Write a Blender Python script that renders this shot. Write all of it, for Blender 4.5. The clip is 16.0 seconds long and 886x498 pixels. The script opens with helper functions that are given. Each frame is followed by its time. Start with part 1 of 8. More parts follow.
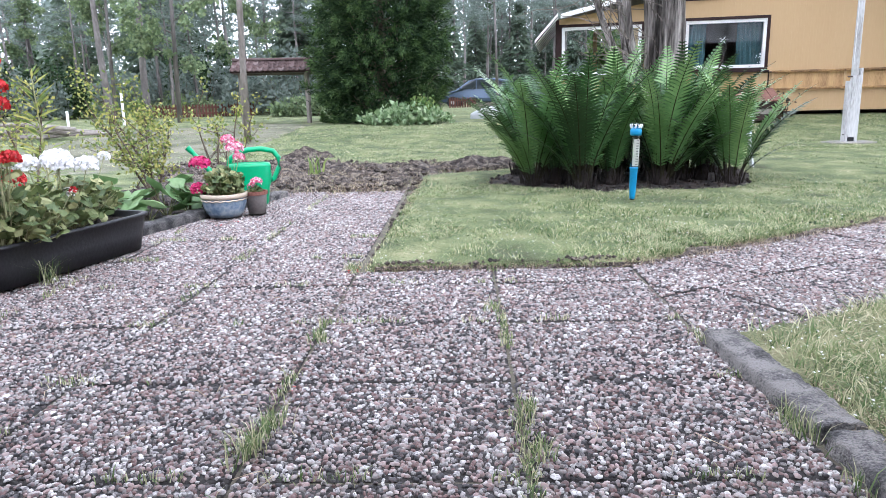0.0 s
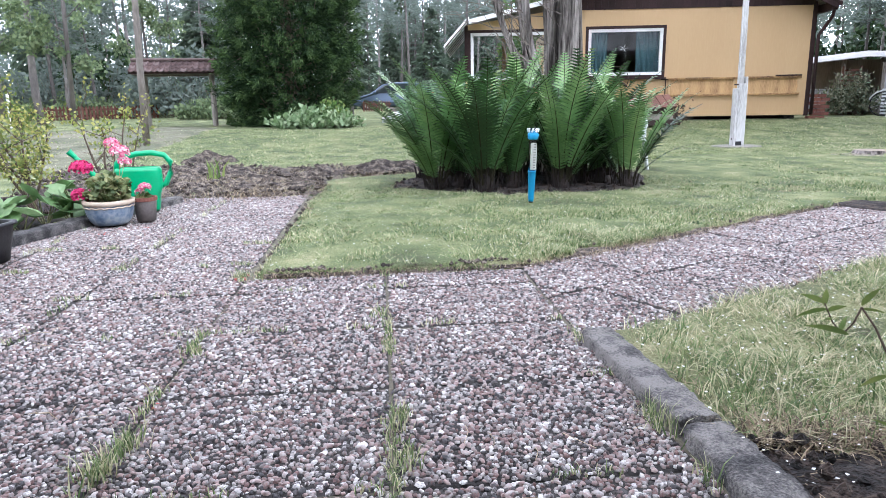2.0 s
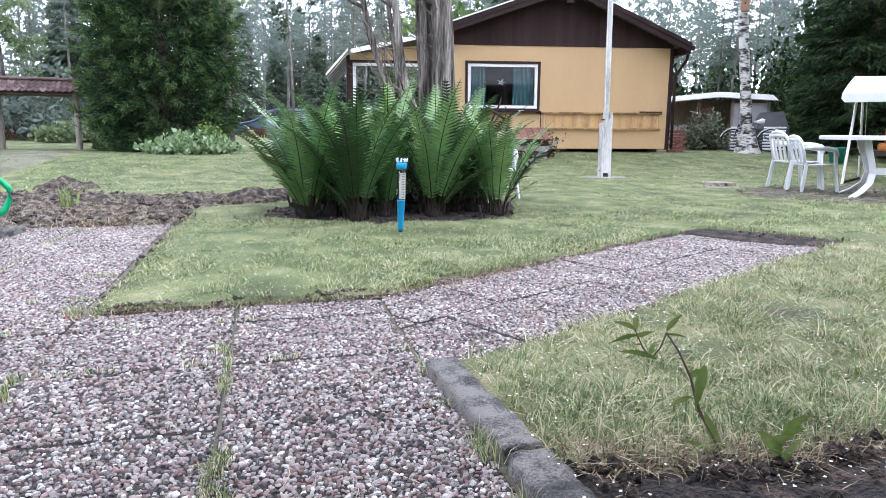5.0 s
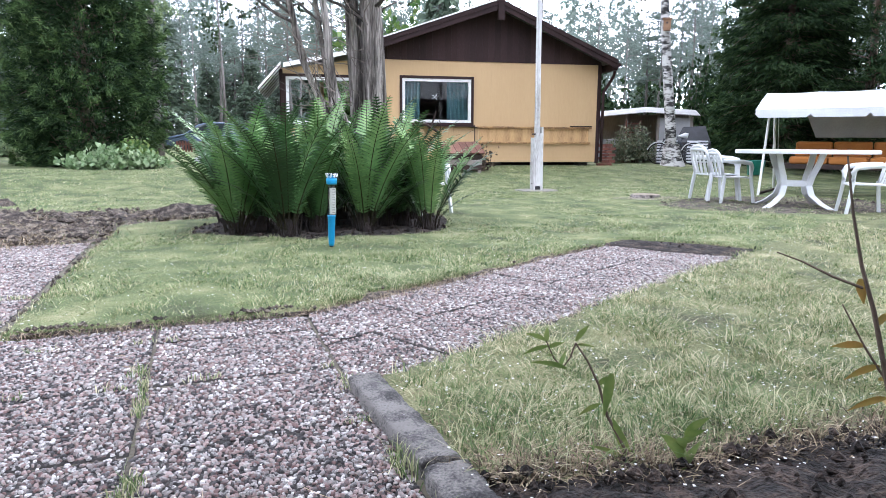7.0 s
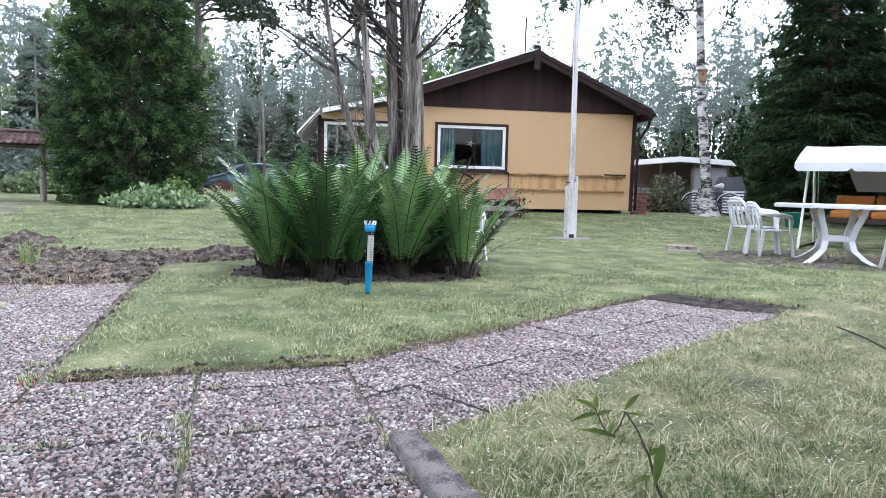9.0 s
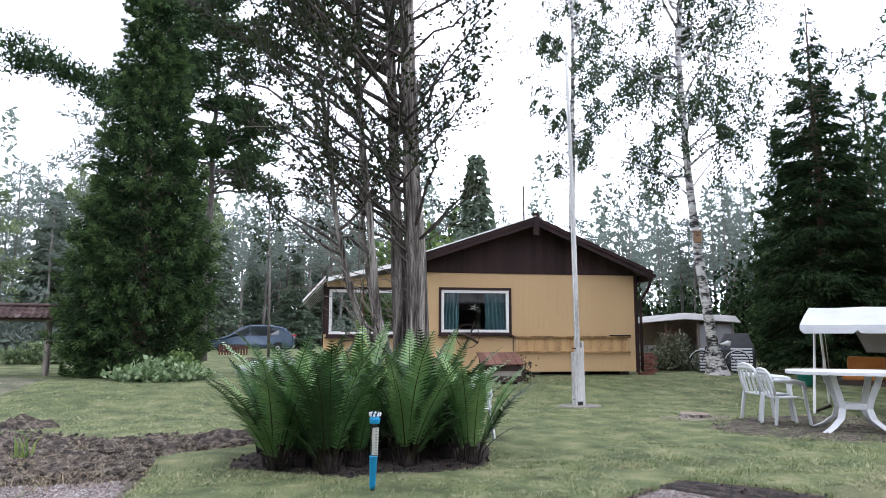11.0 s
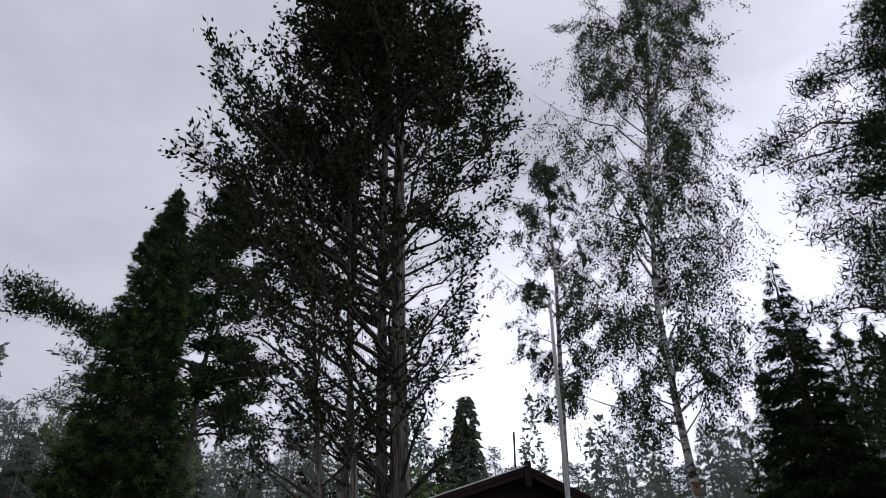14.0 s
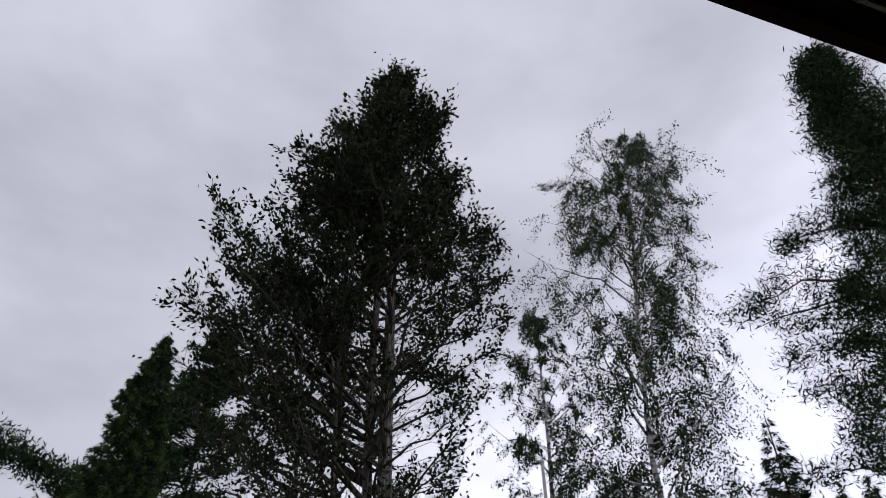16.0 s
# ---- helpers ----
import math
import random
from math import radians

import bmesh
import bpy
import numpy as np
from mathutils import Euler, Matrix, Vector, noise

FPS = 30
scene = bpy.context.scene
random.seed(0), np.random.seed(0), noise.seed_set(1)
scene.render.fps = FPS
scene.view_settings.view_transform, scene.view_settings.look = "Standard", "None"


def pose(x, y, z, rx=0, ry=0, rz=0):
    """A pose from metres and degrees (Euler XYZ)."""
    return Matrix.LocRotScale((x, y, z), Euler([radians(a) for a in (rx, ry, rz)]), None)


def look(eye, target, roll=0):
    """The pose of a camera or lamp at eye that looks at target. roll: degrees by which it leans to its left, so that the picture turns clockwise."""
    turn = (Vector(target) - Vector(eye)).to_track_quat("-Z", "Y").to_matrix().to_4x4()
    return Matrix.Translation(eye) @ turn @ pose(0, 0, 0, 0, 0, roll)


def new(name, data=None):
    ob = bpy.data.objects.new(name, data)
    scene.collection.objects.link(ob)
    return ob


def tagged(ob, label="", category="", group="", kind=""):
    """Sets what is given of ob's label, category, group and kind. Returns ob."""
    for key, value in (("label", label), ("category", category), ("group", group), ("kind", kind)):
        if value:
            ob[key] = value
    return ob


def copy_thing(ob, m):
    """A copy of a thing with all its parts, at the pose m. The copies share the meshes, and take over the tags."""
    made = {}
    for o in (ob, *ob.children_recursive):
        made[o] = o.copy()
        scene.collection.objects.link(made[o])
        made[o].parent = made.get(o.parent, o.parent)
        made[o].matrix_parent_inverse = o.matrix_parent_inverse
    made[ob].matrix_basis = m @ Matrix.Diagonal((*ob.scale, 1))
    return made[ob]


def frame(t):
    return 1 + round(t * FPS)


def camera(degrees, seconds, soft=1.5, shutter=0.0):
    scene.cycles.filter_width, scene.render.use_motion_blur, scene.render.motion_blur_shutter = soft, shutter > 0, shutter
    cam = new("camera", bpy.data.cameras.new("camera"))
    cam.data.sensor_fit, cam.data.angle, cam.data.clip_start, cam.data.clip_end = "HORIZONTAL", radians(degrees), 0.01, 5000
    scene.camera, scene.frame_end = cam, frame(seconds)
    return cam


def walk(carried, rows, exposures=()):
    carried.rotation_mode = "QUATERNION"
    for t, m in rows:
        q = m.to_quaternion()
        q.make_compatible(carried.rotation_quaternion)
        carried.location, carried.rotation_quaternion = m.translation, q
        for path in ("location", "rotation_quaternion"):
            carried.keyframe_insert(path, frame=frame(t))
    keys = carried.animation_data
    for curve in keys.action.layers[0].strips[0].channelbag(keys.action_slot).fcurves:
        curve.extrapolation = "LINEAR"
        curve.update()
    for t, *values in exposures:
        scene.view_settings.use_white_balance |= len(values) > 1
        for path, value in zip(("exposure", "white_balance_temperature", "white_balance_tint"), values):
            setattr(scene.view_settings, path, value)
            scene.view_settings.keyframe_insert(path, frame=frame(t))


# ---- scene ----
# ---------------------------------------------------------------- camera
cam = camera(67.0, 16.0, 0.6)
PATH = [
    (0, (0.418, -0.115, 0.797), (0.352, 1.834, 0.355), -1.5),
    (0.5, (0.458, -0.108, 0.797), (0.457, 1.844, 0.362), -1.2),
    (1, (0.491, -0.1, 0.794), (0.565, 1.851, 0.362), -0.8),
    (1.5, (0.524, -0.093, 0.792), (0.646, 1.856, 0.361), -1),
    (2, (0.547, -0.089, 0.791), (0.721, 1.855, 0.355), -1),
    (2.5, (0.581, -0.09, 0.791), (0.829, 1.848, 0.361), -0.8),
    (3, (0.593, -0.087, 0.787), (0.876, 1.847, 0.365), -0.6),
    (3.5, (0.621, -0.084, 0.784), (0.961, 1.844, 0.375), -0.1),
    (4, (0.651, -0.087, 0.787), (1.043, 1.835, 0.395), -0.1),
    (4.5, (0.678, -0.084, 0.789), (1.108, 1.834, 0.417), -0.1),
    (5, (0.711, -0.095, 0.798), (1.206, 1.81, 0.441), 0.3),
    (5.2, (0.728, -0.099, 0.798), (1.262, 1.794, 0.439), 0.5),
    (7.3, (0.764, -0.141, 0.816), (1.433, 1.719, 0.509), 0.2),
    (7.5, (0.757, -0.139, 0.819), (1.408, 1.729, 0.521), 0.2),
    (8, (0.739, -0.142, 0.829), (1.362, 1.741, 0.567), 0.5),
    (8.2, (0.734, -0.138, 0.833), (1.349, 1.748, 0.579), 0.5),
    (10.3, (0.694, -0.117, 0.974), (1.2456, 1.8052, 1.005), 2.17),
    (10.5, (0.697, -0.12, 1.004), (1.2425, 1.8024, 1.0853), 1.57),
    (11, (0.702, -0.13, 1.125), (1.2711, 1.7696, 1.3848), 0.15),
    (11.5, (0.705, -0.15, 1.215), (1.2597, 1.7324, 1.6008), -0.16),
    (12, (0.705, -0.165, 1.235), (1.253, 1.6902, 1.7431), 0.34),
    (12.5, (0.7, -0.185, 1.24), (1.2211, 1.6379, 1.8768), 0.25),
    (13, (0.69, -0.21, 1.24), (1.2277, 1.5704, 1.9756), 0.06),
    (13.5, (0.685, -0.24, 1.24), (1.2262, 1.5048, 2.0541), 0.55),
    (14, (0.675, -0.27, 1.24), (1.2078, 1.4202, 2.1669), 0.39),
    (14.5, (0.665, -0.3, 1.24), (1.1743, 1.3275, 2.2849), 0.93),
    (15, (0.655, -0.32, 1.24), (1.1782, 1.2325, 2.3872), 0.31),
    (15.5, (0.65, -0.34, 1.24), (1.1499, 1.1624, 2.4619), 0.63),
    (16, (0.645, -0.355, 1.24), (1.1253, 1.0934, 2.5329), 0.76),
]
EXPOSURES = [(0.0, 0.82, 5600, 11), (5.2, 0.83, 5600, 11), (8.2, 0.80, 5600, 11), (10.3, 0.30, 5600, 11), (11.0, 0.17, 5800, 11), (11.5, -0.5, 5900, 11), (12.0, -1.02, 5850, 12),
             (12.5, -1.45, 6150, 13), (13.0, -1.68, 6250, 13), (13.5, -1.82, 6100, 14), (14.0, -1.9, 6000, 14), (16.0, -1.95, 6000, 14)]
walk(cam, [(t, look(eye, target, roll)) for t, eye, target, roll in PATH], EXPOSURES)

# ---------------------------------------------------------------- sky and light
SUN_TURN, SUN_UP = 150.0, 48.0
world = bpy.data.worlds.new("overcast_sky")
scene.world = world
world.use_nodes = True
wn, wl = world.node_tree.nodes, world.node_tree.links
wn.clear()
w_out = wn.new("ShaderNodeOutputWorld")
w_bg = wn.new("ShaderNodeBackground")
w_sky = wn.new("ShaderNodeTexSky")
w_sky.sky_type, w_sky.sun_disc = "NISHITA", False
w_sky.sun_elevation, w_sky.sun_rotation = radians(SUN_UP), radians(SUN_TURN)
w_co = wn.new("ShaderNodeTexCoord")
w_map = wn.new("ShaderNodeMapping")
w_map.inputs["Scale"].default_value = (1.0, 1.0, 2.2)
w_noise = wn.new("ShaderNodeTexNoise")
w_noise.inputs["Scale"].default_value, w_noise.inputs["Detail"].default_value = 2.4, 5.0
w_noise.inputs["Roughness"].default_value = 0.5
w_ramp = wn.new("ShaderNodeValToRGB")
w_ramp.color_ramp.elements[0].position, w_ramp.color_ramp.elements[0].color = 0.34, (17.6, 17.4, 18.7, 1)
w_ramp.color_ramp.elements[1].position, w_ramp.color_ramp.elements[1].color = 0.68, (27.0, 26.4, 27.6, 1)
w_mix = wn.new("ShaderNodeMix")
w_mix.data_type = "RGBA"
w_mix.inputs["Factor"].default_value = 0.93
w_bg.inputs["Strength"].default_value = 0.105
# the cloud thins low down on the side where it is brightest
w_dot = wn.new("ShaderNodeVectorMath")
w_dot.operation = "DOT_PRODUCT"
w_dot.inputs[1].default_value = (0.8, 0.0, -0.9)
w_low = wn.new("ShaderNodeMapRange")
w_low.interpolation_type = "SMOOTHSTEP"
for key, value in (("From Min", -0.38), ("From Max", 0.25), ("To Min", 1.0), ("To Max", 2.3)):
    w_low.inputs[key].default_value = value
w_lift = wn.new("ShaderNodeVectorMath")
w_lift.operation = "SCALE"
wl.new(w_co.outputs["Generated"], w_dot.inputs[0])
wl.new(w_dot.outputs["Value"], w_low.inputs["Value"])
wl.new(w_low.outputs["Result"], w_lift.inputs["Scale"])
wl.new(w_mix.outputs["Result"], w_lift.inputs[0])
wl.new(w_co.outputs["Generated"], w_map.inputs["Vector"])
wl.new(w_map.outputs["Vector"], w_noise.inputs["Vector"])
wl.new(w_noise.outputs["Fac"], w_ramp.inputs["Fac"])
wl.new(w_sky.outputs["Color"], w_mix.inputs["A"])
wl.new(w_ramp.outputs["Color"], w_mix.inputs["B"])
wl.new(w_lift.outputs["Vector"], w_bg.inputs["Color"])
wl.new(w_bg.outputs["Background"], w_out.inputs["Surface"])

sun = new("sun", bpy.data.lights.new("sun", "SUN"))
sun.data.energy, sun.data.angle, sun.data.color = 0.5, radians(24), (1.0, 0.965, 0.92)
sun.rotation_euler = Euler((radians(90 - SUN_UP), 0, radians(180 - SUN_TURN)))


# ---------------------------------------------------------------- materials
def mat(name, stops, rough=0.8, scale=6.0, fine=60.0, bump=0.3, metal=0.0, rand=0.0, island=0.0, stretch=(1, 1, 1), spec=0.5,
        through_light=0.0, alpha_clear=0.0, depth=0.01):
    """A procedural surface: two scales of noise through a colour ramp, a fine relief, and a shift from piece to piece."""
    m = bpy.data.materials.new(name)
    m.use_nodes = True
    n, l = m.node_tree.nodes, m.node_tree.links
    b = n["Principled BSDF"]
    b.inputs["Roughness"].default_value, b.inputs["Metallic"].default_value = rough, metal
    b.inputs["Specular IOR Level"].default_value = spec
    co = n.new("ShaderNodeTexCoord")
    mp = n.new("ShaderNodeMapping")
    mp.inputs["Scale"].default_value = stretch
    l.new(co.outputs["Object"], mp.inputs["Vector"])
    big, small = n.new("ShaderNodeTexNoise"), n.new("ShaderNodeTexNoise")
    big.inputs["Scale"].default_value, big.inputs["Detail"].default_value = scale, 4.0
    small.inputs["Scale"].default_value, small.inputs["Detail"].default_value = fine, 3.0
    l.new(mp.outputs["Vector"], big.inputs["Vector"])
    l.new(mp.outputs["Vector"], small.inputs["Vector"])
    add = n.new("ShaderNodeMix")
    add.inputs["Factor"].default_value = 0.4
    l.new(big.outputs["Fac"], add.inputs["A"])
    l.new(small.outputs["Fac"], add.inputs["B"])
    value = add.outputs["Result"]
    if rand or island:
        src = n.new("ShaderNodeNewGeometry").outputs["Random Per Island"] if island else n.new("ShaderNodeObjectInfo").outputs["Random"]
        ma = n.new("ShaderNodeMath")
        ma.operation = "MULTIPLY_ADD"
        l.new(src, ma.inputs[0])
        k = island or rand
        ma.inputs[1].default_value = k
        sh = n.new("ShaderNodeMath")
        sh.operation = "SUBTRACT"
        sh.inputs[1].default_value = k / 2
        l.new(value, ma.inputs[2])
        l.new(ma.outputs[0], sh.inputs[0])
        value = sh.outputs[0]
    rp = n.new("ShaderNodeValToRGB")
    el = rp.color_ramp.elements
    while len(el) < len(stops):
        el.new(0.5)
    for e, (p, c) in zip(el, stops):
        e.position, e.color = p, (*c, 1)
    l.new(value, rp.inputs["Fac"])
    l.new(rp.outputs["Color"], b.inputs["Base Color"])
    if bump:
        bp = n.new("ShaderNodeBump")
        bp.inputs["Strength"].default_value, bp.inputs["Distance"].default_value = bump, depth
        l.new(small.outputs["Fac"], bp.inputs["Height"])
        l.new(bp.outputs["Normal"], b.inputs["Normal"])
    if through_light:
        tr = n.new("ShaderNodeBsdfTranslucent")
        ms = n.new("ShaderNodeMixShader")
        ms.inputs["Fac"].default_value = through_light
        l.new(rp.outputs["Color"], tr.inputs["Color"])
        l.new(b.outputs["BSDF"], ms.inputs[1])
        l.new(tr.outputs["BSDF"], ms.inputs[2])
        l.new(ms.outputs["Shader"], n["Material Output"].inputs["Surface"])
    return m


def glass_mat(name, tint=(0.85, 0.9, 0.9), rough=0.02):
    m = bpy.data.materials.new(name)
    m.use_nodes = True
    b = m.node_tree.nodes["Principled BSDF"]
    b.inputs["Base Color"].default_value = (*tint, 1)
    b.inputs["Transmission Weight"].default_value = 1.0
    b.inputs["Roughness"].default_value = rough
    b.inputs["IOR"].default_value = 1.45
    return m


LAWN = mat("lawn", [(0.36, (0.054, 0.060, 0.025)), (0.46, (0.108, 0.137, 0.049)), (0.55, (0.175, 0.197, 0.079)), (0.67, (0.345, 0.32, 0.175))], 0.95, 2.4, 110, 1.0, depth=0.02)
GRASS = mat("grass_blades", [(0.12, (0.078, 0.132, 0.040)), (0.40, (0.188, 0.262, 0.098)), (0.62, (0.385, 0.392, 0.208)), (0.9, (0.68, 0.64, 0.42))], 0.7, 2.0, 30, 0, island=0.85, through_light=0.45)
DRY_LAWN = mat("dry_lawn", [(0.36, (0.058, 0.056, 0.027)), (0.46, (0.122, 0.134, 0.055)), (0.55, (0.20, 0.202, 0.092)), (0.67, (0.39, 0.345, 0.205))], 0.95, 3.0, 110, 1.0, depth=0.02)
DRY_BLADES = mat("dry_grass_blades", [(0.12, (0.084, 0.135, 0.042)), (0.38, (0.20, 0.262, 0.10)), (0.60, (0.43, 0.405, 0.235)), (0.9, (0.74, 0.67, 0.46))], 0.7, 2.6, 30, 0, island=0.85, through_light=0.45)
SOIL = mat("soil", [(0.38, (0.018, 0.013, 0.010)), (0.5, (0.075, 0.057, 0.046)), (0.60, (0.24, 0.20, 0.155))], 0.95, 14, 75, 1.0, depth=0.03)
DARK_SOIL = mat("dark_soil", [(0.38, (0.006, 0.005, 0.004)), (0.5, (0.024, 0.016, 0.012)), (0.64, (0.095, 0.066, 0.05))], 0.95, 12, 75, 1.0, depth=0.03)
# Near-black cement: the shadow between pebbles is put into its colour.
CEMENT = mat("gap_shade_cement", [(0.3, (0.018, 0.016, 0.015)), (0.6, (0.04, 0.035, 0.031)), (0.8, (0.08, 0.072, 0.064))], 0.95, 5, 90, 0.6, rand=0.15)
PEBBLE = mat("pebbles", [(0.04, (0.018, 0.015, 0.015)), (0.15, (0.062, 0.053, 0.052)), (0.28, (0.155, 0.082, 0.070)), (0.42, (0.21, 0.192, 0.178)), (0.56, (0.29, 0.195, 0.172)),
                         (0.72, (0.39, 0.365, 0.338)), (0.84, (0.085, 0.073, 0.073)), (0.96, (0.56, 0.53, 0.495))], 0.6, 3, 160, 0.4, island=0.98, depth=0.002)
JOINT = mat("joint_moss", [(0.3, (0.055, 0.046, 0.034)), (0.55, (0.115, 0.10, 0.07)), (0.75, (0.14, 0.155, 0.075))], 0.95, 7, 60, 0.8)
CONCRETE = mat("old_concrete", [(0.38, (0.018, 0.017, 0.017)), (0.5, (0.07, 0.065, 0.062)), (0.62, (0.19, 0.175, 0.16))], 0.95, 13, 150, 1.0, rand=0.15, depth=0.008)
YELLOW = mat("yellow_board_paint", [(0.3, (0.50, 0.33, 0.162)), (0.6, (0.53, 0.356, 0.18)), (0.8, (0.55, 0.378, 0.198))], 0.6, 1.2, 35, 0.15, stretch=(1, 1, 0.25))
BROWN = mat("dark_brown_paint", [(0.3, (0.022, 0.012, 0.012)), (0.6, (0.042, 0.022, 0.021)), (0.8, (0.062, 0.036, 0.033))], 0.7, 2, 50, 0.2, rand=0.2, spec=0.2, stretch=(1, 1, 0.25))
WHITE = mat("white_paint", [(0.25, (0.62, 0.60, 0.57)), (0.5, (0.76, 0.75, 0.73)), (0.8, (0.82, 0.81, 0.80))], 0.5, 3, 40, 0.15, rand=0.08)
ROOFING = mat("grey_roofing", [(0.3, (0.25, 0.24, 0.23)), (0.7, (0.42, 0.41, 0.39))], 0.85, 3, 60, 0.5)
PLASTIC_WHITE = mat("white_plastic", [(0.3, (0.62, 0.63, 0.64)), (0.7, (0.73, 0.74, 0.75))], 0.4, 3, 40, 0.04)
BARK = mat("grey_bark", [(0.38, (0.040, 0.032, 0.027)), (0.48, (0.17, 0.148, 0.13)), (0.60, (0.42, 0.375, 0.335))], 0.95, 7, 34, 1.0, stretch=(1.6, 1.6, 0.16), depth=0.06)
DEAD_WOOD = mat("bare_twigs", [(0.3, (0.10, 0.08, 0.065)), (0.7, (0.26, 0.22, 0.185))], 0.95, 6, 40, 0.5, stretch=(1, 1, 0.3))
PINE_BARK = mat("pine_bark", [(0.3, (0.075, 0.055, 0.045)), (0.55, (0.17, 0.12, 0.09)), (0.75, (0.28, 0.18, 0.125))], 0.95, 3, 16, 0.8, stretch=(1, 1, 0.25), rand=0.2, depth=0.03)
FERN = mat("fern_green", [(0.15, (0.018, 0.046, 0.014)), (0.45, (0.060, 0.135, 0.040)), (0.7, (0.125, 0.235, 0.075)), (0.9, (0.22, 0.34, 0.12))], 0.4, 3, 30, 0, rand=0.8, spec=0.45, through_light=0.12)
# Haze is put into the colour: paler and greyer than near needles.
HAZY_PINE = mat("hazy_needles", [(0.2, (0.115, 0.145, 0.125)), (0.5, (0.17, 0.205, 0.175)), (0.85, (0.24, 0.28, 0.235))], 0.8, 0.3, 3, 0, island=0.5, through_light=0.4)
FOREST_BARK = mat("forest_bark", [(0.3, (0.085, 0.075, 0.07)), (0.55, (0.17, 0.15, 0.14)), (0.75, (0.28, 0.255, 0.24))], 0.95, 3, 16, 0.8, stretch=(1, 1, 0.25), rand=0.3, depth=0.03)
THATCH = mat("dry_thatch", [(0.15, (0.05, 0.034, 0.022)), (0.45, (0.16, 0.115, 0.07)), (0.8, (0.42, 0.34, 0.22))], 0.9, 4, 40, 0, island=0.9)
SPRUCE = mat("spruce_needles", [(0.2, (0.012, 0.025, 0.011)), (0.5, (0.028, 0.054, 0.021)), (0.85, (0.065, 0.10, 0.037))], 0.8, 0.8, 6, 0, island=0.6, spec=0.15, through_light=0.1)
PINE = mat("pine_needles", [(0.2, (0.075, 0.105, 0.085)), (0.5, (0.115, 0.155, 0.12)), (0.85, (0.175, 0.22, 0.16))], 0.7, 0.6, 6, 0, island=0.5, through_light=0.3)
THUJA = mat("thuja_sprays", [(0.2, (0.012, 0.018, 0.009)), (0.5, (0.024, 0.034, 0.014)), (0.85, (0.05, 0.066, 0.026))], 0.8, 0.8, 6, 0, island=0.5, spec=0.12, through_light=0.05)
BIRCH_LEAF = mat("birch_leaves", [(0.2, (0.022, 0.04, 0.018)), (0.5, (0.042, 0.068, 0.028)), (0.85, (0.08, 0.11, 0.048))], 0.7, 0.8, 6, 0, island=0.6, spec=0.15, through_light=0.06)
BUSH_LEAF = mat("shrub_leaves", [(0.2, (0.06, 0.12, 0.03)), (0.5, (0.12, 0.20, 0.05)), (0.85, (0.25, 0.31, 0.09))], 0.6, 1.5, 9, 0, island=0.7, through_light=0.35)
SPRUCE_TIP = mat("spruce_young_tips", [(0.2, (0.038, 0.070, 0.024)), (0.5, (0.070, 0.122, 0.038)), (0.85, (0.125, 0.18, 0.062))], 0.8, 0.8, 6, 0, island=0.6, spec=0.15, through_light=0.15)
# Limb bark is darkened to give the backlit look of the upper crown.
LIMB_BARK = mat("backlit_limb_bark", [(0.3, (0.03, 0.025, 0.021)), (0.7, (0.095, 0.08, 0.068))], 0.95, 6, 40, 0.5, stretch=(1, 1, 0.3))
STEEL = mat("brushed_steel", [(0.3, (0.45, 0.45, 0.45)), (0.7, (0.6, 0.6, 0.6))], 0.4, 3, 60, 0.05, metal=0.9)


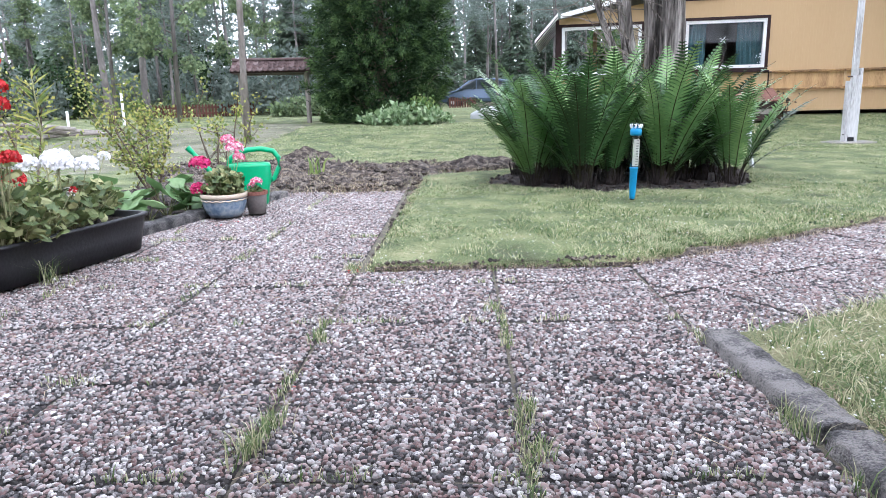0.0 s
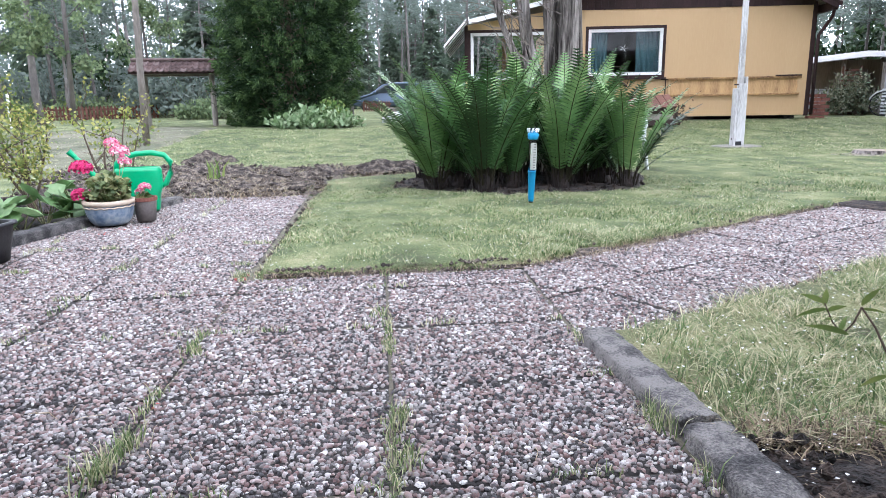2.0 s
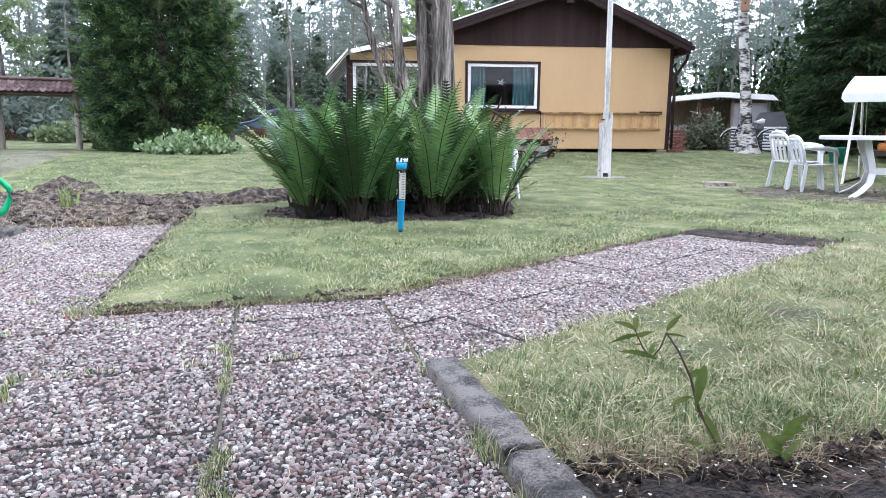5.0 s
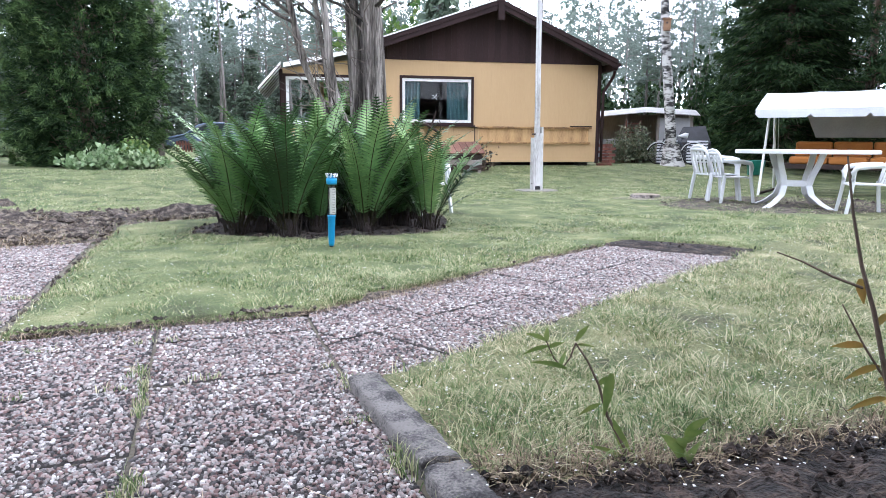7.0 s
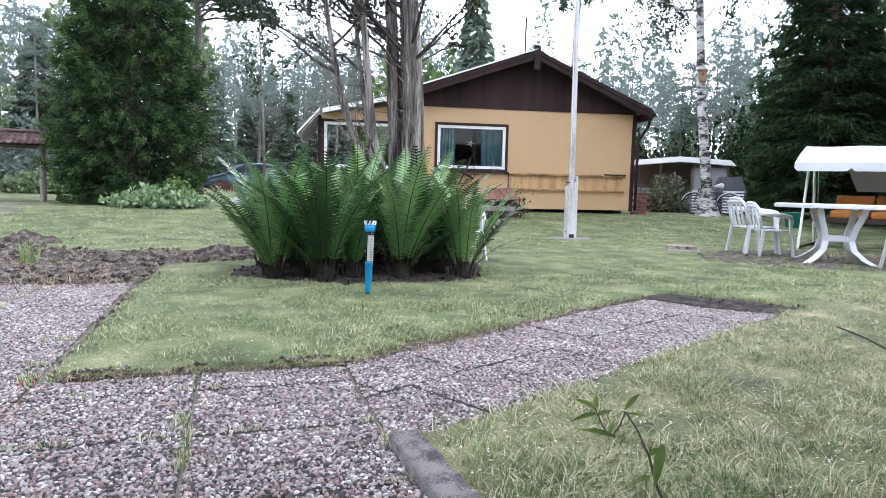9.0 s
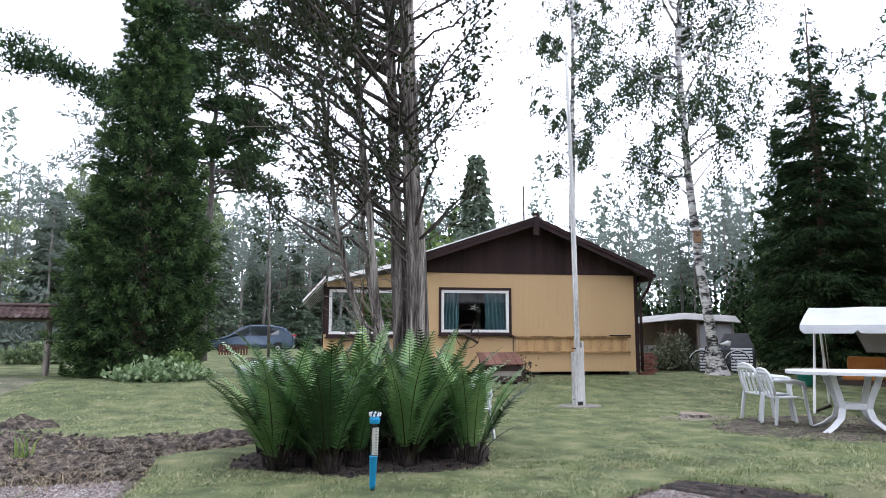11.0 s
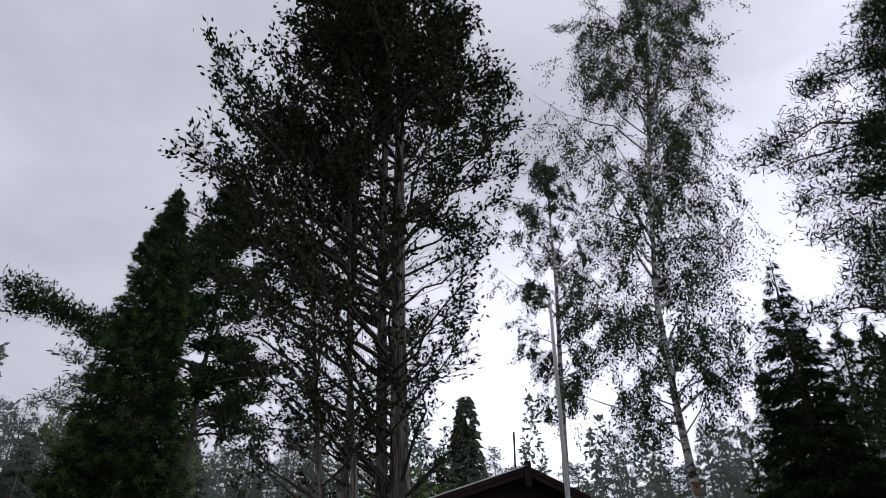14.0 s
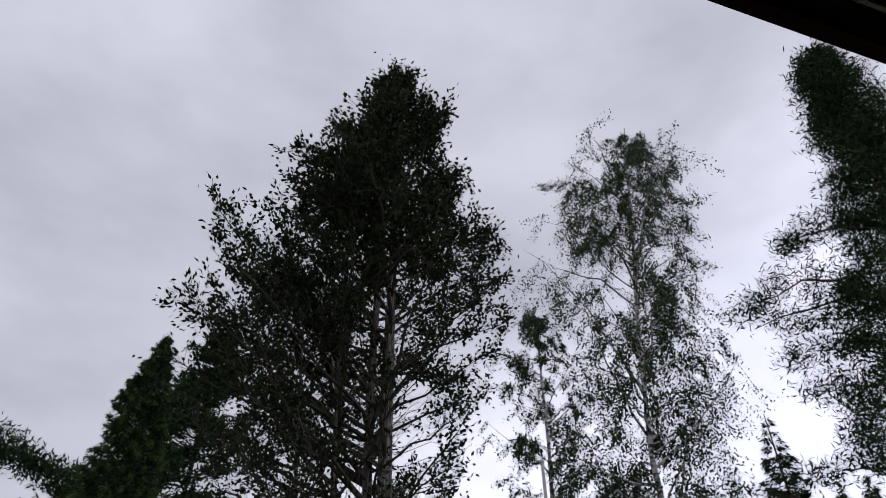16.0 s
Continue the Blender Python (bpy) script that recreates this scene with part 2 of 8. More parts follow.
# ---------------------------------------------------------------- mesh helpers
class Geo:
    """Gathers vertices and faces, with a material slot for each piece, into one mesh."""

    def __init__(self):
        self.v, self.f, self.m, self.n = [], [], [], 0

    def add(self, verts, faces, slot=0):
        verts = np.asarray(verts, dtype=float).reshape(-1, 3)
        self.v.append(verts)
        self.f.append([tuple(int(i) + self.n for i in face) for face in faces])
        self.m.append((slot, len(faces)))
        self.n += len(verts)
        return self

    def quads(self, verts, slot=0, sides=4):
        """verts: (k, sides, 3): k loose faces."""
        k = len(verts)
        self.v.append(np.asarray(verts, dtype=float).reshape(-1, 3))
        self.f.append((np.arange(k * sides).reshape(k, sides) + self.n).tolist())
        self.m.append((slot, k))
        self.n += k * sides
        return self

    def strips(self, verts, slot=0):
        """verts: (k, 5, 3): k bent blades, each a strip of a quad and a pointed end."""
        k = len(verts)
        self.v.append(np.asarray(verts, dtype=float).reshape(-1, 3))
        i = np.arange(k)[:, None] * 5 + self.n
        self.f.append((i + np.array([[0, 1, 2, 4]])).tolist() + (i + np.array([[4, 2, 3]])).tolist())
        self.m.append((slot, 2 * k))
        self.n += k * 5
        return self

    def box(self, lo, hi, slot=0, m=None):
        (x0, y0, z0), (x1, y1, z1) = lo, hi
        v = np.array([(x0, y0, z0), (x1, y0, z0), (x1, y1, z0), (x0, y1, z0), (x0, y0, z1), (x1, y0, z1), (x1, y1, z1), (x0, y1, z1)], dtype=float)
        if m is not None:
            v = np.array([m @ Vector(p) for p in v])
        return self.add(v, [(0, 3, 2, 1), (4, 5, 6, 7), (0, 1, 5, 4), (1, 2, 6, 5), (2, 3, 7, 6), (3, 0, 4, 7)], slot)

    def tube(self, pts, radii, sides=8, slot=0, cap=True):
        pts = np.asarray(pts, dtype=float)
        radii = np.broadcast_to(np.asarray(radii, dtype=float), (len(pts),))
        tang = np.gradient(pts, axis=0)
        tang /= np.linalg.norm(tang, axis=1)[:, None] + 1e-9
        ref = np.array([0.0, 0.0, 1.0]) if abs(tang[:, 2]).mean() < 0.8 else np.array([1.0, 0.0, 0.0])
        side = np.cross(tang, ref)
        side /= np.linalg.norm(side, axis=1)[:, None] + 1e-9
        up = np.cross(side, tang)
        a = np.linspace(0, 2 * np.pi, sides, endpoint=False)
        ring = np.cos(a)[None, :, None] * side[:, None, :] + np.sin(a)[None, :, None] * up[:, None, :]
        v = (pts[:, None, :] + ring * radii[:, None, None]).reshape(-1, 3)
        f = [(i * sides + j, i * sides + (j + 1) % sides, (i + 1) * sides + (j + 1) % sides, (i + 1) * sides + j)
             for i in range(len(pts) - 1) for j in range(sides)]
        if cap:
            f += [tuple(range(sides))[::-1], tuple((len(pts) - 1) * sides + j for j in range(sides))]
        return self.add(v, f, slot)

    def lathe(self, profile, sides=24, slot=0, squash=(1, 1), close=True):
        """Turns (radius, height) points about z."""
        a = np.linspace(0, 2 * np.pi, sides, endpoint=False)
        v = np.array([(r * np.cos(t) * squash[0], r * np.sin(t) * squash[1], z) for r, z in profile for t in a])
        f = [(i * sides + j, i * sides + (j + 1) % sides, (i + 1) * sides + (j + 1) % sides, (i + 1) * sides + j)
             for i in range(len(profile) - 1) for j in range(sides)]
        if close:
            f += [tuple(range(sides))[::-1], tuple((len(profile) - 1) * sides + j for j in range(sides))]
        return self.add(v, f, slot)

    def mesh(self, name, mats, smooth=False):
        me = bpy.data.meshes.new(name)
        faces = [f for part_faces in self.f for f in part_faces]
        me.from_pydata(np.concatenate(self.v).tolist(), [], faces)
        for m in (mats if isinstance(mats, (list, tuple)) else [mats]):
            me.materials.append(m)
        if any(s for s, _ in self.m):
            me.polygons.foreach_set("material_index", np.concatenate([np.full(k, s) for s, k in self.m]).astype(np.int32))
        if smooth:
            me.polygons.foreach_set("use_smooth", np.ones(len(faces), dtype=bool))
        return me


def thing(name, label, category, m=None, group="", kind=""):
    """An Empty at the base of a thing, which parents its parts."""
    ob = new(name)
    ob.empty_display_size = 0.1
    if m is not None:
        ob.matrix_basis = m
    return tagged(ob, label, category, group, kind)


def part(name, geo, mats, parent=None, label="", smooth=False, m=None, bevel=0.0):
    me = geo.mesh(name, mats, smooth) if isinstance(geo, Geo) else geo
    ob = new(name, me)
    if parent is not None:
        ob.parent = parent
    if m is not None:
        ob.matrix_basis = m
    if bevel:
        b = ob.modifiers.new("bevel", "BEVEL")
        b.width, b.segments, b.limit_method = bevel, 2, "ANGLE"
    if label:
        ob["label"] = label
    return ob


def spread(rng, n):
    v = rng.normal(size=(n, 3))
    return v / np.linalg.norm(v, axis=1)[:, None]


def leaves(pos, way, length, width, rng, bend=0.0):
    """Loose pointed leaves: from each place, along its way, as a diamond of four corners."""
    n = len(pos)
    way = way / (np.linalg.norm(way, axis=1)[:, None] + 1e-9)
    side = np.cross(way, spread(rng, n))
    side /= np.linalg.norm(side, axis=1)[:, None] + 1e-9
    ln = (np.broadcast_to(length, (n,)) * rng.uniform(0.7, 1.3, n))[:, None]
    wd = (np.broadcast_to(width, (n,)) * rng.uniform(0.7, 1.3, n))[:, None]
    tip = pos + way * ln
    tip[:, 2] -= bend * ln[:, 0]
    mid = pos + way * ln * 0.45
    return np.stack([pos, mid + side * wd, tip, mid - side * wd], axis=1)


def sm(a):
    a = np.clip(a, 0, 1)
    return a * a * (3 - 2 * a)


def ground_z(x, y):
    """The lie of the land: level round the paving, a gentle rise towards the cottage."""
    return 0.265 * sm((y - 9.8) / 4.2) + 0.05 * sm((y - 14) / 12)


def inside(poly, x, y):
    poly = np.asarray(poly)
    x, y = np.asarray(x, dtype=float), np.asarray(y, dtype=float)
    c = np.zeros(x.shape, dtype=bool)
    j = len(poly) - 1
    for i in range(len(poly)):
        (xi, yi), (xj, yj) = poly[i], poly[j]
        hit = ((yi > y) != (yj > y)) & (x < (xj - xi) * (y - yi) / (yj - yi + 1e-12) + xi)
        c ^= hit
        j = i
    return c

# ---------------------------------------------------------------- ground and paving
PATH_TURN = 28.0
PU = np.array([math.cos(radians(PATH_TURN)), math.sin(radians(PATH_TURN))])
PN = np.array([-PU[1], PU[0]])


def clip(poly, a, b, c):
    """The part of a convex polygon where a x + b y >= c."""
    out = []
    for i in range(len(poly)):
        p, q = poly[i], poly[(i + 1) % len(poly)]
        dp, dq = a * p[0] + b * p[1] - c, a * q[0] + b * q[1] - c
        if dp >= 0:
            out.append(p)
        if (dp >= 0) != (dq >= 0):
            k = dp / (dp - dq)
            out.append((p[0] + k * (q[0] - p[0]), p[1] + k * (q[1] - p[1])))
    return out


whole_slabs, cut_slabs = [], []
COLS = [-2.05, -1.40, -0.75, -0.10, 0.55, 1.20]
for i in range(5):
    for y0 in (-1.94, -1.42, -0.90, -0.38, 0.14, 0.66, 1.18, 1.70, 2.22):
        whole_slabs.append((COLS[i] + 0.325, y0 + 0.26))
for i in range(5):
    if COLS[i] >= -0.11:
        cut_slabs.append([(COLS[i], 2.74), (COLS[i + 1], 2.74), (COLS[i + 1], 2.98), (COLS[i], 2.98)])
for i in range(3):
    for k in range(6):
        y0 = 2.74 + 0.52 * k
        if i == 0 and k > 1:
            continue
        whole_slabs.append((COLS[i] + 0.325, y0 + 0.26))
cut_slabs.append([(-1.66, 3.785), (-1.402, 3.785), (-1.402, 4.74)])
for lane, start in ((0, 1.45), (1, 1.29)):
    for k in range(8):
        u0, u1 = start + 0.52 * k, start + 0.52 * (k + 1)
        n0, n1 = 1.16 + 0.48 * lane, 1.64 + 0.48 * lane
        quad = [tuple(PU * u + PN * n) for u, n in ((u0, n0), (u1, n0), (u1, n1), (u0, n1))]
        quad = clip(quad, 1, 0, 1.205)
        if len(quad) >= 3:
            cut_slabs.append(quad)

PAVED = [[(-2.2, -2.0), (1.30, -2.0), (1.30, 1.96), (1.21, 2.02), (1.21, 2.99), (-0.06, 2.99), (-0.02, 5.84), (-1.20, 5.84), (-1.42, 4.86), (-1.72, 3.80), (-2.2, 3.80)],
         [tuple(PU * u + PN * n) for u, n in ((1.9, 1.15), (5.62, 1.15), (5.62, 1.64), (5.46, 1.64), (5.46, 2.13), (2.3, 2.13))]]
HOLE = [tuple(PU * u + PN * n) for u, n in ((5.44, 1.62), (5.60, 1.16), (6.02, 1.12), (5.98, 1.60), (5.80, 2.16), (5.44, 2.16))]
DUG = [(-2.6, 5.84), (-0.02, 5.84), (0.05, 6.9), (0.75, 7.2), (0.95, 7.75), (0.3, 8.25), (-0.6, 8.1), (-1.7, 8.8), (-3.4, 8.6)]
BED_RIGHT = [(1.36, -1.0), (4.2, -1.0), (4.2, 0.95), (3.0, 1.08), (2.3, 1.18), (1.9, 1.17), (1.55, 1.20), (1.36, 1.27)]
BED_LEFT = [(-4.2, 1.5), (-2.2, 2.2), (-1.72, 4.05), (-1.45, 4.9), (-1.42, 5.5), (-2.6, 6.2), (-4.2, 6.6)]
FERN_BED = [(1.95 + 1.25 * math.cos(a) + 0.10 * math.sin(5 * a), 6.5 + 1.12 * math.sin(a) + 0.08 * math.sin(7 * a)) for a in np.linspace(0, 2 * math.pi, 40, endpoint=False)]


def paved(x, y, grow=0.0):
    x, y = np.asarray(x, dtype=float), np.asarray(y, dtype=float)
    hit = inside(PAVED[0], x, y) | inside(PAVED[1], x, y) | inside(HOLE, x, y)
    return hit


def lump(x, y, size, seed=0.0):
    return noise.noise(Vector((x / size, y / size, seed)))


def steps_out(inner, far):
    out, d, p = [], inner[1] - inner[0], inner[-1]
    while p < far:
        d *= 1.35
        p += d
        out.append(p)
    return out


xs = np.arange(-3.0, 6.6, 0.08)
ys = np.arange(0.0, 9.4, 0.08)
xs = np.concatenate([[-v - 6.0 for v in steps_out([-0.08, 0.0], 700)][::-1], np.arange(-6.0, -3.0, 0.25), xs, np.arange(6.6, 12, 0.3), [v + 12 for v in steps_out([-0.25, 0.0], 700)]])
ys = np.concatenate([[-v - 1.0 for v in steps_out([-0.1, 0.0], 700)][::-1], np.arange(-1.0, 0, 0.2), ys, np.arange(9.4, 16, 0.25), [v + 16 for v in steps_out([-0.25, 0.0], 900)]])
gx, gy = np.meshgrid(xs, ys)
near = (abs(gx) < 30) & (gy < 40) & (gy > -5)
gz = ground_z(gx, gy)
pav = paved(gx, gy)
# the slab bed lies lower; turf stands a little proud of the stones
turf = np.zeros_like(gz)
for (a, b), on in np.ndenumerate(near):
    if on:
        turf[a, b] = 0.012 + 0.016 * lump(gx[a, b], gy[a, b], 0.9) + 0.01 * lump(gx[a, b], gy[a, b], 0.2, 3.0)
gz = gz + turf * (1 - 0.9 * sm((gy - 7.5) / 2.0))
# worn hollows under the garden table and round the stump
for cx, cy, ra, rb in ((8.05, 6.75, 1.75, 1.25), (6.95, 8.12, 0.62, 0.46)):
    gz = gz - 0.05 * sm(1.9 - 1.7 * np.hypot((gx - cx) / ra, (gy - cy) / rb)) * near
dug = inside(DUG, gx, gy) | inside(BED_RIGHT, gx, gy) | inside(FERN_BED, gx, gy)
gz = np.where(pav, -0.07, gz)
gz = np.where(dug, gz - 0.03, gz)
G = Geo()
w = len(xs)
faces = [(r * w + c, r * w + c + 1, (r + 1) * w + c + 1, (r + 1) * w + c) for r in range(len(ys) - 1) for c in range(w - 1)]
G.add(np.stack([gx, gy, gz], axis=-1).reshape(-1, 3), faces)


def dry_side(x, y):
    """True on the drier, sunnier side of the slanting path."""
    return (np.asarray(x) > 1.25) & (np.asarray(x) * PN[0] + np.asarray(y) * PN[1] < 1.14)


mid = dry_side((gx[:-1, :-1] + gx[1:, 1:]) / 2, (gy[:-1, :-1] + gy[1:, 1:]) / 2).ravel()
me = G.mesh("ground", [LAWN, DRY_LAWN], smooth=True)
me.polygons.foreach_set("material_index", mid.astype(np.int32))
ground = part("ground", me, None)
tagged(ground, "mown lawn with dry yellow patches and moss", "lawn", kind="structure")


def edge_distance(poly, x, y):
    """How far each place lies from the outline."""
    d = np.full(np.shape(x), 9.0)
    for (ax_, ay_), (bx_, by_) in zip(poly, list(poly[1:]) + [poly[0]]):
        vx, vy = bx_ - ax_, by_ - ay_
        s = np.clip(((x - ax_) * vx + (y - ay_) * vy) / (vx * vx + vy * vy + 1e-12), 0, 1)
        d = np.minimum(d, np.hypot(x - ax_ - s * vx, y - ay_ - s * vy))
    return d


def soil_patch(name, poly, step, height, material, label, seed, clods=0, crumb=0.03):
    """Loose soil in a bed: a lumpy sheet, with clods on it."""
    p = np.array(poly)
    rng = np.random.default_rng(seed)
    ax, ay = np.arange(p[:, 0].min(), p[:, 0].max() + step, step), np.arange(p[:, 1].min(), p[:, 1].max() + step, step)
    mx, my = np.meshgrid(ax, ay)
    mx, my = mx + rng.uniform(-0.3, 0.3, mx.shape) * step, my + rng.uniform(-0.3, 0.3, my.shape) * step
    ins = inside(poly, mx, my)
    z = np.empty(mx.shape)
    for idx in np.ndindex(mx.shape):
        x, y = mx[idx], my[idx]
        z[idx] = ground_z(x, y) + height * (0.35 + 0.9 * abs(lump(x, y, 0.45, seed)) + 0.9 * lump(x, y, 0.16, seed + 5) + 0.22 * lump(x, y, 0.05, seed + 9))
    base = ground_z(mx, my)
    z = base + (z - base + rng.normal(size=z.shape) * 0.07 * height) * (0.12 + 0.88 * sm(edge_distance(poly, mx, my) / 0.22))
    z = np.where(ins, np.maximum(z, base + 0.001), base - 0.012)
    g, ww = Geo(), len(ax)
    faces = [(r * ww + c, r * ww + c + 1, (r + 1) * ww + c + 1, (r + 1) * ww + c) for r in range(len(ay) - 1) for c in range(ww - 1)
             if ins[r, c] or ins[r, c + 1] or ins[r + 1, c] or ins[r + 1, c + 1]]
    g.add(np.stack([mx, my, z], axis=-1).reshape(-1, 3), faces)
    lumps_g = Geo()
    for _ in range(clods):
        x, y = rng.uniform(p[:, 0].min(), p[:, 0].max()), rng.uniform(p[:, 1].min(), p[:, 1].max())
        if inside(poly, x, y):
            s = rng.uniform(0.12, 1.0) ** 2 * crumb
            v = np.array(((1, 0, 0), (-1, 0, 0), (0, 1, 0), (0, -1, 0), (0, 0, 0.8), (0, 0, -0.8))) * s * rng.uniform(0.6, 1.3, (6, 3))
            lumps_g.add(v + (x, y, ground_z(x, y) + height * (0.35 + 0.9 * abs(lump(x, y, 0.45, seed)) + 0.5 * lump(x, y, 0.13, seed + 5)) + s * 0.3),
                  [(0, 2, 4), (2, 1, 4), (1, 3, 4), (3, 0, 4), (2, 0, 5), (1, 2, 5), (3, 1, 5), (0, 3, 5)])
    if clods:
        tagged(part("soil_clods", lumps_g, material), "loose crumbs and clods of soil", "soil", kind="stuff")
    return tagged(part(name, g, material), label, "soil", kind="structure")


soil_patch("soil_dug", DUG, 0.03, 0.06, SOIL, "freshly dug brown soil with uneven clods", 11, 2600, 0.04)
# The dark soil here also stands in for shade beneath the ferns.
soil_patch("soil_fern", FERN_BED, 0.05, 0.02, DARK_SOIL, "bare soil round the fern clump, darkened for fern shade", 12, 1400, 0.025)
soil_patch("soil_hole", HOLE, 0.03, 0.02, DARK_SOIL, "bare dark soil where a slab was lifted", 13, 60, 0.02)
soil_patch("soil_bed", BED_RIGHT, 0.025, 0.05, DARK_SOIL, "dark damp soil in a flower bed behind the kerb", 14, 6000, 0.026)
WORN = mat("worn_dry_ground", [(0.34, (0.060, 0.064, 0.034)), (0.48, (0.12, 0.122, 0.072)), (0.62, (0.20, 0.185, 0.13))], 0.95, 1.6, 60, 0.8, depth=0.02)
soil_patch("worn_track", [(-4.3, 6.9), (-3.4, 8.6), (-3.1, 10.7), (-2.8, 13.0), (-2.9, 15.2), (-4.2, 16.3), (-6.0, 15.0), (-7.2, 12.0), (-7.0, 9.0), (-5.6, 7.2)], 0.1, 0.02, WORN, "worn dry ground with thin grass beside the lawn", 17)
soil_patch("soil_border", BED_LEFT, 0.08, 0.04, DARK_SOIL, "dark soil of a planted border beside the path", 15, 700)



def ragged_band(p, q, wide, seed):
    """An uneven strip of bare earth along a cut edge, wide in some places and nearly gone in others."""
    p, q = np.array(p), np.array(q)
    ln = np.linalg.norm(q - p)
    u = (q - p) / ln
    side = np.array([-u[1], u[0]])
    k = int(ln / 0.05)
    out = [p + u * ln * i / k + side * wide * max(0.04, 0.18 + 1.2 * lump(ln * i / k, seed, 0.3) + 0.5 * lump(ln * i / k, seed, 0.09)) for i in range(k + 1)]
    return [tuple(q - side * 0.012), *[tuple(v) for v in out[::-1]], tuple(p - side * 0.012)]


TURF_EDGES = [ragged_band((-0.02, 3.0), (1.26, 3.03), 0.11, 3.3), ragged_band((1.26, 3.03), tuple(PU * 5.3 + PN * 2.145), 0.10, 5.1),
              ragged_band(tuple(PU * 5.5 + PN * 1.135), tuple(PU * 2.2 + PN * 1.135), 0.09, 7.7), ragged_band((-0.03, 5.8), (-0.035, 3.0), -0.05, 9.2)]
for i, poly in enumerate(TURF_EDGES):
    soil_patch("soil_edge", poly, 0.02, 0.035, SOIL, "bare crumbly earth along the ragged turf edge", 40 + i, 500, 0.016)

DOME_R = np.array([[math.cos(a), math.sin(a)] for a in np.linspace(0, 2 * math.pi, 6)[:-1]])
DOME = np.concatenate([np.column_stack([DOME_R, np.full(5, -0.5)]), np.column_stack([DOME_R * 0.82, np.full(5, 0.55)]), [[0, 0, 1.0]]])
DOME_Q = np.array([(j, (j + 1) % 5, 5 + (j + 1) % 5, 5 + j) for j in range(5)])
DOME_T = np.array([(5 + j, 5 + (j + 1) % 5, 10) for j in range(5)])


def slab_mesh(poly, seed, pitch=0.0138, margin=0.0105):
    """A paving slab of exposed pebbles: a cement block and several hundred rounded stones set in its face."""
    rng = np.random.default_rng(seed)
    g = Geo()
    p = np.array(poly)
    c = p.mean(axis=0)
    q = c + (p - c) * (1 - 0.004 / np.linalg.norm(p - c, axis=1)[:, None])
    k = len(q)
    q2 = c + (q - c) * (1 - 0.008 / np.linalg.norm(q - c, axis=1)[:, None])
    v = [(*a, -0.065) for a in q] + [(*a, -0.018) for a in q] + [(*a, -0.0118) for a in q2]
    f = [tuple(range(2 * k, 3 * k))] + [(i, (i + 1) % k, k + (i + 1) % k, k + i) for i in range(k)] + [(k + i, k + (i + 1) % k, 2 * k + (i + 1) % k, 2 * k + i) for i in range(k)]
    g.add(v, f, 0)
    x0, y0, x1, y1 = *q.min(axis=0), *q.max(axis=0)
    ax, ay = np.meshgrid(np.arange(x0, x1, pitch), np.arange(y0, y1, pitch * 0.9))
    ax = ax + (np.arange(ax.shape[0]) % 2)[:, None] * pitch / 2
    ax, ay = (ax + rng.uniform(-0.36, 0.36, ax.shape) * pitch).ravel(), (ay + rng.uniform(-0.36, 0.36, ay.shape) * pitch).ravel()
    keep = inside(c + (p - c) * (1 - margin / np.linalg.norm(p - c, axis=1)[:, None]), ax, ay)
    ax, ay = ax[keep], ay[keep]
    n = len(ax)
    s = pitch * 0.5 * rng.choice([0.7, 0.9, 1.05, 1.2, 1.5], n, p=[0.2, 0.3, 0.25, 0.15, 0.1])
    a = rng.uniform(0, 2 * np.pi, n)
    e = rng.uniform(0.72, 1.0, n)
    d = DOME[None] * np.stack([s * rng.uniform(1.0, 1.45, n), s * e, rng.uniform(0.0028, 0.0058, n)], axis=1)[:, None, :]
    d = d * rng.uniform(0.8, 1.2, d.shape)
    d[:, :, 2] += d[:, :, 0] * rng.uniform(-0.3, 0.3, n)[:, None]
    rx = d[:, :, 0] * np.cos(a)[:, None] - d[:, :, 1] * np.sin(a)[:, None] + ax[:, None]
    ry = d[:, :, 0] * np.sin(a)[:, None] + d[:, :, 1] * np.cos(a)[:, None] + ay[:, None]
    verts = np.stack([rx, ry, d[:, :, 2] - 0.0098 + rng.uniform(-0.002, 0.002, n)[:, None]], axis=-1).reshape(-1, 3)
    off = np.arange(n) * 11
    faces = [tuple(t) for t in (off[:, None, None] + DOME_Q[None]).reshape(-1, 4).tolist()] + [tuple(t) for t in (off[:, None, None] + DOME_T[None]).reshape(-1, 3).tolist()]
    g.add(verts, faces, 1)
    return g.mesh("slab", [CEMENT, PEBBLE], smooth=True)


bed = Geo()
for i, poly in enumerate((*PAVED, [(1.16, 1.96), (1.5, 2.16), (1.7, 3.24), (1.16, 3.0)])):
    bed.add([(x, y, -0.0165 - 0.0045 * i) for x, y in poly], [tuple(range(len(poly)))])
pavement = part("pavement", bed, JOINT)
tagged(pavement, "pink and grey pebble-faced concrete slabs with mossy joints", "paving", kind="structure")
box = [(-0.325, -0.26), (0.325, -0.26), (0.325, 0.26), (-0.325, 0.26)]
kinds = [slab_mesh(box, 100 + i) for i in range(5)]
coarse = slab_mesh(box, 110, 0.034)
rng = np.random.default_rng(5)
for i, (x, y) in enumerate(whole_slabs):
    ob = part("slab", coarse if y < 0.5 else kinds[(i * 7 + i // 5) % 5], None, pavement)
    ob.matrix_basis = pose(x, y, rng.uniform(-0.003, 0.003), rng.uniform(-0.3, 0.3), rng.uniform(-0.3, 0.3), 180 * (i % 2) + rng.uniform(-0.5, 0.5))
ob = part("slab", slab_mesh([(-0.024, -0.69), (0.024, -0.69), (0.024, 0.69), (-0.024, 0.69)], 260, 0.0138, 0.002), None, pavement)
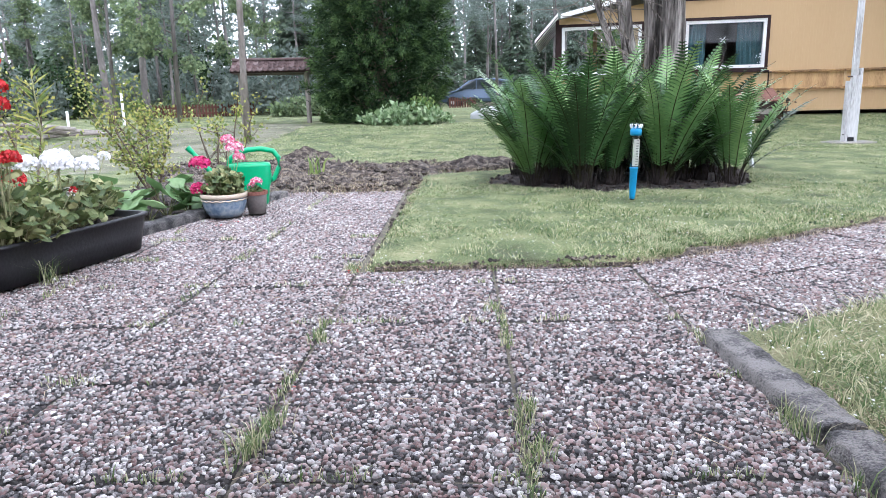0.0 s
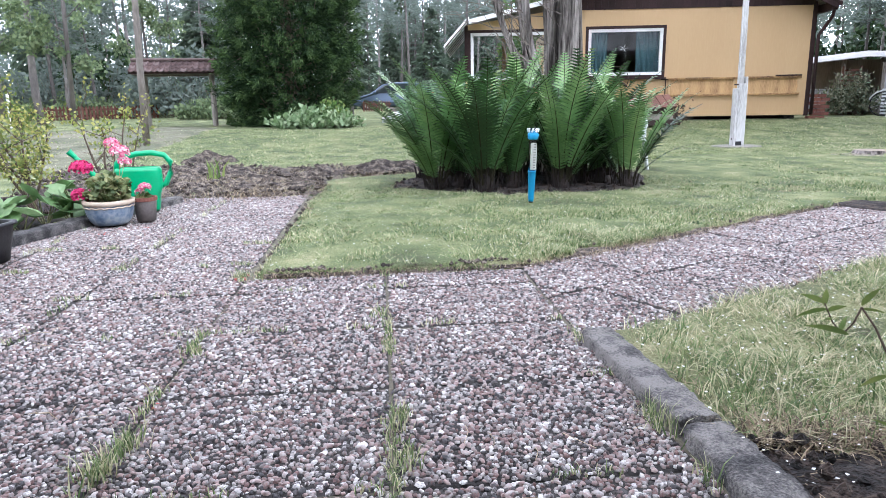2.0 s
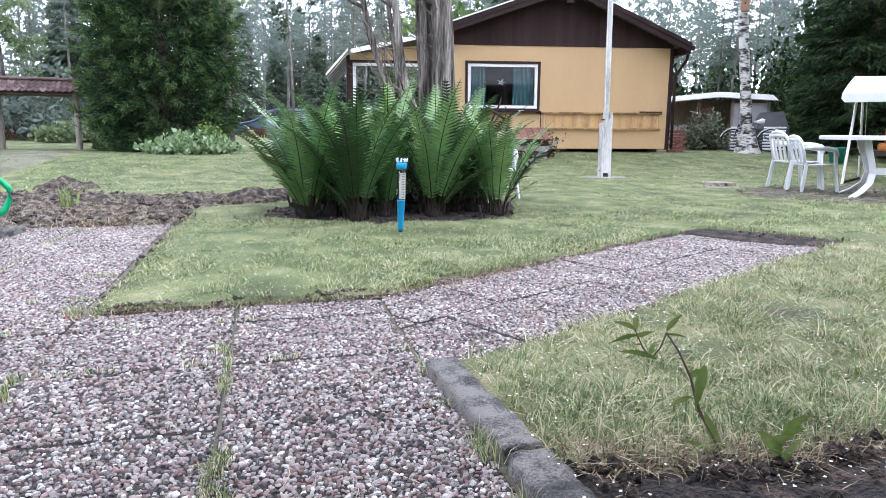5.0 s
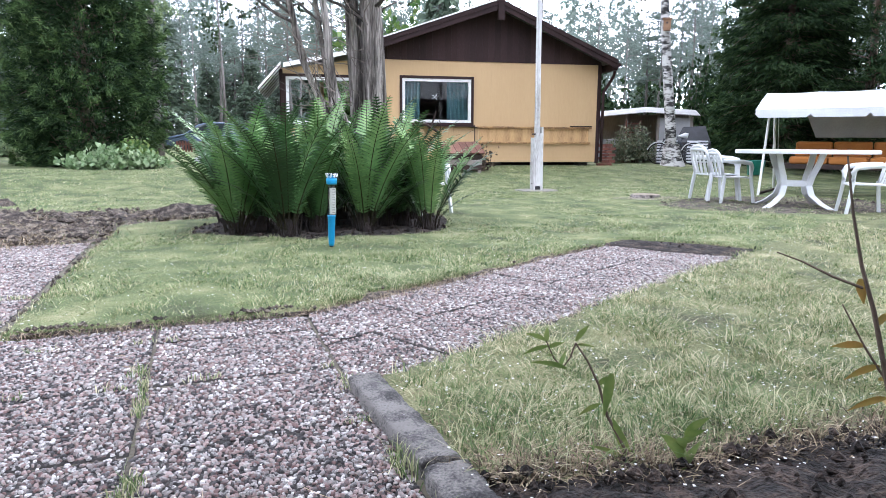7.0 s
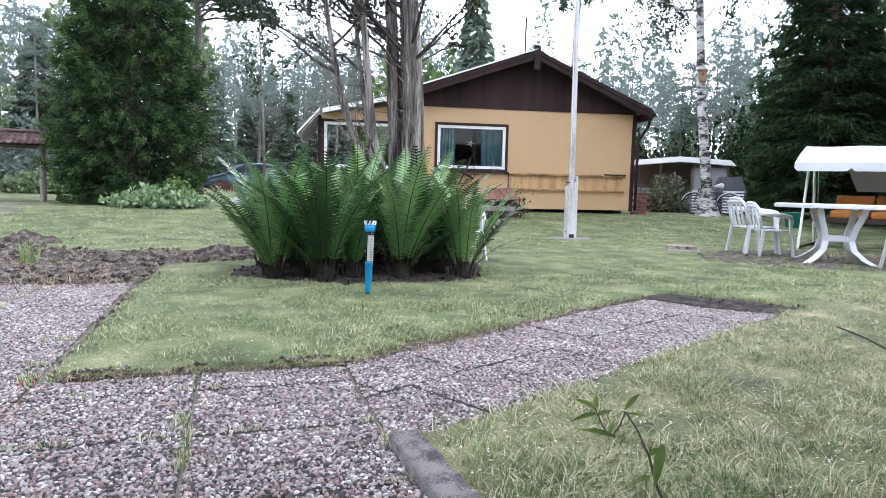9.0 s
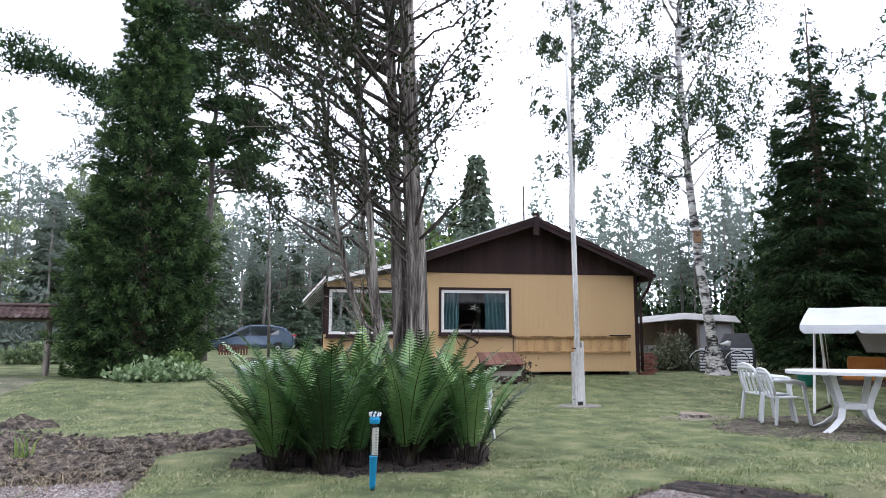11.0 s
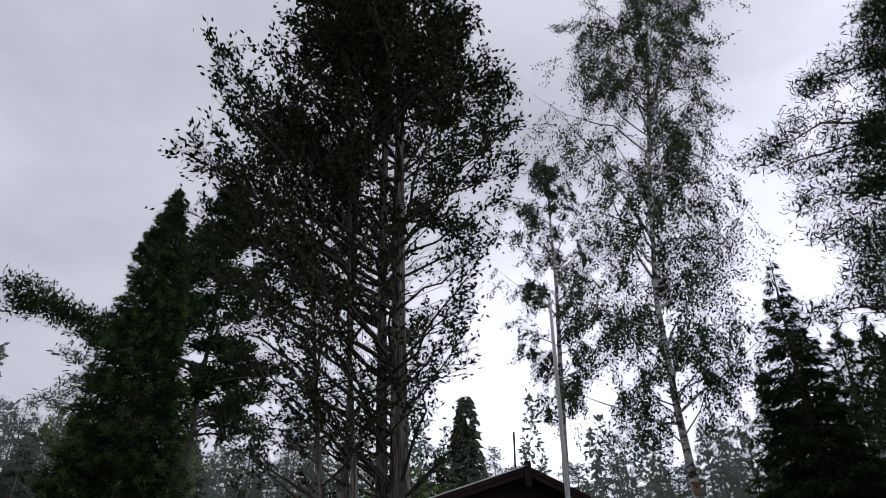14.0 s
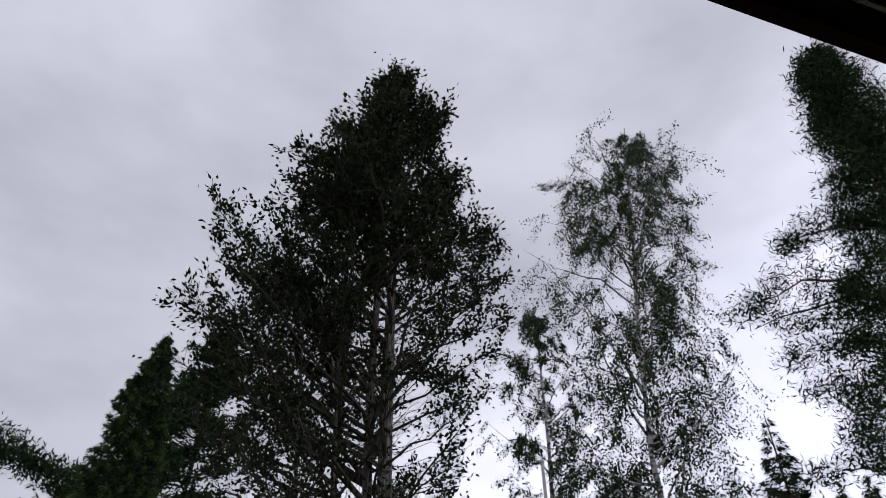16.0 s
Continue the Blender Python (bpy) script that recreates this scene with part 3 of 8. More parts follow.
ob.matrix_basis = pose(1.196, 1.36, -0.001, 0, 0, 1.2)
for i, poly in enumerate(cut_slabs):
    c = np.mean(poly, axis=0)
    ob = part("slab", slab_mesh([tuple(np.array(p) - c) for p in poly], 200 + i, 0.0138, 0.0115), None, pavement)
    ob.matrix_basis = pose(*c, rng.uniform(-0.003, 0.002), rng.uniform(-0.3, 0.3), rng.uniform(-0.3, 0.3), rng.uniform(-0.4, 0.4))


def kerb_stone(a, b, width, top, seed, label):
    """A worn length of concrete kerb between two places, with a rounded upper edge."""
    rng = np.random.default_rng(seed)
    a, b = np.array(a), np.array(b)
    ln = np.linalg.norm(b - a)
    n = max(3, int(ln / 0.012))
    prof = [(-0.53, -0.10), (-0.51, 0.3 * top), (-0.49, 0.72 * top), (-0.44, 0.93 * top), (-0.36, top * 1.0), (-0.2, top * 1.03), (-0.02, top * 1.04), (0.16, top * 1.03), (0.33, top), (0.43, 0.93 * top), (0.49, 0.7 * top), (0.52, -0.10)]
    g = Geo()
    u = (b - a) / ln
    side = np.array([u[1], -u[0]])
    v = []
    for i in range(n + 1):
        for s, z in prof:
            p = a + u * ln * i / n
            wob = 1 + 0.10 * lump(*(p * 3), 0.3, seed + s)
            p = p + side * (s * width * wob + 0.008 * lump(*p, 0.05, seed + 3.0))
            v.append((*p, z + (0.006 * lump(*p, 0.11, seed) + 0.007 * lump(*p, 0.035, seed) + 0.005 * lump(*p, 0.012, seed) if z > 0 else 0) + ground_z(*p)))
    k = len(prof)
    f = [(i * k + j, i * k + j + 1, (i + 1) * k + j + 1, (i + 1) * k + j) for i in range(n) for j in range(k - 1)]
    f += [tuple(range(k))[::-1], tuple(n * k + j for j in range(k))]
    g.add(v, f)
    return tagged(part("kerb_stone", g, CONCRETE, smooth=True), label, "kerb", "kerb stones")


kerb_stone((1.248, 1.99), (1.292, 1.335), 0.112, 0.034, 21, "weathered grey concrete kerb stone between paving and lawn")
kerb_stone((1.300, 1.318), (1.300, 0.50), 0.124, 0.030, 22, "weathered grey concrete kerb stone edging the flower bed")
kerb_stone((-1.68, 3.95), (-1.42, 4.85), 0.13, 0.05, 23, "mossy grey concrete kerb stone beside the border")
kerb_stone((-1.40, 4.92), (-1.16, 5.62), 0.13, 0.04, 24, "mossy grey concrete kerb stone beside the border")
kerb_stone((-1.85, 3.05), (-1.70, 3.90), 0.13, 0.05, 25, "mossy grey concrete kerb stone beside the border")

# ---------------------------------------------------------------- the cottage
TEAL = mat("teal_curtain", [(0.3, (0.06, 0.13, 0.15)), (0.7, (0.12, 0.22, 0.24))], 0.9, 4, 40, 0.2)
DARK_ROOM = mat("dim_room", [(0.3, (0.09, 0.085, 0.08)), (0.7, (0.19, 0.18, 0.165))], 0.9, 2, 20, 0.1)
PANE = glass_mat("window_glass")
IRON = mat("rusty_iron", [(0.3, (0.025, 0.02, 0.018)), (0.7, (0.07, 0.04, 0.03))], 0.7, 8, 60, 0.4, metal=0.3)
BRICK_RED = mat("red_brown_brick", [(0.3, (0.12, 0.045, 0.035)), (0.7, (0.22, 0.085, 0.06))], 0.9, 5, 60, 0.5, rand=0.3)
HM = pose(6.5, 14.0, 0, 0, 0, -8)
GROUND_H = 0.27
house = thing("house", "low yellow timber cottage with a dark brown gable on piers", "house", HM)
X0, X1, RIDGE, ZB, ZT = -1.99, 3.04, 0.525, 0.35, 2.55
RIDGE_Z, SL_R, SL_L, DEEP, OVER = 3.80, 0.43, 0.345, 7.5, 0.42
WX0, WX1, WZ0, WZ1 = -1.555, -0.01, 1.22, 2.165


waiting = []


def boards(x0, x1, z0, z1, y, rng, width=0.115, top=None, gap=0.0006):
    """Upright boards with open joints, each a piece of its own; they wait for their wall."""
    x = x0
    while x < x1 - 0.005:
        xe = min(x + width, x1)
        d = rng.uniform(0, 0.0012)
        za = z1 if top is None else top(x)
        zb = z1 if top is None else top(xe)
        v = [(x + gap, y - 0.018 - d, z0), (xe - gap, y - 0.018 - d, z0), (xe - gap, y - 0.018 - d, zb), (x + gap, y - 0.018 - d, za),
             (x + gap, y, z0), (xe - gap, y, z0), (xe - gap, y, zb), (x + gap, y, za)]
        waiting.append(Geo().add(v, [(0, 1, 2, 3), (1, 5, 6, 2), (4, 0, 3, 7), (3, 2, 6, 7), (0, 4, 5, 1)]))
        x = xe


def nail_boards(parent, material):
    while waiting:
        part("board", waiting.pop(), material, parent)


rng = np.random.default_rng(31)
g = Geo()
t = 0.12
for a, b, c, d in ((X0, WX0, ZB, ZT), (WX1, X1, ZB, ZT), (WX0, WX1, ZB, WZ0), (WX0, WX1, WZ1, ZT)):
    g.box((a, 0, c), (b, t, d), 0)
    boards(a, b, c, d, 0, rng, 0.115)
g.box((X0, DEEP - t, ZB), (X1, DEEP, ZT))
g.box((X0, t, ZB), (X0 + t, DEEP - t, ZT))
g.box((X1 - t, t, ZB), (X1, DEEP - t, ZT))
nail_boards(part("wall", g, YELLOW, house), YELLOW)
g = Geo()
g.box((X0 + t, t, ZB), (X1 - t, DEEP - t, ZB + 0.1))
g.box((X0 + t, 3.2, ZB + 0.1), (X1 - t, 3.3, ZT))
g.box((X0 + t, t, ZT - 0.05), (X1 - t, DEEP - t, ZT))
part("inner_room", g, DARK_ROOM, house, "dim room seen through the window")


def roof_z(x):
    return RIDGE_Z - (x - RIDGE) * SL_R if x > RIDGE else RIDGE_Z - (RIDGE - x) * SL_L


g = Geo()
boards(X0 - 0.02, X1 + 0.02, ZT, ZT, -0.02, rng, 0.14, top=lambda x: roof_z(x) - 0.1, gap=0.001)
g.add([(X0, 0.1, ZT), (X1, 0.1, ZT), (X1, 0.1, roof_z(X1) - .1), (RIDGE, 0.1, RIDGE_Z - .1), (X0, 0.1, roof_z(X0) - .1)], [(0, 1, 2, 3, 4)])
nail_boards(part("gable", g, BROWN, house, "dark brown boarded gable"), BROWN)
g = Geo()
for xe, s in ((X1 + 0.22, 1), (X0 - 0.5, -1)):
    a, b = (RIDGE, xe)
    za, zb = RIDGE_Z, roof_z(xe)
    v = [(a, -OVER, za), (b, -OVER, zb), (b, DEEP + OVER, zb), (a, DEEP + OVER, za), (a, -OVER, za - 0.07), (b, -OVER, zb - 0.07), (b, DEEP + OVER, zb - 0.07), (a, DEEP + OVER, za - 0.07)]
    f = [(0, 1, 2, 3), (4, 7, 6, 5), (0, 4, 5, 1), (1, 5, 6, 2), (2, 6, 7, 3), (3, 7, 4, 0)]
    g.add(v, f if s > 0 else [t_[::-1] for t_ in f])
roof = part("roof", g, ROOFING, house, "grey felted roof")
g = Geo()
for xe in (X1 + 0.23, X0 - 0.51):
    za, zb = RIDGE_Z + 0.01, roof_z(xe) + 0.01
    for y0, h in ((-OVER - 0.035, 0.20), (-OVER - 0.055, 0.09)):
        v = [(RIDGE, y0, za), (xe, y0, zb), (xe, y0, zb - h), (RIDGE, y0, za - h), (RIDGE, y0 + 0.03, za), (xe, y0 + 0.03, zb), (xe, y0 + 0.03, zb - h), (RIDGE, y0 + 0.03, za - h)]
        g.add(v, [(0, 3, 2, 1), (4, 5, 6, 7), (0, 1, 5, 4), (3, 7, 6, 2), (1, 2, 6, 5)])
g.box((RIDGE - 0.07, -OVER - 0.07, RIDGE_Z - 0.42), (RIDGE + 0.07, -OVER - 0.01, RIDGE_Z + 0.10))
g.box((X1 + 0.12, -OVER, roof_z(X1 + 0.22) - 0.22), (X1 + 0.24, DEEP, roof_z(X1 + 0.22) - 0.07))
part("bargeboard", g, BROWN, roof, "dark brown bargeboards along the gable")
g = Geo()
for xe in (X0 - 0.51,):
    za, zb = RIDGE_Z + 0.035, roof_z(xe) + 0.035
    g.add([(RIDGE, -OVER - 0.07, za), (xe, -OVER - 0.07, zb), (xe, -OVER + 0.1, zb), (RIDGE, -OVER + 0.1, za), (RIDGE, -OVER - 0.07, za - 0.03), (xe, -OVER - 0.07, zb - 0.03)], [(0, 1, 2, 3), (4, 5, 1, 0)])
part("edge_flashing", g, WHITE, roof, "pale metal edge on the roof")
g = Geo()
g.tube([(RIDGE + 0.02, 0.6, RIDGE_Z - 0.1), (RIDGE + 0.02, 0.6, RIDGE_Z + 0.95)], 0.022, 8)
part("mast", g, IRON, roof, "thin dark mast on the ridge")
# trim, rails, piers
RAIL_WOOD = mat("peeling_rail_paint", [(0.40, (0.13, 0.07, 0.035)), (0.50, (0.30, 0.17, 0.07)), (0.62, (0.52, 0.32, 0.13))], 0.85, 3.5, 30, 0.3, stretch=(1, 1, 3))
g = Geo()
g.box((X1 - 0.05, -0.045, ZB - 0.02), (X1 + 0.02, -0.0, ZT))
g.box((X1 - 0.0, -0.045, ZB - 0.02), (X1 + 0.03, 0.12, ZT))
part("corner_trim", g, BROWN, house)
g = Geo()
g.box((0.14, -0.034, 0.80), (2.84, -0.021, 1.12))
part("rail_panel", g, mat("weathered_yellow_paint", [(0.36, (0.30, 0.17, 0.075)), (0.5, (0.50, 0.31, 0.14)), (0.66, (0.60, 0.39, 0.18))], 0.75, 2.2, 30, 0.3, stretch=(3, 1, 0.4)), house, "weathered boarding between the rails")
for z, x1 in ((1.13, 2.86), (0.79, 2.84)):
    g = Geo()
    g.box((0.13, -0.09, z - 0.025), (x1, -0.055, z + 0.02))
    part("rail", g, RAIL_WOOD, house, "weathered horizontal rail on the wall", bevel=0.006)
for x in (0.16, 1.5, 2.82):
    g = Geo()
    g.box((x - 0.02, -0.06, 0.75), (x + 0.02, -0.02, 1.16))
    part("rail_bracket", g, YELLOW, house)
g = Geo()
g.box((2.35, -0.11, 1.15), (2.85, -0.02, 1.175))
part("ledge", g, BROWN, house)
for x in (-1.6, -0.35, 0.65, 1.75, 2.75):
    for y in (0.12, 3.6, 7.2):
        g = Geo()
        g.box((x - 0.11, y, GROUND_H - 0.1), (x + 0.11, y + 0.25, ZB))
        part("pier", g, CONCRETE, house, "grey concrete pier")
# Added dark sheet behind the piers, standing in for shade below the floor.
g = Geo()
g.box((X0, 0.5, GROUND_H - 0.1), (X1, 0.58, ZB))
part("skirting", g, BROWN, house)
# gutter and drainpipe
g = Geo()
g.tube([(X1 + 0.28, -OVER, roof_z(X1 + 0.22) - 0.1), (X1 + 0.28, DEEP, roof_z(X1 + 0.22) - 0.14)], 0.05, 8)
part("gutter", g, BROWN, house)
g = Geo()
g.tube([(X1 + 0.27, -0.25, 2.50), (X1 + 0.25, -0.22, 2.30), (X1 + 0.16, -0.06, 2.06), (X1 + 0.09, -0.05, 1.95), (X1 + 0.09, -0.05, 0.36)], 0.035, 8)
part("drainpipe", g, BROWN, house, smooth=True)


def window(parent, x0, x1, z0, z1, y, bars=(), curtain=True):
    """A fixed window: dark casing, white frame, panes set back, curtains behind."""
    w_ob = thing("window", "", "", None)
    w_ob.parent = parent
    for key in ("label", "category"):
        if key in w_ob:
            del w_ob[key]
    g = Geo()
    c = 0.055
    for lo, hi in (((x0 - c, z1), (x1 + c, z1 + c)), ((x0 - c, z0 - c), (x1 + c, z0)), ((x0 - c, z0), (x0, z1)), ((x1, z0), (x1 + c, z1))):
        g.box((lo[0], y - 0.05, lo[1]), (hi[0], y + 0.02, hi[1]))
    part("casing", g, BROWN, w_ob, "dark brown casing")
    g = Geo()
    k = 0.065
    for lo, hi in (((x0, z1 - k), (x1, z1)), ((x0, z0), (x1, z0 + k)), ((x0, z0 + k), (x0 + k, z1 - k)), ((x1 - k, z0 + k), (x1, z1 - k))):
        g.box((lo[0] + 0.002, y - 0.032, lo[1] + 0.002), (hi[0] - 0.002, y + 0.04, hi[1] - 0.002))
    for bx in bars:
        g.box((bx - 0.03, y - 0.03, z0 + k), (bx + 0.03, y + 0.04, z1 - k))
    part("window_frame", g, WHITE, w_ob, "white painted frame")
    g = Geo()
    g.box((x0 - 0.08, y - 0.11, z0 - c - 0.03), (x1 + 0.08, y - 0.05, z0 - c))
    part("window_sill", g, BROWN, w_ob)
    g = Geo()
    g.box((x0 + k - 0.01, y + 0.0, z0 + k - 0.01), (x1 - k + 0.01, y + 0.008, z1 - k + 0.01))
    pane = part("pane", g, PANE, w_ob)
    pane.visible_shadow = False
    if curtain:
        for a, b, slant in ((x0 + 0.06, x0 + 0.42, 0.12), (x1 - 0.52, x1 - 0.06, -0.08)):
            n, rows_ = 40, 10
            vs = []
            for r in range(rows_ + 1):
                f_ = r / rows_
                for i in range(n + 1):
                    s = i / n
                    x = a + (b - a) * s
                    x += slant * (1 - f_) * ((1 - s) if slant > 0 else s) * -1
                    vs.append((x, y + 0.12 + 0.03 * math.sin(s * 34 + f_ * 2) + 0.01 * math.sin(s * 90), z0 + 0.03 + (z1 - z0) * f_))
            g = Geo()
            g.add(vs, [(r * (n + 1) + i, r * (n + 1) + i + 1, (r + 1) * (n + 1) + i + 1, (r + 1) * (n + 1) + i) for r in range(rows_) for i in range(n)])
            part("curtain", g, TEAL, w_ob, "teal curtain drawn aside", smooth=True)
    return w_ob


main_window = window(house, WX0, WX1, WZ0, WZ1, 0.0)
g = Geo()
for a in np.linspace(0, 2 * math.pi, 6)[:-1]:
    g.add([(-0.80, 0.06, 1.78), (-0.80 + 0.04 * math.cos(a + 0.5), 0.05, 1.78 + 0.03 * math.sin(a + 0.25)), (-0.80 + 0.13 * math.cos(a), 0.06, 1.78 + 0.08 * math.sin(a)), (-0.80 + 0.04 * math.cos(a - 0.5), 0.07, 1.78 + 0.03 * math.sin(a - 0.25))], [(0, 1, 2, 3)])
part("window_ornament", g, WHITE, main_window, "small white ornament hung in the window")

# glazed lean-to porch
PX0, PX1, PZT = -4.13, -2.02, 2.30
FX0, FX1, FZ0, FZ1 = -4.02, -2.40, 1.17, 2.15
g = Geo()
for a, b, c, d in ((PX0, PX1, ZB, FZ0), (FX1, PX1, FZ0, PZT + 0.1)):
    g.box((a, 0.06, c), (b, 0.16, d))
    boards(a, b, c, d, 0.06, rng)
boards(PX0, PX1, FZ1 + 0.02, FZ1, 0.06, rng, top=lambda x: 2.30 + (x - PX0) * 0.145)
g.box((PX0, 3.2, ZB), (PX1, 3.3, 1.0))
for x in (PX0, PX0 + 0.9, PX1 - 0.1):
    g.box((x, 3.2, 1.0), (x + 0.1, 3.3, PZT))
g.box((PX0, 0.16, ZB), (PX0 + 0.08, 3.2, 0.95))
nail_boards(part("porch_wall", g, YELLOW, house), YELLOW)
for y in (0.10, 0.75, 1.5, 2.3, 3.1):
    g = Geo()
    g.box((PX0 - 0.02, y, 1.0), (PX0 + 0.10, y + 0.09, PZT))
    part("porch_post", g, BROWN, house, "dark brown side post of the porch")
g = Geo()
g.box((PX0 - 0.02, 0.06, 0.93), (PX0 + 0.10, 3.2, 1.0))
part("porch_rail", g, BROWN, house, "dark brown rail below the porch windows")
g = Geo()
g.box((PX0, 0.04, FZ0), (FX0 - 0.056, 0.098, PZT))
part("corner_board", g, BROWN, house, "dark brown corner board of the porch")
g = Geo()
g.box((PX0 + 0.02, 0.20, 1.0), (PX0 + 0.05, 0.70, PZT))
part("porch_door", g, WHITE, house, "pale grey side door")
g = Geo()
za, zb = PZT + 0.14 + (PX1 - PX0) * 0.15, PZT - 0.02
v = [(PX0 + 0.10, -0.25, zb + 0.06), (PX1 + 0.1, -0.25, za + 0.05), (PX1 + 0.1, 3.5, za + 0.05), (PX0 + 0.10, 3.5, zb + 0.06)]
v += [(x, y, z + 0.035) for x, y, z in v]
g.add(v, [(3, 2, 1, 0), (4, 5, 6, 7), (0, 1, 5, 4), (1, 2, 6, 5), (2, 3, 7, 6), (3, 0, 4, 7)])
porch_roof = part("porch_roof", g, ROOFING, house, "shallow grey porch roof")
g = Geo()
g.add([(PX0 + 0.08, -0.28, zb + 0.02), (PX1, -0.28, za + 0.0), (PX1, -0.28, za + 0.09), (PX0 + 0.08, -0.28, zb + 0.11), (PX0 + 0.08, -0.25, zb + 0.02), (PX1, -0.25, za + 0.0), (PX1, -0.25, za + 0.09), (PX0 + 0.08, -0.25, zb + 0.11)],
      [(0, 1, 2, 3), (7, 6, 5, 4), (0, 3, 7, 4), (3, 2, 6, 7), (0, 4, 5, 1)])
# steep side awning on battens
part("fascia", g, WHITE, porch_roof, "weathered white fascia")
ax0, ax1, az0, az1 = -4.56, -4.10, zb - 0.42, zb + 0.10
g = Geo()
g.add([(ax0, -0.30, az0), (ax1, -0.30, az1), (ax1, 2.9, az1), (ax0, 2.9, az0), (ax0, -0.30, az0 - 0.02), (ax1, -0.30, az1 - 0.02), (ax1, 2.9, az1 - 0.02), (ax0, 2.9, az0 - 0.02)],
      [(0, 1, 2, 3), (7, 6, 5, 4), (0, 4, 5, 1), (3, 2, 6, 7), (0, 3, 7, 4)])
part("awning", g, BROWN, porch_roof, "dark boarded side awning")
g = Geo()
g.add([(ax0 - 0.01, -0.33, az0 - 0.03), (ax1, -0.33, az1 - 0.03), (ax1, -0.33, az1 + 0.03), (ax0 - 0.01, -0.33, az0 + 0.03), (ax0 - 0.01, -0.30, az0 - 0.03), (ax1, -0.30, az1 - 0.03), (ax1, -0.30, az1 + 0.03), (ax0 - 0.01, -0.30, az0 + 0.03)],
      [(0, 1, 2, 3), (7, 6, 5, 4), (0, 3, 7, 4), (3, 2, 6, 7), (0, 4, 5, 1)])
part("awning_edge", g, WHITE, porch_roof)
for y in np.arange(-0.1, 2.8, 0.55):
    g = Geo()
    g.add([(ax0, y, az0 - 0.025), (ax1, y, az1 - 0.025), (ax1, y + 0.06, az1 - 0.025), (ax0, y + 0.06, az0 - 0.025), (ax0, y, az0 - 0.06), (ax1, y, az1 - 0.06), (ax1, y + 0.06, az1 - 0.06), (ax0, y + 0.06, az0 - 0.06)],
          [(0, 1, 5, 4), (2, 3, 7, 6), (4, 5, 6, 7), (3, 0, 4, 7)])
    part("rafter_end", g, WHITE, porch_roof)
g = Geo()
g.box((PX0, 0.16, ZB), (PX1, 3.2, ZB + 0.08))
part("porch_floor", g, DARK_ROOM, house)
window(house, FX0, FX1, FZ0, FZ1, 0.08, curtain=False)


g = Geo()
g.tube([(-3.78, -0.02, 1.02), (-3.46, -0.02, 1.04), (-3.62, -0.02, 0.72), (-3.66, -0.02, 0.62)], 0.02, 6)
g.tube([(-3.74, -0.02, 1.02), (-3.68, -0.02, 0.66)], 0.02, 6)
part("iron_ornament", g, IRON, house, "dark iron ornament on the porch wall")
g = Geo()
a = np.linspace(0.9, 2 * math.pi + 0.5, 28)
g.tube(np.column_stack([-0.98 + 0.26 * np.cos(a), np.full(28, -0.15), 1.14 + 0.26 * np.sin(a)]), 0.009, 5)
g.tube([(-1.08, -0.16, 0.86), (-0.98, -0.16, 1.08), (-0.88, -0.15, 1.28), (-0.82, -0.14, 1.46)], [0.022, 0.022, 0.018, 0.014], 7)
g.tube([(-1.20, -0.16, 1.19), (-1.05, -0.17, 1.17), (-0.90, -0.17, 1.09), (-0.75, -0.16, 0.99)], [0.018, 0.028, 0.034, 0.026], 7)
g.tube([(-0.98, 0.0, 1.12), (-0.98, -0.16, 1.12)], 0.014, 6)
part("iron_hoop", g, IRON, house, "dark hoop with crossed wooden bars below the window")
# T-shaped bracket at the left end of the wall rails.
g = Geo()
g.tube([(0.08, -0.035, 1.12), (0.08, -0.035, 0.80)], 0.012, 6)
g.tube([(-0.02, -0.035, 1.125), (0.20, -0.035, 1.125)], 0.012, 6)
part("end_bracket", g, IRON, house, "thin dark iron bracket at the left end of the rails")
g = Geo()
a = np.linspace(-0.4, math.pi + 0.4, 20)
g.tube(np.column_stack([-2.98 + 0.17 * np.cos(a), np.full(20, -0.02), 0.83 + 0.2 * np.sin(a)]), 0.022, 6)
part("horseshoe", g, IRON, house, "large dark horseshoe on the porch wall")
# low red brick side wall by the corner
bw = thing("brick_wall", "low red-brown brick wall beside the cottage corner", "wall", HM @ pose(3.12, 0.15, GROUND_H - 0.02))
bm_ = Geo().box((-0.085, -0.055, 0), (0.085, 0.055, 0.065)).mesh("brick", BRICK_RED)
for r in range(7):
    for k in range(2):
        ob = part("brick", bm_, None, bw)
        ob.matrix_basis = pose(0.10 + 0.18 * k + (0.085 if r % 2 else 0), 0, 0.075 * r)

# ---------------------------------------------------------------- trees
BIRCH_BARK = mat("birch_bark", [(0.43, (0.03, 0.028, 0.027)), (0.48, (0.26, 0.245, 0.23)), (0.53, (0.55, 0.535, 0.51)), (0.8, (0.70, 0.685, 0.66))], 0.8, 3.5, 11, 0.5, stretch=(1.0, 1.0, 2.6))


def bent(rng, base, top, n=9, wob=0.05):
    """A slightly crooked line from base to top."""
    base, top = np.array(base, dtype=float), np.array(top, dtype=float)
    s = np.linspace(0, 1, n)[:, None]
    p = base + (top - base) * s
    ln = np.linalg.norm(top - base)
    off = np.cumsum(rng.normal(size=(n, 3)) * wob * ln / n, axis=0)
    off -= s * off[-1]
    off[0] = 0
    return p + off


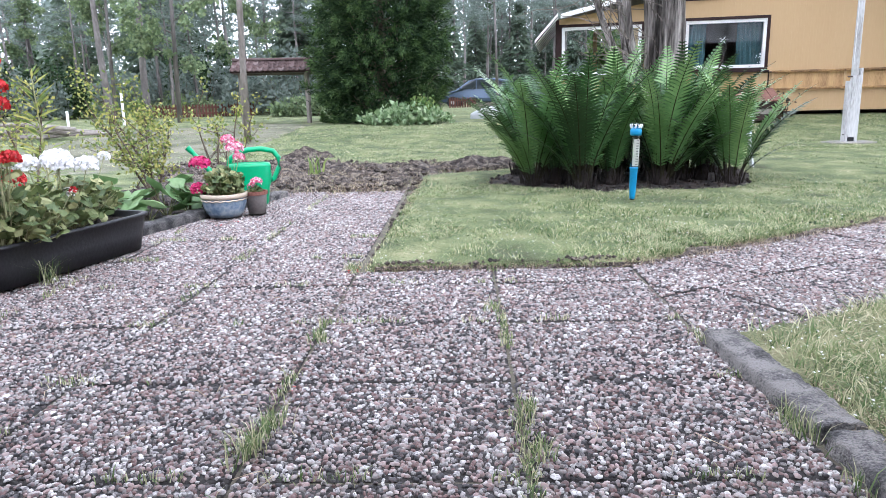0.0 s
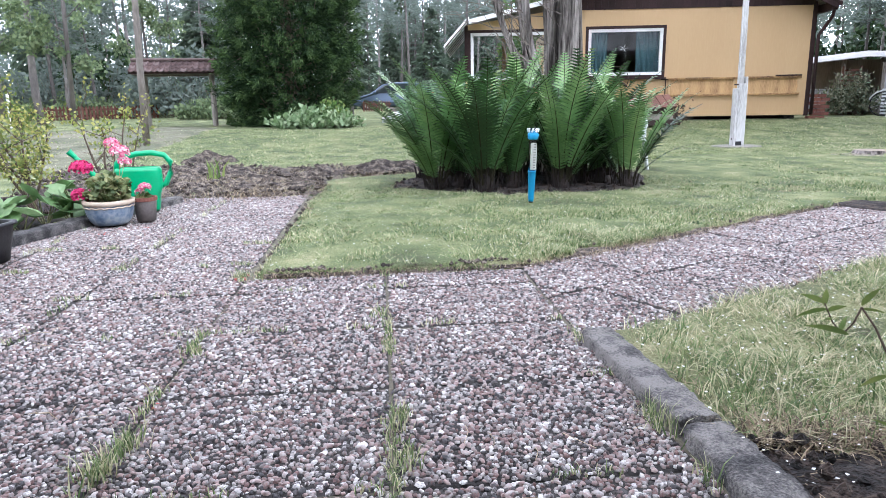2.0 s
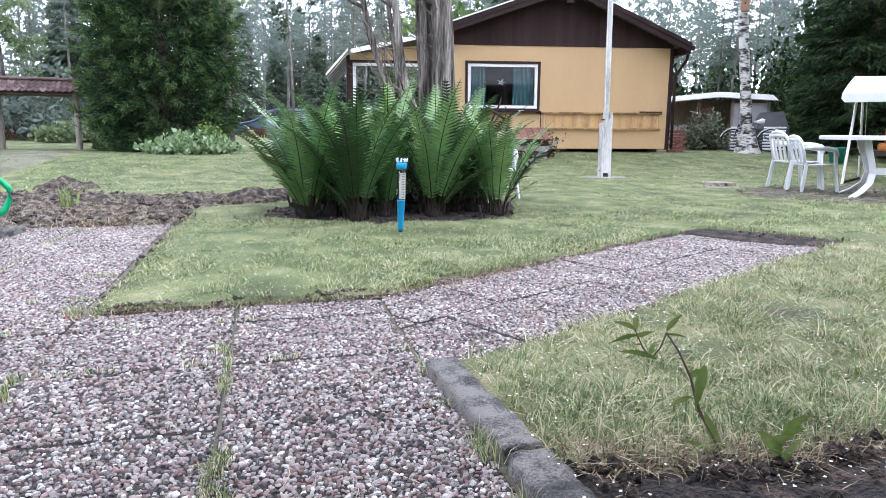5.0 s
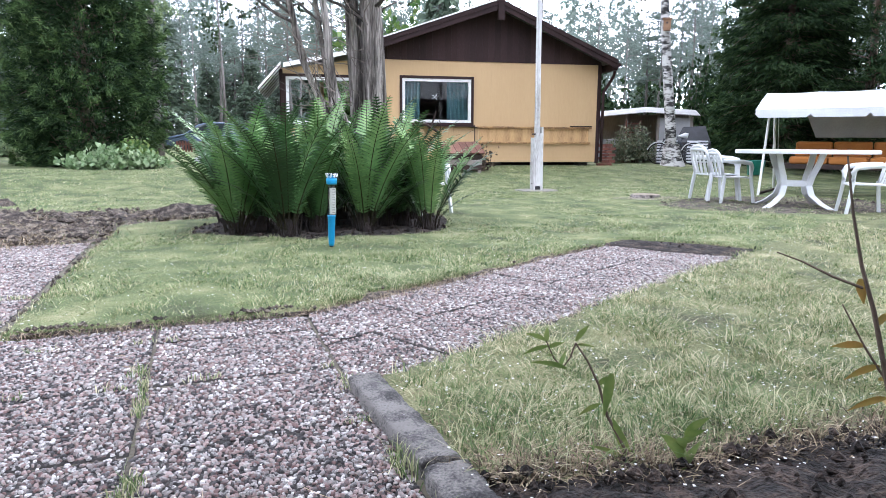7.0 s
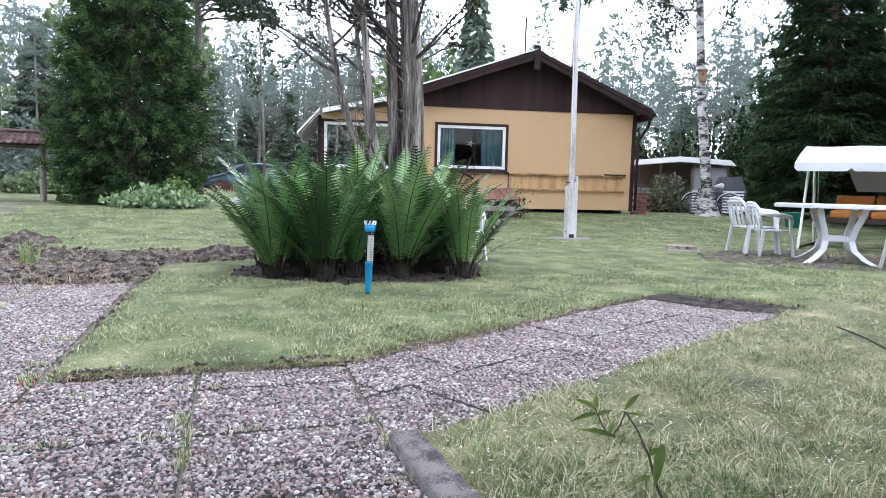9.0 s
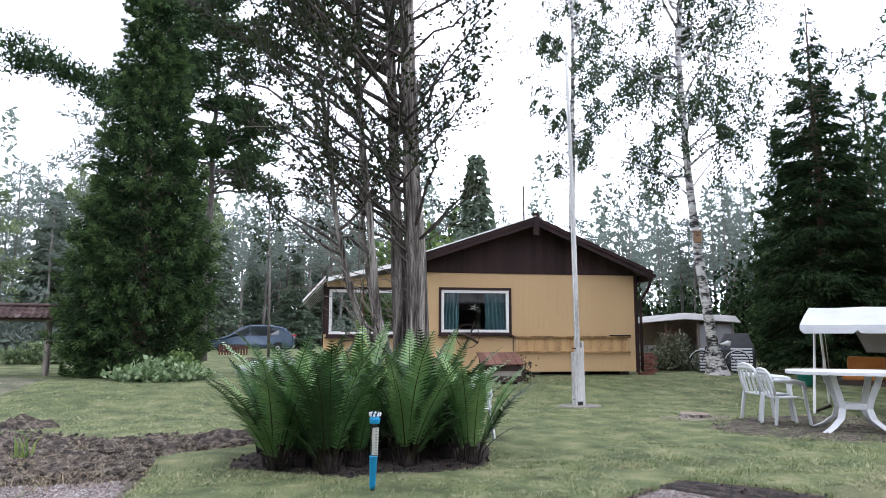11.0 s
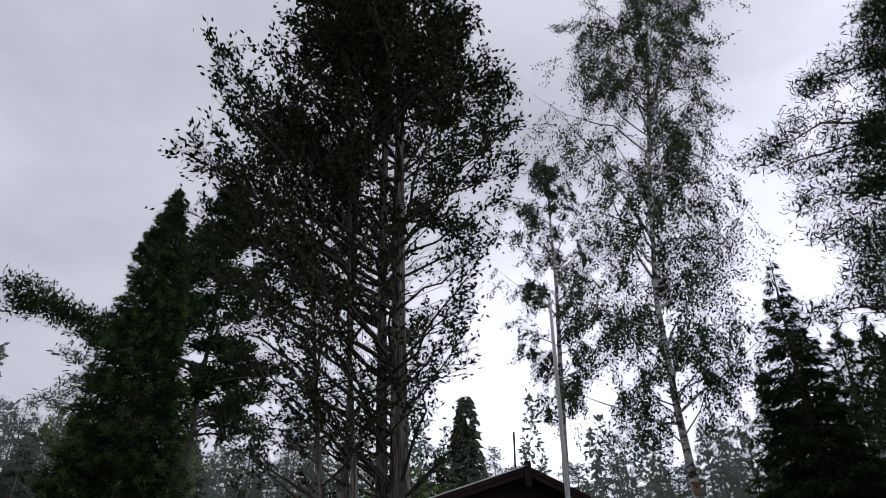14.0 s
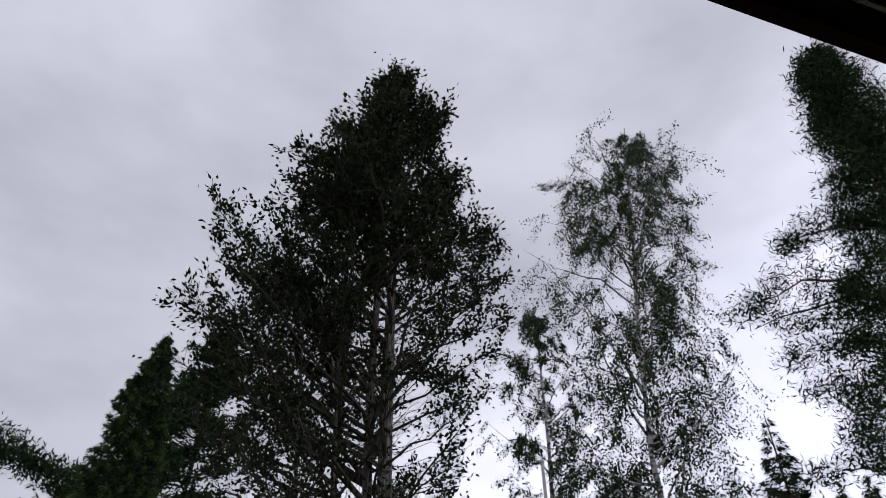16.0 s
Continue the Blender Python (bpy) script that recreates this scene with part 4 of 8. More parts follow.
def spruce_tree(seed, height, radius, sprays, low=0.2, leaf=(0.20, 0.045), droop=0.35, full=0.0):
    """A spruce: whorls of drooping boughs hung with short needle sprays; open towards the tip, with an uneven outline."""
    rng = np.random.default_rng(seed)
    wood, crown = Geo(), Geo()
    wood.tube(bent(rng, (0, 0, -0.1), (0, 0, height), 10, 0.01), np.linspace(0.012 * height + 0.03, 0.012, 10), 8)
    boughs = []
    z = low
    while z < height - 0.1:
        f_ = (z - low) / (height - low)
        r = radius * (1 - f_) ** 0.85 * (0.6 + 0.4 * min(1, f_ * 8 + 0.45)) if not full else radius * min(1.0, (1 - f_) / (1 - full) + 0.04)
        for _ in range(max(4, int(8 * (1 - f_) + 4))):
            boughs.append((z + rng.uniform(-0.3, 0.3) * (1 - f_), rng.uniform(0, 2 * np.pi), r * rng.uniform(0.5, 1.15)))
        z += 0.07 + 0.010 * height * (0.4 + 0.6 * (1 - f_))
    weight = np.array([b[2] ** 1.5 for b in boughs])
    counts = np.maximum(6, (sprays * weight / weight.sum())).astype(int)
    for (z, a, r), c in zip(boughs, counts):
        out = np.array([math.cos(a), math.sin(a), 0])
        side = np.array([-out[1], out[0], 0])
        s = np.sqrt(rng.uniform(0.03, 1, c))
        drop = droop * rng.uniform(0.4, 1.5)
        bend = 0.25 * s - drop * s * s * 1.2 + 0.18 * s ** 4
        spread_w = r * 0.24 * (1.12 - s) + 0.03
        pos = out * (r * s)[:, None] + side * (rng.normal(size=c) * spread_w)[:, None]
        pos[:, 2] = z + r * bend + rng.normal(size=c) * 0.03
        way = out * 0.75 + side * rng.normal(size=c)[:, None] * 0.55
        way = way + np.array([0, 0, -0.35]) + rng.normal(size=(c, 3)) * 0.25
        crown.quads(leaves(pos, way, leaf[0], leaf[1], rng, 0.15))
        if r > 0.35:
            q = np.linspace(0, 0.9, 5)
            wood.tube(np.column_stack([out[0] * r * q, out[1] * r * q, z + r * (0.25 * q - drop * 1.2 * q * q)]), np.linspace(0.018, 0.005, 5), 4, cap=False)
    return wood, crown


def plumed_conifer(seed, profile, plumes, needles, leaf=(0.105, 0.0105), inner=11000):
    """A dense conifer clothed to the ground: each plume is a tapered bunch of short sprays that turns outwards and up at the tip."""
    rng = np.random.default_rng(seed)
    wood, crown = Geo(), Geo()
    zs, rs = np.array(profile, dtype=float).T
    wood.tube(bent(rng, (0, 0, -0.1), (0, 0, zs[-1]), 10, 0.01), np.linspace(0.16, 0.012, 10), 8)
    share = np.cumsum(np.interp(np.linspace(0, zs[-1], 400), zs, rs) + 0.18)
    n = inner
    zc = np.interp(rng.uniform(0, share[-1], n), share, np.linspace(0, zs[-1], 400))
    a, r = rng.uniform(0, 2 * np.pi, n), np.interp(zc, zs, rs) * rng.uniform(0.3, 0.8, n)
    core = np.column_stack([r * np.cos(a), r * np.sin(a), np.maximum(zc, 0.1)])
    crown.quads(leaves(core, core * (1, 1, 0) + rng.normal(size=(n, 3)) * 0.5, 0.20, 0.022, rng, 0.2))
    for k in range(plumes):
        z = np.interp(rng.uniform(0, share[-1]), share, np.linspace(0, zs[-1], 400))
        big = np.interp(z, zs, rs)
        a = rng.uniform(0, 2 * np.pi)
        deep = rng.uniform(0, 1) ** 2.2
        r = big * (1.04 - 0.5 * deep) * (1 + 0.10 * lump(3 * a, z, 0.8, seed) + 0.05 * rng.normal())
        out = np.array([math.cos(a), math.sin(a), 0])
        size = (0.20 + 0.24 * big / 1.6) * rng.uniform(0.7, 1.4)
        axis = out * 0.8 + np.array([0, 0, rng.uniform(-0.35, 0.5)]) + rng.normal(size=3) * 0.22
        axis /= np.linalg.norm(axis)
        tip = out * r + (0, 0, z + 0.08)
        u = np.sqrt(rng.uniform(0.0, 1, needles))
        pos = tip - axis * (size * 1.5 * (1 - u))[:, None] + rng.normal(size=(needles, 3)) * (size * (0.30 - 0.23 * u))[:, None]
        pos[:, 2] -= size * 0.6 * (1 - u) ** 2
        pos[:, 2] = np.maximum(pos[:, 2], 0.03)
        made = leaves(pos, axis + rng.normal(size=(needles, 3)) * 0.5, leaf[0], leaf[1], rng, 0.1)
        young = (u > 0.82) & (deep < 0.5)
        crown.quads(made[~young])
        crown.quads(made[young], 1)
        if k % 4 == 0 and big > 0.3:
            wood.tube([(0, 0, z - 0.15 * r), tip * (0.6, 0.6, 1) - (0, 0, 0.12), tip - axis * size], [0.022, 0.014, 0.006], 4, cap=False)
    return wood, crown


def pine_tree(seed, height, crown_from, radius, tufts, needles, leaf=(0.22, 0.03), lean=0.3, clump=0.42, steps=6, sides=4):
    """A pine: a tall bare stem and a loose crown of upturned limbs with round needle tufts."""
    rng = np.random.default_rng(seed)
    wood, crown = Geo(), Geo()
    top = np.array([rng.uniform(-lean, lean), rng.uniform(-lean, lean), height])
    line = bent(rng, (0, 0, -0.2), top, 12, 0.02)
    wood.tube(line, np.linspace(0.008 * height + 0.02, 0.025, 12), 8)
    for k in range(tufts):
        f_ = (k + rng.uniform(0, 1)) / tufts
        z = height * (crown_from + (1 - crown_from) * f_)
        base = np.array([np.interp(z, line[:, 2], line[:, i]) for i in (0, 1)] + [z])
        a = rng.uniform(0, 2 * np.pi)
        r = radius * (1 - f_ ** 2.2) * rng.uniform(0.35, 1.1) + 0.25
        end = base + np.array([math.cos(a) * r, math.sin(a) * r, r * rng.uniform(-0.12, 0.45)])
        limb = bent(rng, base, end, steps, 0.18)
        wood.tube(limb, np.linspace(0.012 + 0.012 * r, 0.006, steps), sides, cap=False)
        for q in (0.55, 0.8, 1.0) if r > 0.9 else (0.75, 1.0):
            c = base + (end - base) * q + rng.normal(size=3) * (0.12, 0.12, 0.06)
            n = int(needles * rng.uniform(0.6, 1.4))
            way = spread(rng, n)
            way[:, 2] = way[:, 2] * 0.6 + 0.25
            pos = c + spread(rng, n) * (rng.uniform(0, 1, n) ** 0.5)[:, None] * np.array([clump, clump, clump * 0.45])
            crown.quads(leaves(pos, way, leaf[0], leaf[1], rng))
    return wood, crown


def broadleaf(seed, line, r0, limbs, leaf_count, crown_lo, crown_hi, radius, leaf=(0.075, 0.028), hang=0.6, rise=0.55, taper=None, twig_leaves=True):
    """A broad-leaved tree: a stem along the given line, rising limbs, hanging twigs and many small leaves."""
    rng = np.random.default_rng(seed)
    wood, crown = Geo(), Geo()
    line = np.array(line, dtype=float)
    wood.tube(line, np.linspace(r0, 0.02, len(line)), 10)
    z0, z1 = crown_lo, crown_hi
    per = leaf_count // limbs
    for k in range(limbs):
        f_ = (k + rng.uniform(0, 1)) / limbs
        z = z0 + (z1 - z0) * f_
        base = np.array([np.interp(z, line[:, 2], line[:, i]) for i in (0, 1)] + [z])
        a = rng.uniform(0, 2 * np.pi)
        shape = taper(f_) if taper else (math.sin(math.pi * (0.12 + 0.83 * f_)) * 0.9 + 0.12)
        r = radius * shape * rng.uniform(0.5, 1.15)
        end = base + np.array([math.cos(a) * r, math.sin(a) * r, r * rise * rng.uniform(0.5, 1.4)])
        limb = bent(rng, base, end, 7, 0.14)
        wood.tube(limb, np.linspace(0.008 + 0.012 * r, 0.004, 7), 4, cap=False)
        twigs = max(3, int(4 + r * 4))
        for _ in range(twigs):
            q = rng.uniform(0.3, 1.0)
            s = base + (end - base) * q + rng.normal(size=3) * 0.08 * r
            ln = rng.uniform(0.35, 0.9) * (0.5 + 0.3 * r)
            d = np.array([math.cos(a), math.sin(a), 0]) * 0.5 + rng.normal(size=3) * 0.5
            d[2] -= hang
            e = s + d / np.linalg.norm(d) * ln * (1.3 if hang > 1 else 1)
            wood.tube([s, (s + e) / 2 + (0, 0, 0.06 * ln), e], [0.006, 0.004, 0.002], 3, cap=False)
            n = max(3, int(per * min(1.0, r / (0.55 * radius))) // twigs)
            u = rng.uniform(0, 1, n)[:, None]
            pos = s + (e - s) * u + rng.normal(size=(n, 3)) * (0.03 + 0.05 * ln)
            way = rng.normal(size=(n, 3)) * 0.8 + np.array([0, 0, -hang])
            crown.quads(leaves(pos, way, leaf[0], leaf[1], rng))
    return wood, crown


def plant_tree(name, label, made, bark, green, m, group=""):
    wood, crown = made
    ob = thing(name, label, "tree", m, group)
    part("trunk", wood, bark, ob, smooth=True)
    part("crown", crown, green, ob)
    return ob


def on_ground(x, y, turn=0.0, dz=0.0):
    return pose(x, y, float(ground_z(x, y)) + dz, 0, 0, turn)


plant_tree("spruce", "dense dark green spruce with boughs to the lawn", plumed_conifer(41, [(0.0, 1.35), (0.9, 1.6), (2.3, 1.5), (3.5, 1.38), (4.6, 1.15), (5.7, 0.92), (7.0, 0.80), (8.2, 0.66), (9.2, 0.46), (10.3, 0.08)], 1150, 135), PINE_BARK, [SPRUCE, SPRUCE_TIP], on_ground(-1.46, 16.0))
plant_tree("spruce", "tall dark spruce behind the garden swing", spruce_tree(42, 9.6, 2.0, 56000, 0.3, (0.16, 0.018), 0.4), PINE_BARK, SPRUCE, on_ground(14.5, 13.0))


# the large conifer behind the ferns: twin fluted stems, thin side stems, bare twigs low down, spray-clumps above
def thuja_tree(seed):
    rng = np.random.default_rng(seed)
    wood, twigs, limbs, crown = [], Geo(), Geo(), Geo()

    def stem(line, r0, r1, sides=16, flute=0.22):
        line = np.array(line, dtype=float)
        s = np.linspace(0, 1, 26)
        k = np.linspace(0, 1, len(line))
        pts = np.column_stack([np.interp(s, k, line[:, i]) for i in range(3)])
        for _ in range(2):
            pts[1:-1] = (pts[:-2] + 2 * pts[1:-1] + pts[2:]) / 4
        n = len(pts)
        a = np.linspace(0, 2 * np.pi, sides * 2, endpoint=False)
        v = []
        for i, p in enumerate(pts):
            r = r0 + (r1 - r0) * s[i] ** 0.8
            r *= 1 + 0.55 * math.exp(-max(0, p[2]) / 0.25)
            ph = 0.9 * p[2]
            for t_ in a:
                rr = r * (1 + flute * math.sin(5 * t_ + ph) * (1 - 0.5 * s[i]) + 0.07 * math.sin(11 * t_ - 2.3 * ph) + 0.075 * rng.normal())
                v.append((p[0] + rr * math.cos(t_), p[1] + rr * math.sin(t_), p[2]))
        m_ = len(a)
        wood.append(Geo().add(v, [(i * m_ + j, i * m_ + (j + 1) % m_, (i + 1) * m_ + (j + 1) % m_, (i + 1) * m_ + j) for i in range(n - 1) for j in range(m_)]))
        return pts

    stems = [stem([(0.12, 0, -0.1), (0.14, 0, 1.2), (0.06, 0.02, 3.0), (-0.02, 0, 5.0), (-0.10, 0, 8.0), (-0.30, 0, 12.0)], 0.145, 0.03),
             stem([(0.02, 0.12, -0.1), (-0.02, 0.12, 1.0), (-0.12, 0.1, 3.0), (-0.24, 0.05, 5.5), (-0.28, 0.0, 8.5), (-0.25, 0, 10.5)], 0.085, 0.025),
             stem([(-0.05, -0.1, -0.1), (-0.16, -0.14, 0.8), (-0.34, -0.16, 1.35), (-0.42, -0.15, 2.2), (-0.6, -0.1, 4.0), (-0.75, 0, 6.8)], 0.055, 0.02),
             stem([(-0.08, -0.05, -0.1), (-0.30, -0.05, 0.9), (-0.62, -0.02, 1.6), (-0.78, 0.0, 2.4), (-1.0, 0.1, 4.2), (-1.2, 0.1, 6.2)], 0.045, 0.015),
             stem([(-0.1, 0.05, -0.1), (-0.28, 0.15, 1.1), (-0.46, 0.25, 2.4), (-0.5, 0.3, 4.4), (-0.6, 0.3, 7.2)], 0.035, 0.012)]
    # limbs: ascending, longer on the left
    for k in range(300):
        f_ = (k + rng.uniform(0, 1)) / 300
        z = 1.9 + 9.7 * f_
        st = stems[rng.choice([0, 0, 0, 1, 1, 2, 3, 4])]
        if z > st[-1, 2] - 0.2:
            st = stems[0]
        base = np.array([np.interp(z, st[:, 2], st[:, i]) for i in (0, 1)] + [z])
        a = rng.uniform(0, 2 * np.pi) if rng.uniform() > 0.22 else math.pi + rng.uniform(-0.9, 0.9)
        e_l = np.interp(z + 1.0, [3, 4.2, 5.4, 6.0, 6.7, 7.6, 8.1, 9.3, 10.8, 11.4, 12.2], [1.9, 2.8, 3.35, 3.25, 2.95, 2.4, 2.05, 1.65, 1.15, 0.6, 0.05])
        e_r = np.interp(z + 0.9, [3, 3.8, 4.2, 5, 6.4, 7, 7.9, 9.5, 10.5, 11.5, 12.2], [1.1, 1.25, 1.5, 1.9, 2.3, 2.15, 1.85, 1.5, 1.1, 0.5, 0.05])
        env = max(0.1, (e_r + e_l) / 2 - math.cos(a) * (e_l - e_r) / 2 - 0.18)
        r = env * rng.uniform(0.3, 1.0) ** 0.6
        r = max(0.12, r - 0.85 * max(0, -math.cos(a)) * max(0, -base[0]))
        rise = rng.uniform(0.3, 0.85)
        for _ in range(14):
            end = base + np.array([math.cos(a) * r, math.sin(a) * r, r * rise])
            off = -0.97 * end[0] + 0.23 * end[1]
            if off < np.interp(end[2], [5.4, 6.7, 7.6, 8.1, 9.3, 10.9, 11.3, 12.2], [2.75, 2.4, 2.05, 1.65, 1.3, 1.0, 0.6, 0.2]) and -off < np.interp(end[2], [5.4, 6.6, 7.9, 9.5, 10.5, 11.5, 12.2], [1.5, 1.7, 1.4, 1.15, 0.65, 0.15, -0.1]):
                break
            r *= 0.88
        limb = bent(rng, base, end, 8, 0.16)
        limbs.tube(limb, np.linspace(0.010 + 0.009 * r, 0.003, 8), 5, cap=False)
        dense = min(1.0, max(0.0, (z - 3.0) / 4.5))
        for q in np.sqrt(rng.uniform(0.06, 1.0, int(5 + 9 * r))):
            c = np.array([np.interp(q, np.linspace(0, 1, 8), limb[:, i]) for i in range(3)])
            d = np.array([math.cos(a) * 0.6, math.sin(a) * 0.6, 0.7]) + rng.normal(size=3) * 0.55
            e = c + d / np.linalg.norm(d) * rng.uniform(0.15, 0.42)
            limbs.tube([c, (c + e) / 2 + rng.normal(size=3) * 0.02, e], [0.005, 0.004, 0.002], 3, cap=False)
            n = int((10 + 19 * dense) * rng.uniform(0.1, 1.7))
            u = rng.uniform(0.2, 1.1, n)[:, None]
            way = d / np.linalg.norm(d) + rng.normal(size=(n, 3)) * 0.55
            pos = c + (e - c) * u + rng.normal(size=(n, 3)) * (0.035 + 0.022 * dense)
            crown.quads(leaves(pos, way, 0.060 + 0.016 * dense, 0.015 + 0.006 * dense, rng))
    for c, n, s in (((-0.30, 0, 11.75), 500, (0.07, 0.07, 0.22)), ((-0.28, 0, 11.2), 700, (0.2, 0.2, 0.2))):
        pos = np.array(c) + rng.normal(size=(n, 3)) * s
        crown.quads(leaves(pos, rng.normal(size=(n, 3)) * 0.5 + (0, 0, 0.8), 0.08, 0.017, rng))
    # bare hanging twigs round the lower stems
    for _ in range(620):
        st = stems[rng.choice(5, p=[0.2, 0.15, 0.22, 0.25, 0.18])]
        z = rng.uniform(0.9, 6.5)
        base = np.array([np.interp(z, st[:, 2], st[:, i]) for i in (0, 1)] + [z])
        a = rng.uniform(0, 2 * np.pi)
        if z < 3.2 and math.cos(a) > -0.1:
            continue
        r = rng.uniform(0.2, 1.15) * (0.6 if z < 1.5 else 1)
        end = base + np.array([math.cos(a) * r, math.sin(a) * r, r * rng.uniform(-0.2, 1.5)])
        twigs.tube(bent(rng, base, end, 6, 0.3), np.linspace(0.007, 0.002, 6), 3, cap=False)
    return wood, twigs, limbs, crown


wood, twigs, limbs, crown = thuja_tree(43)
big_tree = thing("conifer", "tall grey-stemmed conifer with bare twigs below its crown", "tree", on_ground(2.42, 7.05))
for w_ in wood:
    part("stem", w_, BARK, big_tree, smooth=True)
part("branchwork", twigs, DEAD_WOOD, big_tree, "bare grey dead branchwork low on the stems")
part("limb_work", limbs, LIMB_BARK, big_tree, "ascending limbs of the crown, darkened as if backlit")
part("crown", crown, THUJA, big_tree)

# birches
birch_line = [(0.28, 0, -0.1), (0.20, 0, 0.8), (-0.10, 0, 3.0), (-0.28, 0, 5.0), (-0.40, 0, 8.0), (0.0, 0, 12.0), (0.75, 0, 17.0), (1.35, 0, 21.6)]
birch = plant_tree("birch", "tall leaning birch with white trunk and hanging twigs", broadleaf(44, birch_line, 0.145, 115, 105000, 4.2, 21.2, 3.1, (0.07, 0.024), 1.15, 0.8,
                   lambda f_: float(np.interp(4.2 + 17.0 * f_, [4.2, 9.6, 12.0, 13.5, 15.6, 17.5, 19.2, 20.6, 21.2], [0.75, 1.05, 0.7, 0.8, 0.95, 0.72, 0.42, 0.18, 0.06]))), BIRCH_BARK, BIRCH_LEAF, on_ground(11.28, 13.45))
g = Geo()
g.tube([(0.31, 0, -0.1), (0.285, 0, 0.08), (0.265, 0, 0.25), (0.235, 0, 0.5)], [0.34, 0.27, 0.225, 0.196], 12, cap=False)
part("rough_base", g, BIRCH_BARK, birch, "dark furrowed bark at the foot", smooth=True)
plant_tree("birch", "slender birch beyond the cottage roof", broadleaf(45, [(0, 0, 0), (0.1, 0, 5), (0.25, 0, 10), (0.2, 0, 15.5)], 0.13, 60, 30000, 5.5, 15.2, 1.8, (0.075, 0.026), 0.9, 0.8), BIRCH_BARK, BIRCH_LEAF, on_ground(10.1, 17.9))

# the tall pine that stands close on the right, and the pine behind the spruce with its long limb
rng = np.random.default_rng(57)
wood, crown = Geo(), Geo()
wood.tube(bent(rng, (0, 0, -0.2), (0.3, -0.1, 18.0), 12, 0.02), np.linspace(0.24, 0.03, 12), 8)


def needle_tuft(c, wide, n, size=0.18):
    crown.quads(leaves(c + rng.normal(size=(n, 3)) * (wide, wide, wide * 0.6), spread(rng, n) + (0, 0, 0.35), size, 0.015, rng))


for k in range(1040):
    z = rng.uniform(1.8, 17.9) if k < 640 else rng.uniform(2.0, 10.5)
    a = rng.uniform(0, 2 * math.pi)
    r = np.interp(z, [1.8, 6.0, 8.8, 10.2, 12.0, 14.5, 16.8, 18.1], [3.0, 3.0, 2.6, 1.7, 1.3, 1.05, 0.7, 0.1]) * rng.uniform(0.05, 1.0) ** 0.55 * rng.uniform(0.85, 1.1)
    c = np.array([math.cos(a) * r, math.sin(a) * r, z])
    wood.tube([(0, 0, z - 0.1 - 0.2 * r), c * (0.5, 0.5, 1) - (0, 0, 0.05 + 0.12 * r), c], [0.03, 0.02, 0.008], 4, cap=False)
    needle_tuft(c, 0.20, 150)
for z, r in ((8.4, 2.9), (10.3, 3.9), (11.0, 3.7), (12.4, 2.6), (9.3, 3.0), (6.6, 3.4)):
    limb = bent(rng, (0, 0, z - 0.6), (-0.47 * r, 0.88 * r, z + 0.1), 7, 0.15)
    wood.tube(limb, np.linspace(0.06, 0.01, 7), 5, cap=False)
    for q in np.linspace(0.35, 1.0, 9):
        needle_tuft(limb[0] + (limb[-1] - limb[0]) * q + rng.normal(size=3) * (0.25, 0.25, 0.16), 0.22, 170)
# Darker spruce needles put the pine's backlit darkness into its colour.
plant_tree("pine", "tall old pine with ragged heavy limbs in silhouette-dark needles", (wood, crown), PINE_BARK, SPRUCE, on_ground(14.05, 6.8))
wood, crown = pine_tree(47, 15.4, 0.36, 2.6, 120, 110, (0.20, 0.032), 0.1, 0.42)
rng = np.random.default_rng(48)
limb = bent(rng, (0, -0.1, 8.0), (-6.2, -0.6, 9.6), 9, 0.10)
wood.tube(limb, np.linspace(0.09, 0.015, 9), 6, cap=False)
for q in np.linspace(0.25, 1.0, 28):
    c = np.array([np.interp(q, np.linspace(0, 1, 9), limb[:, i]) for i in range(3)]) + rng.normal(size=3) * (0.4, 0.35, 0.26) + (0, 0, 0.15)
    n = 230
    crown.quads(leaves(c + rng.normal(size=(n, 3)) * (0.30, 0.28, 0.15), spread(rng, n) + (0, 0, 0.4), 0.19, 0.028, rng))
# Spruce needles again, chosen dark to give a silhouette against the sky.
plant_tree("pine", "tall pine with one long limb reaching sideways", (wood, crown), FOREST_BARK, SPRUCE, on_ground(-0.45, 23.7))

plant_tree("birch", "slim pale-stemmed young tree beyond the lawn", broadleaf(49, [(0, 0, 0), (-0.05, 0, 2.5), (-0.2, 0, 6.5)], 0.06, 14, 700, 3.4, 6.4, 0.7, (0.12, 0.04), 0.5, 0.6), FOREST_BARK, BIRCH_LEAF, on_ground(1.65, 23.89))

# Far leaves, lightened so that their colour carries the haze.
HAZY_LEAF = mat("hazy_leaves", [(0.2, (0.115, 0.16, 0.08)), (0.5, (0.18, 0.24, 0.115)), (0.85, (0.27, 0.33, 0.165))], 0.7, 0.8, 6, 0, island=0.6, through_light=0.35)
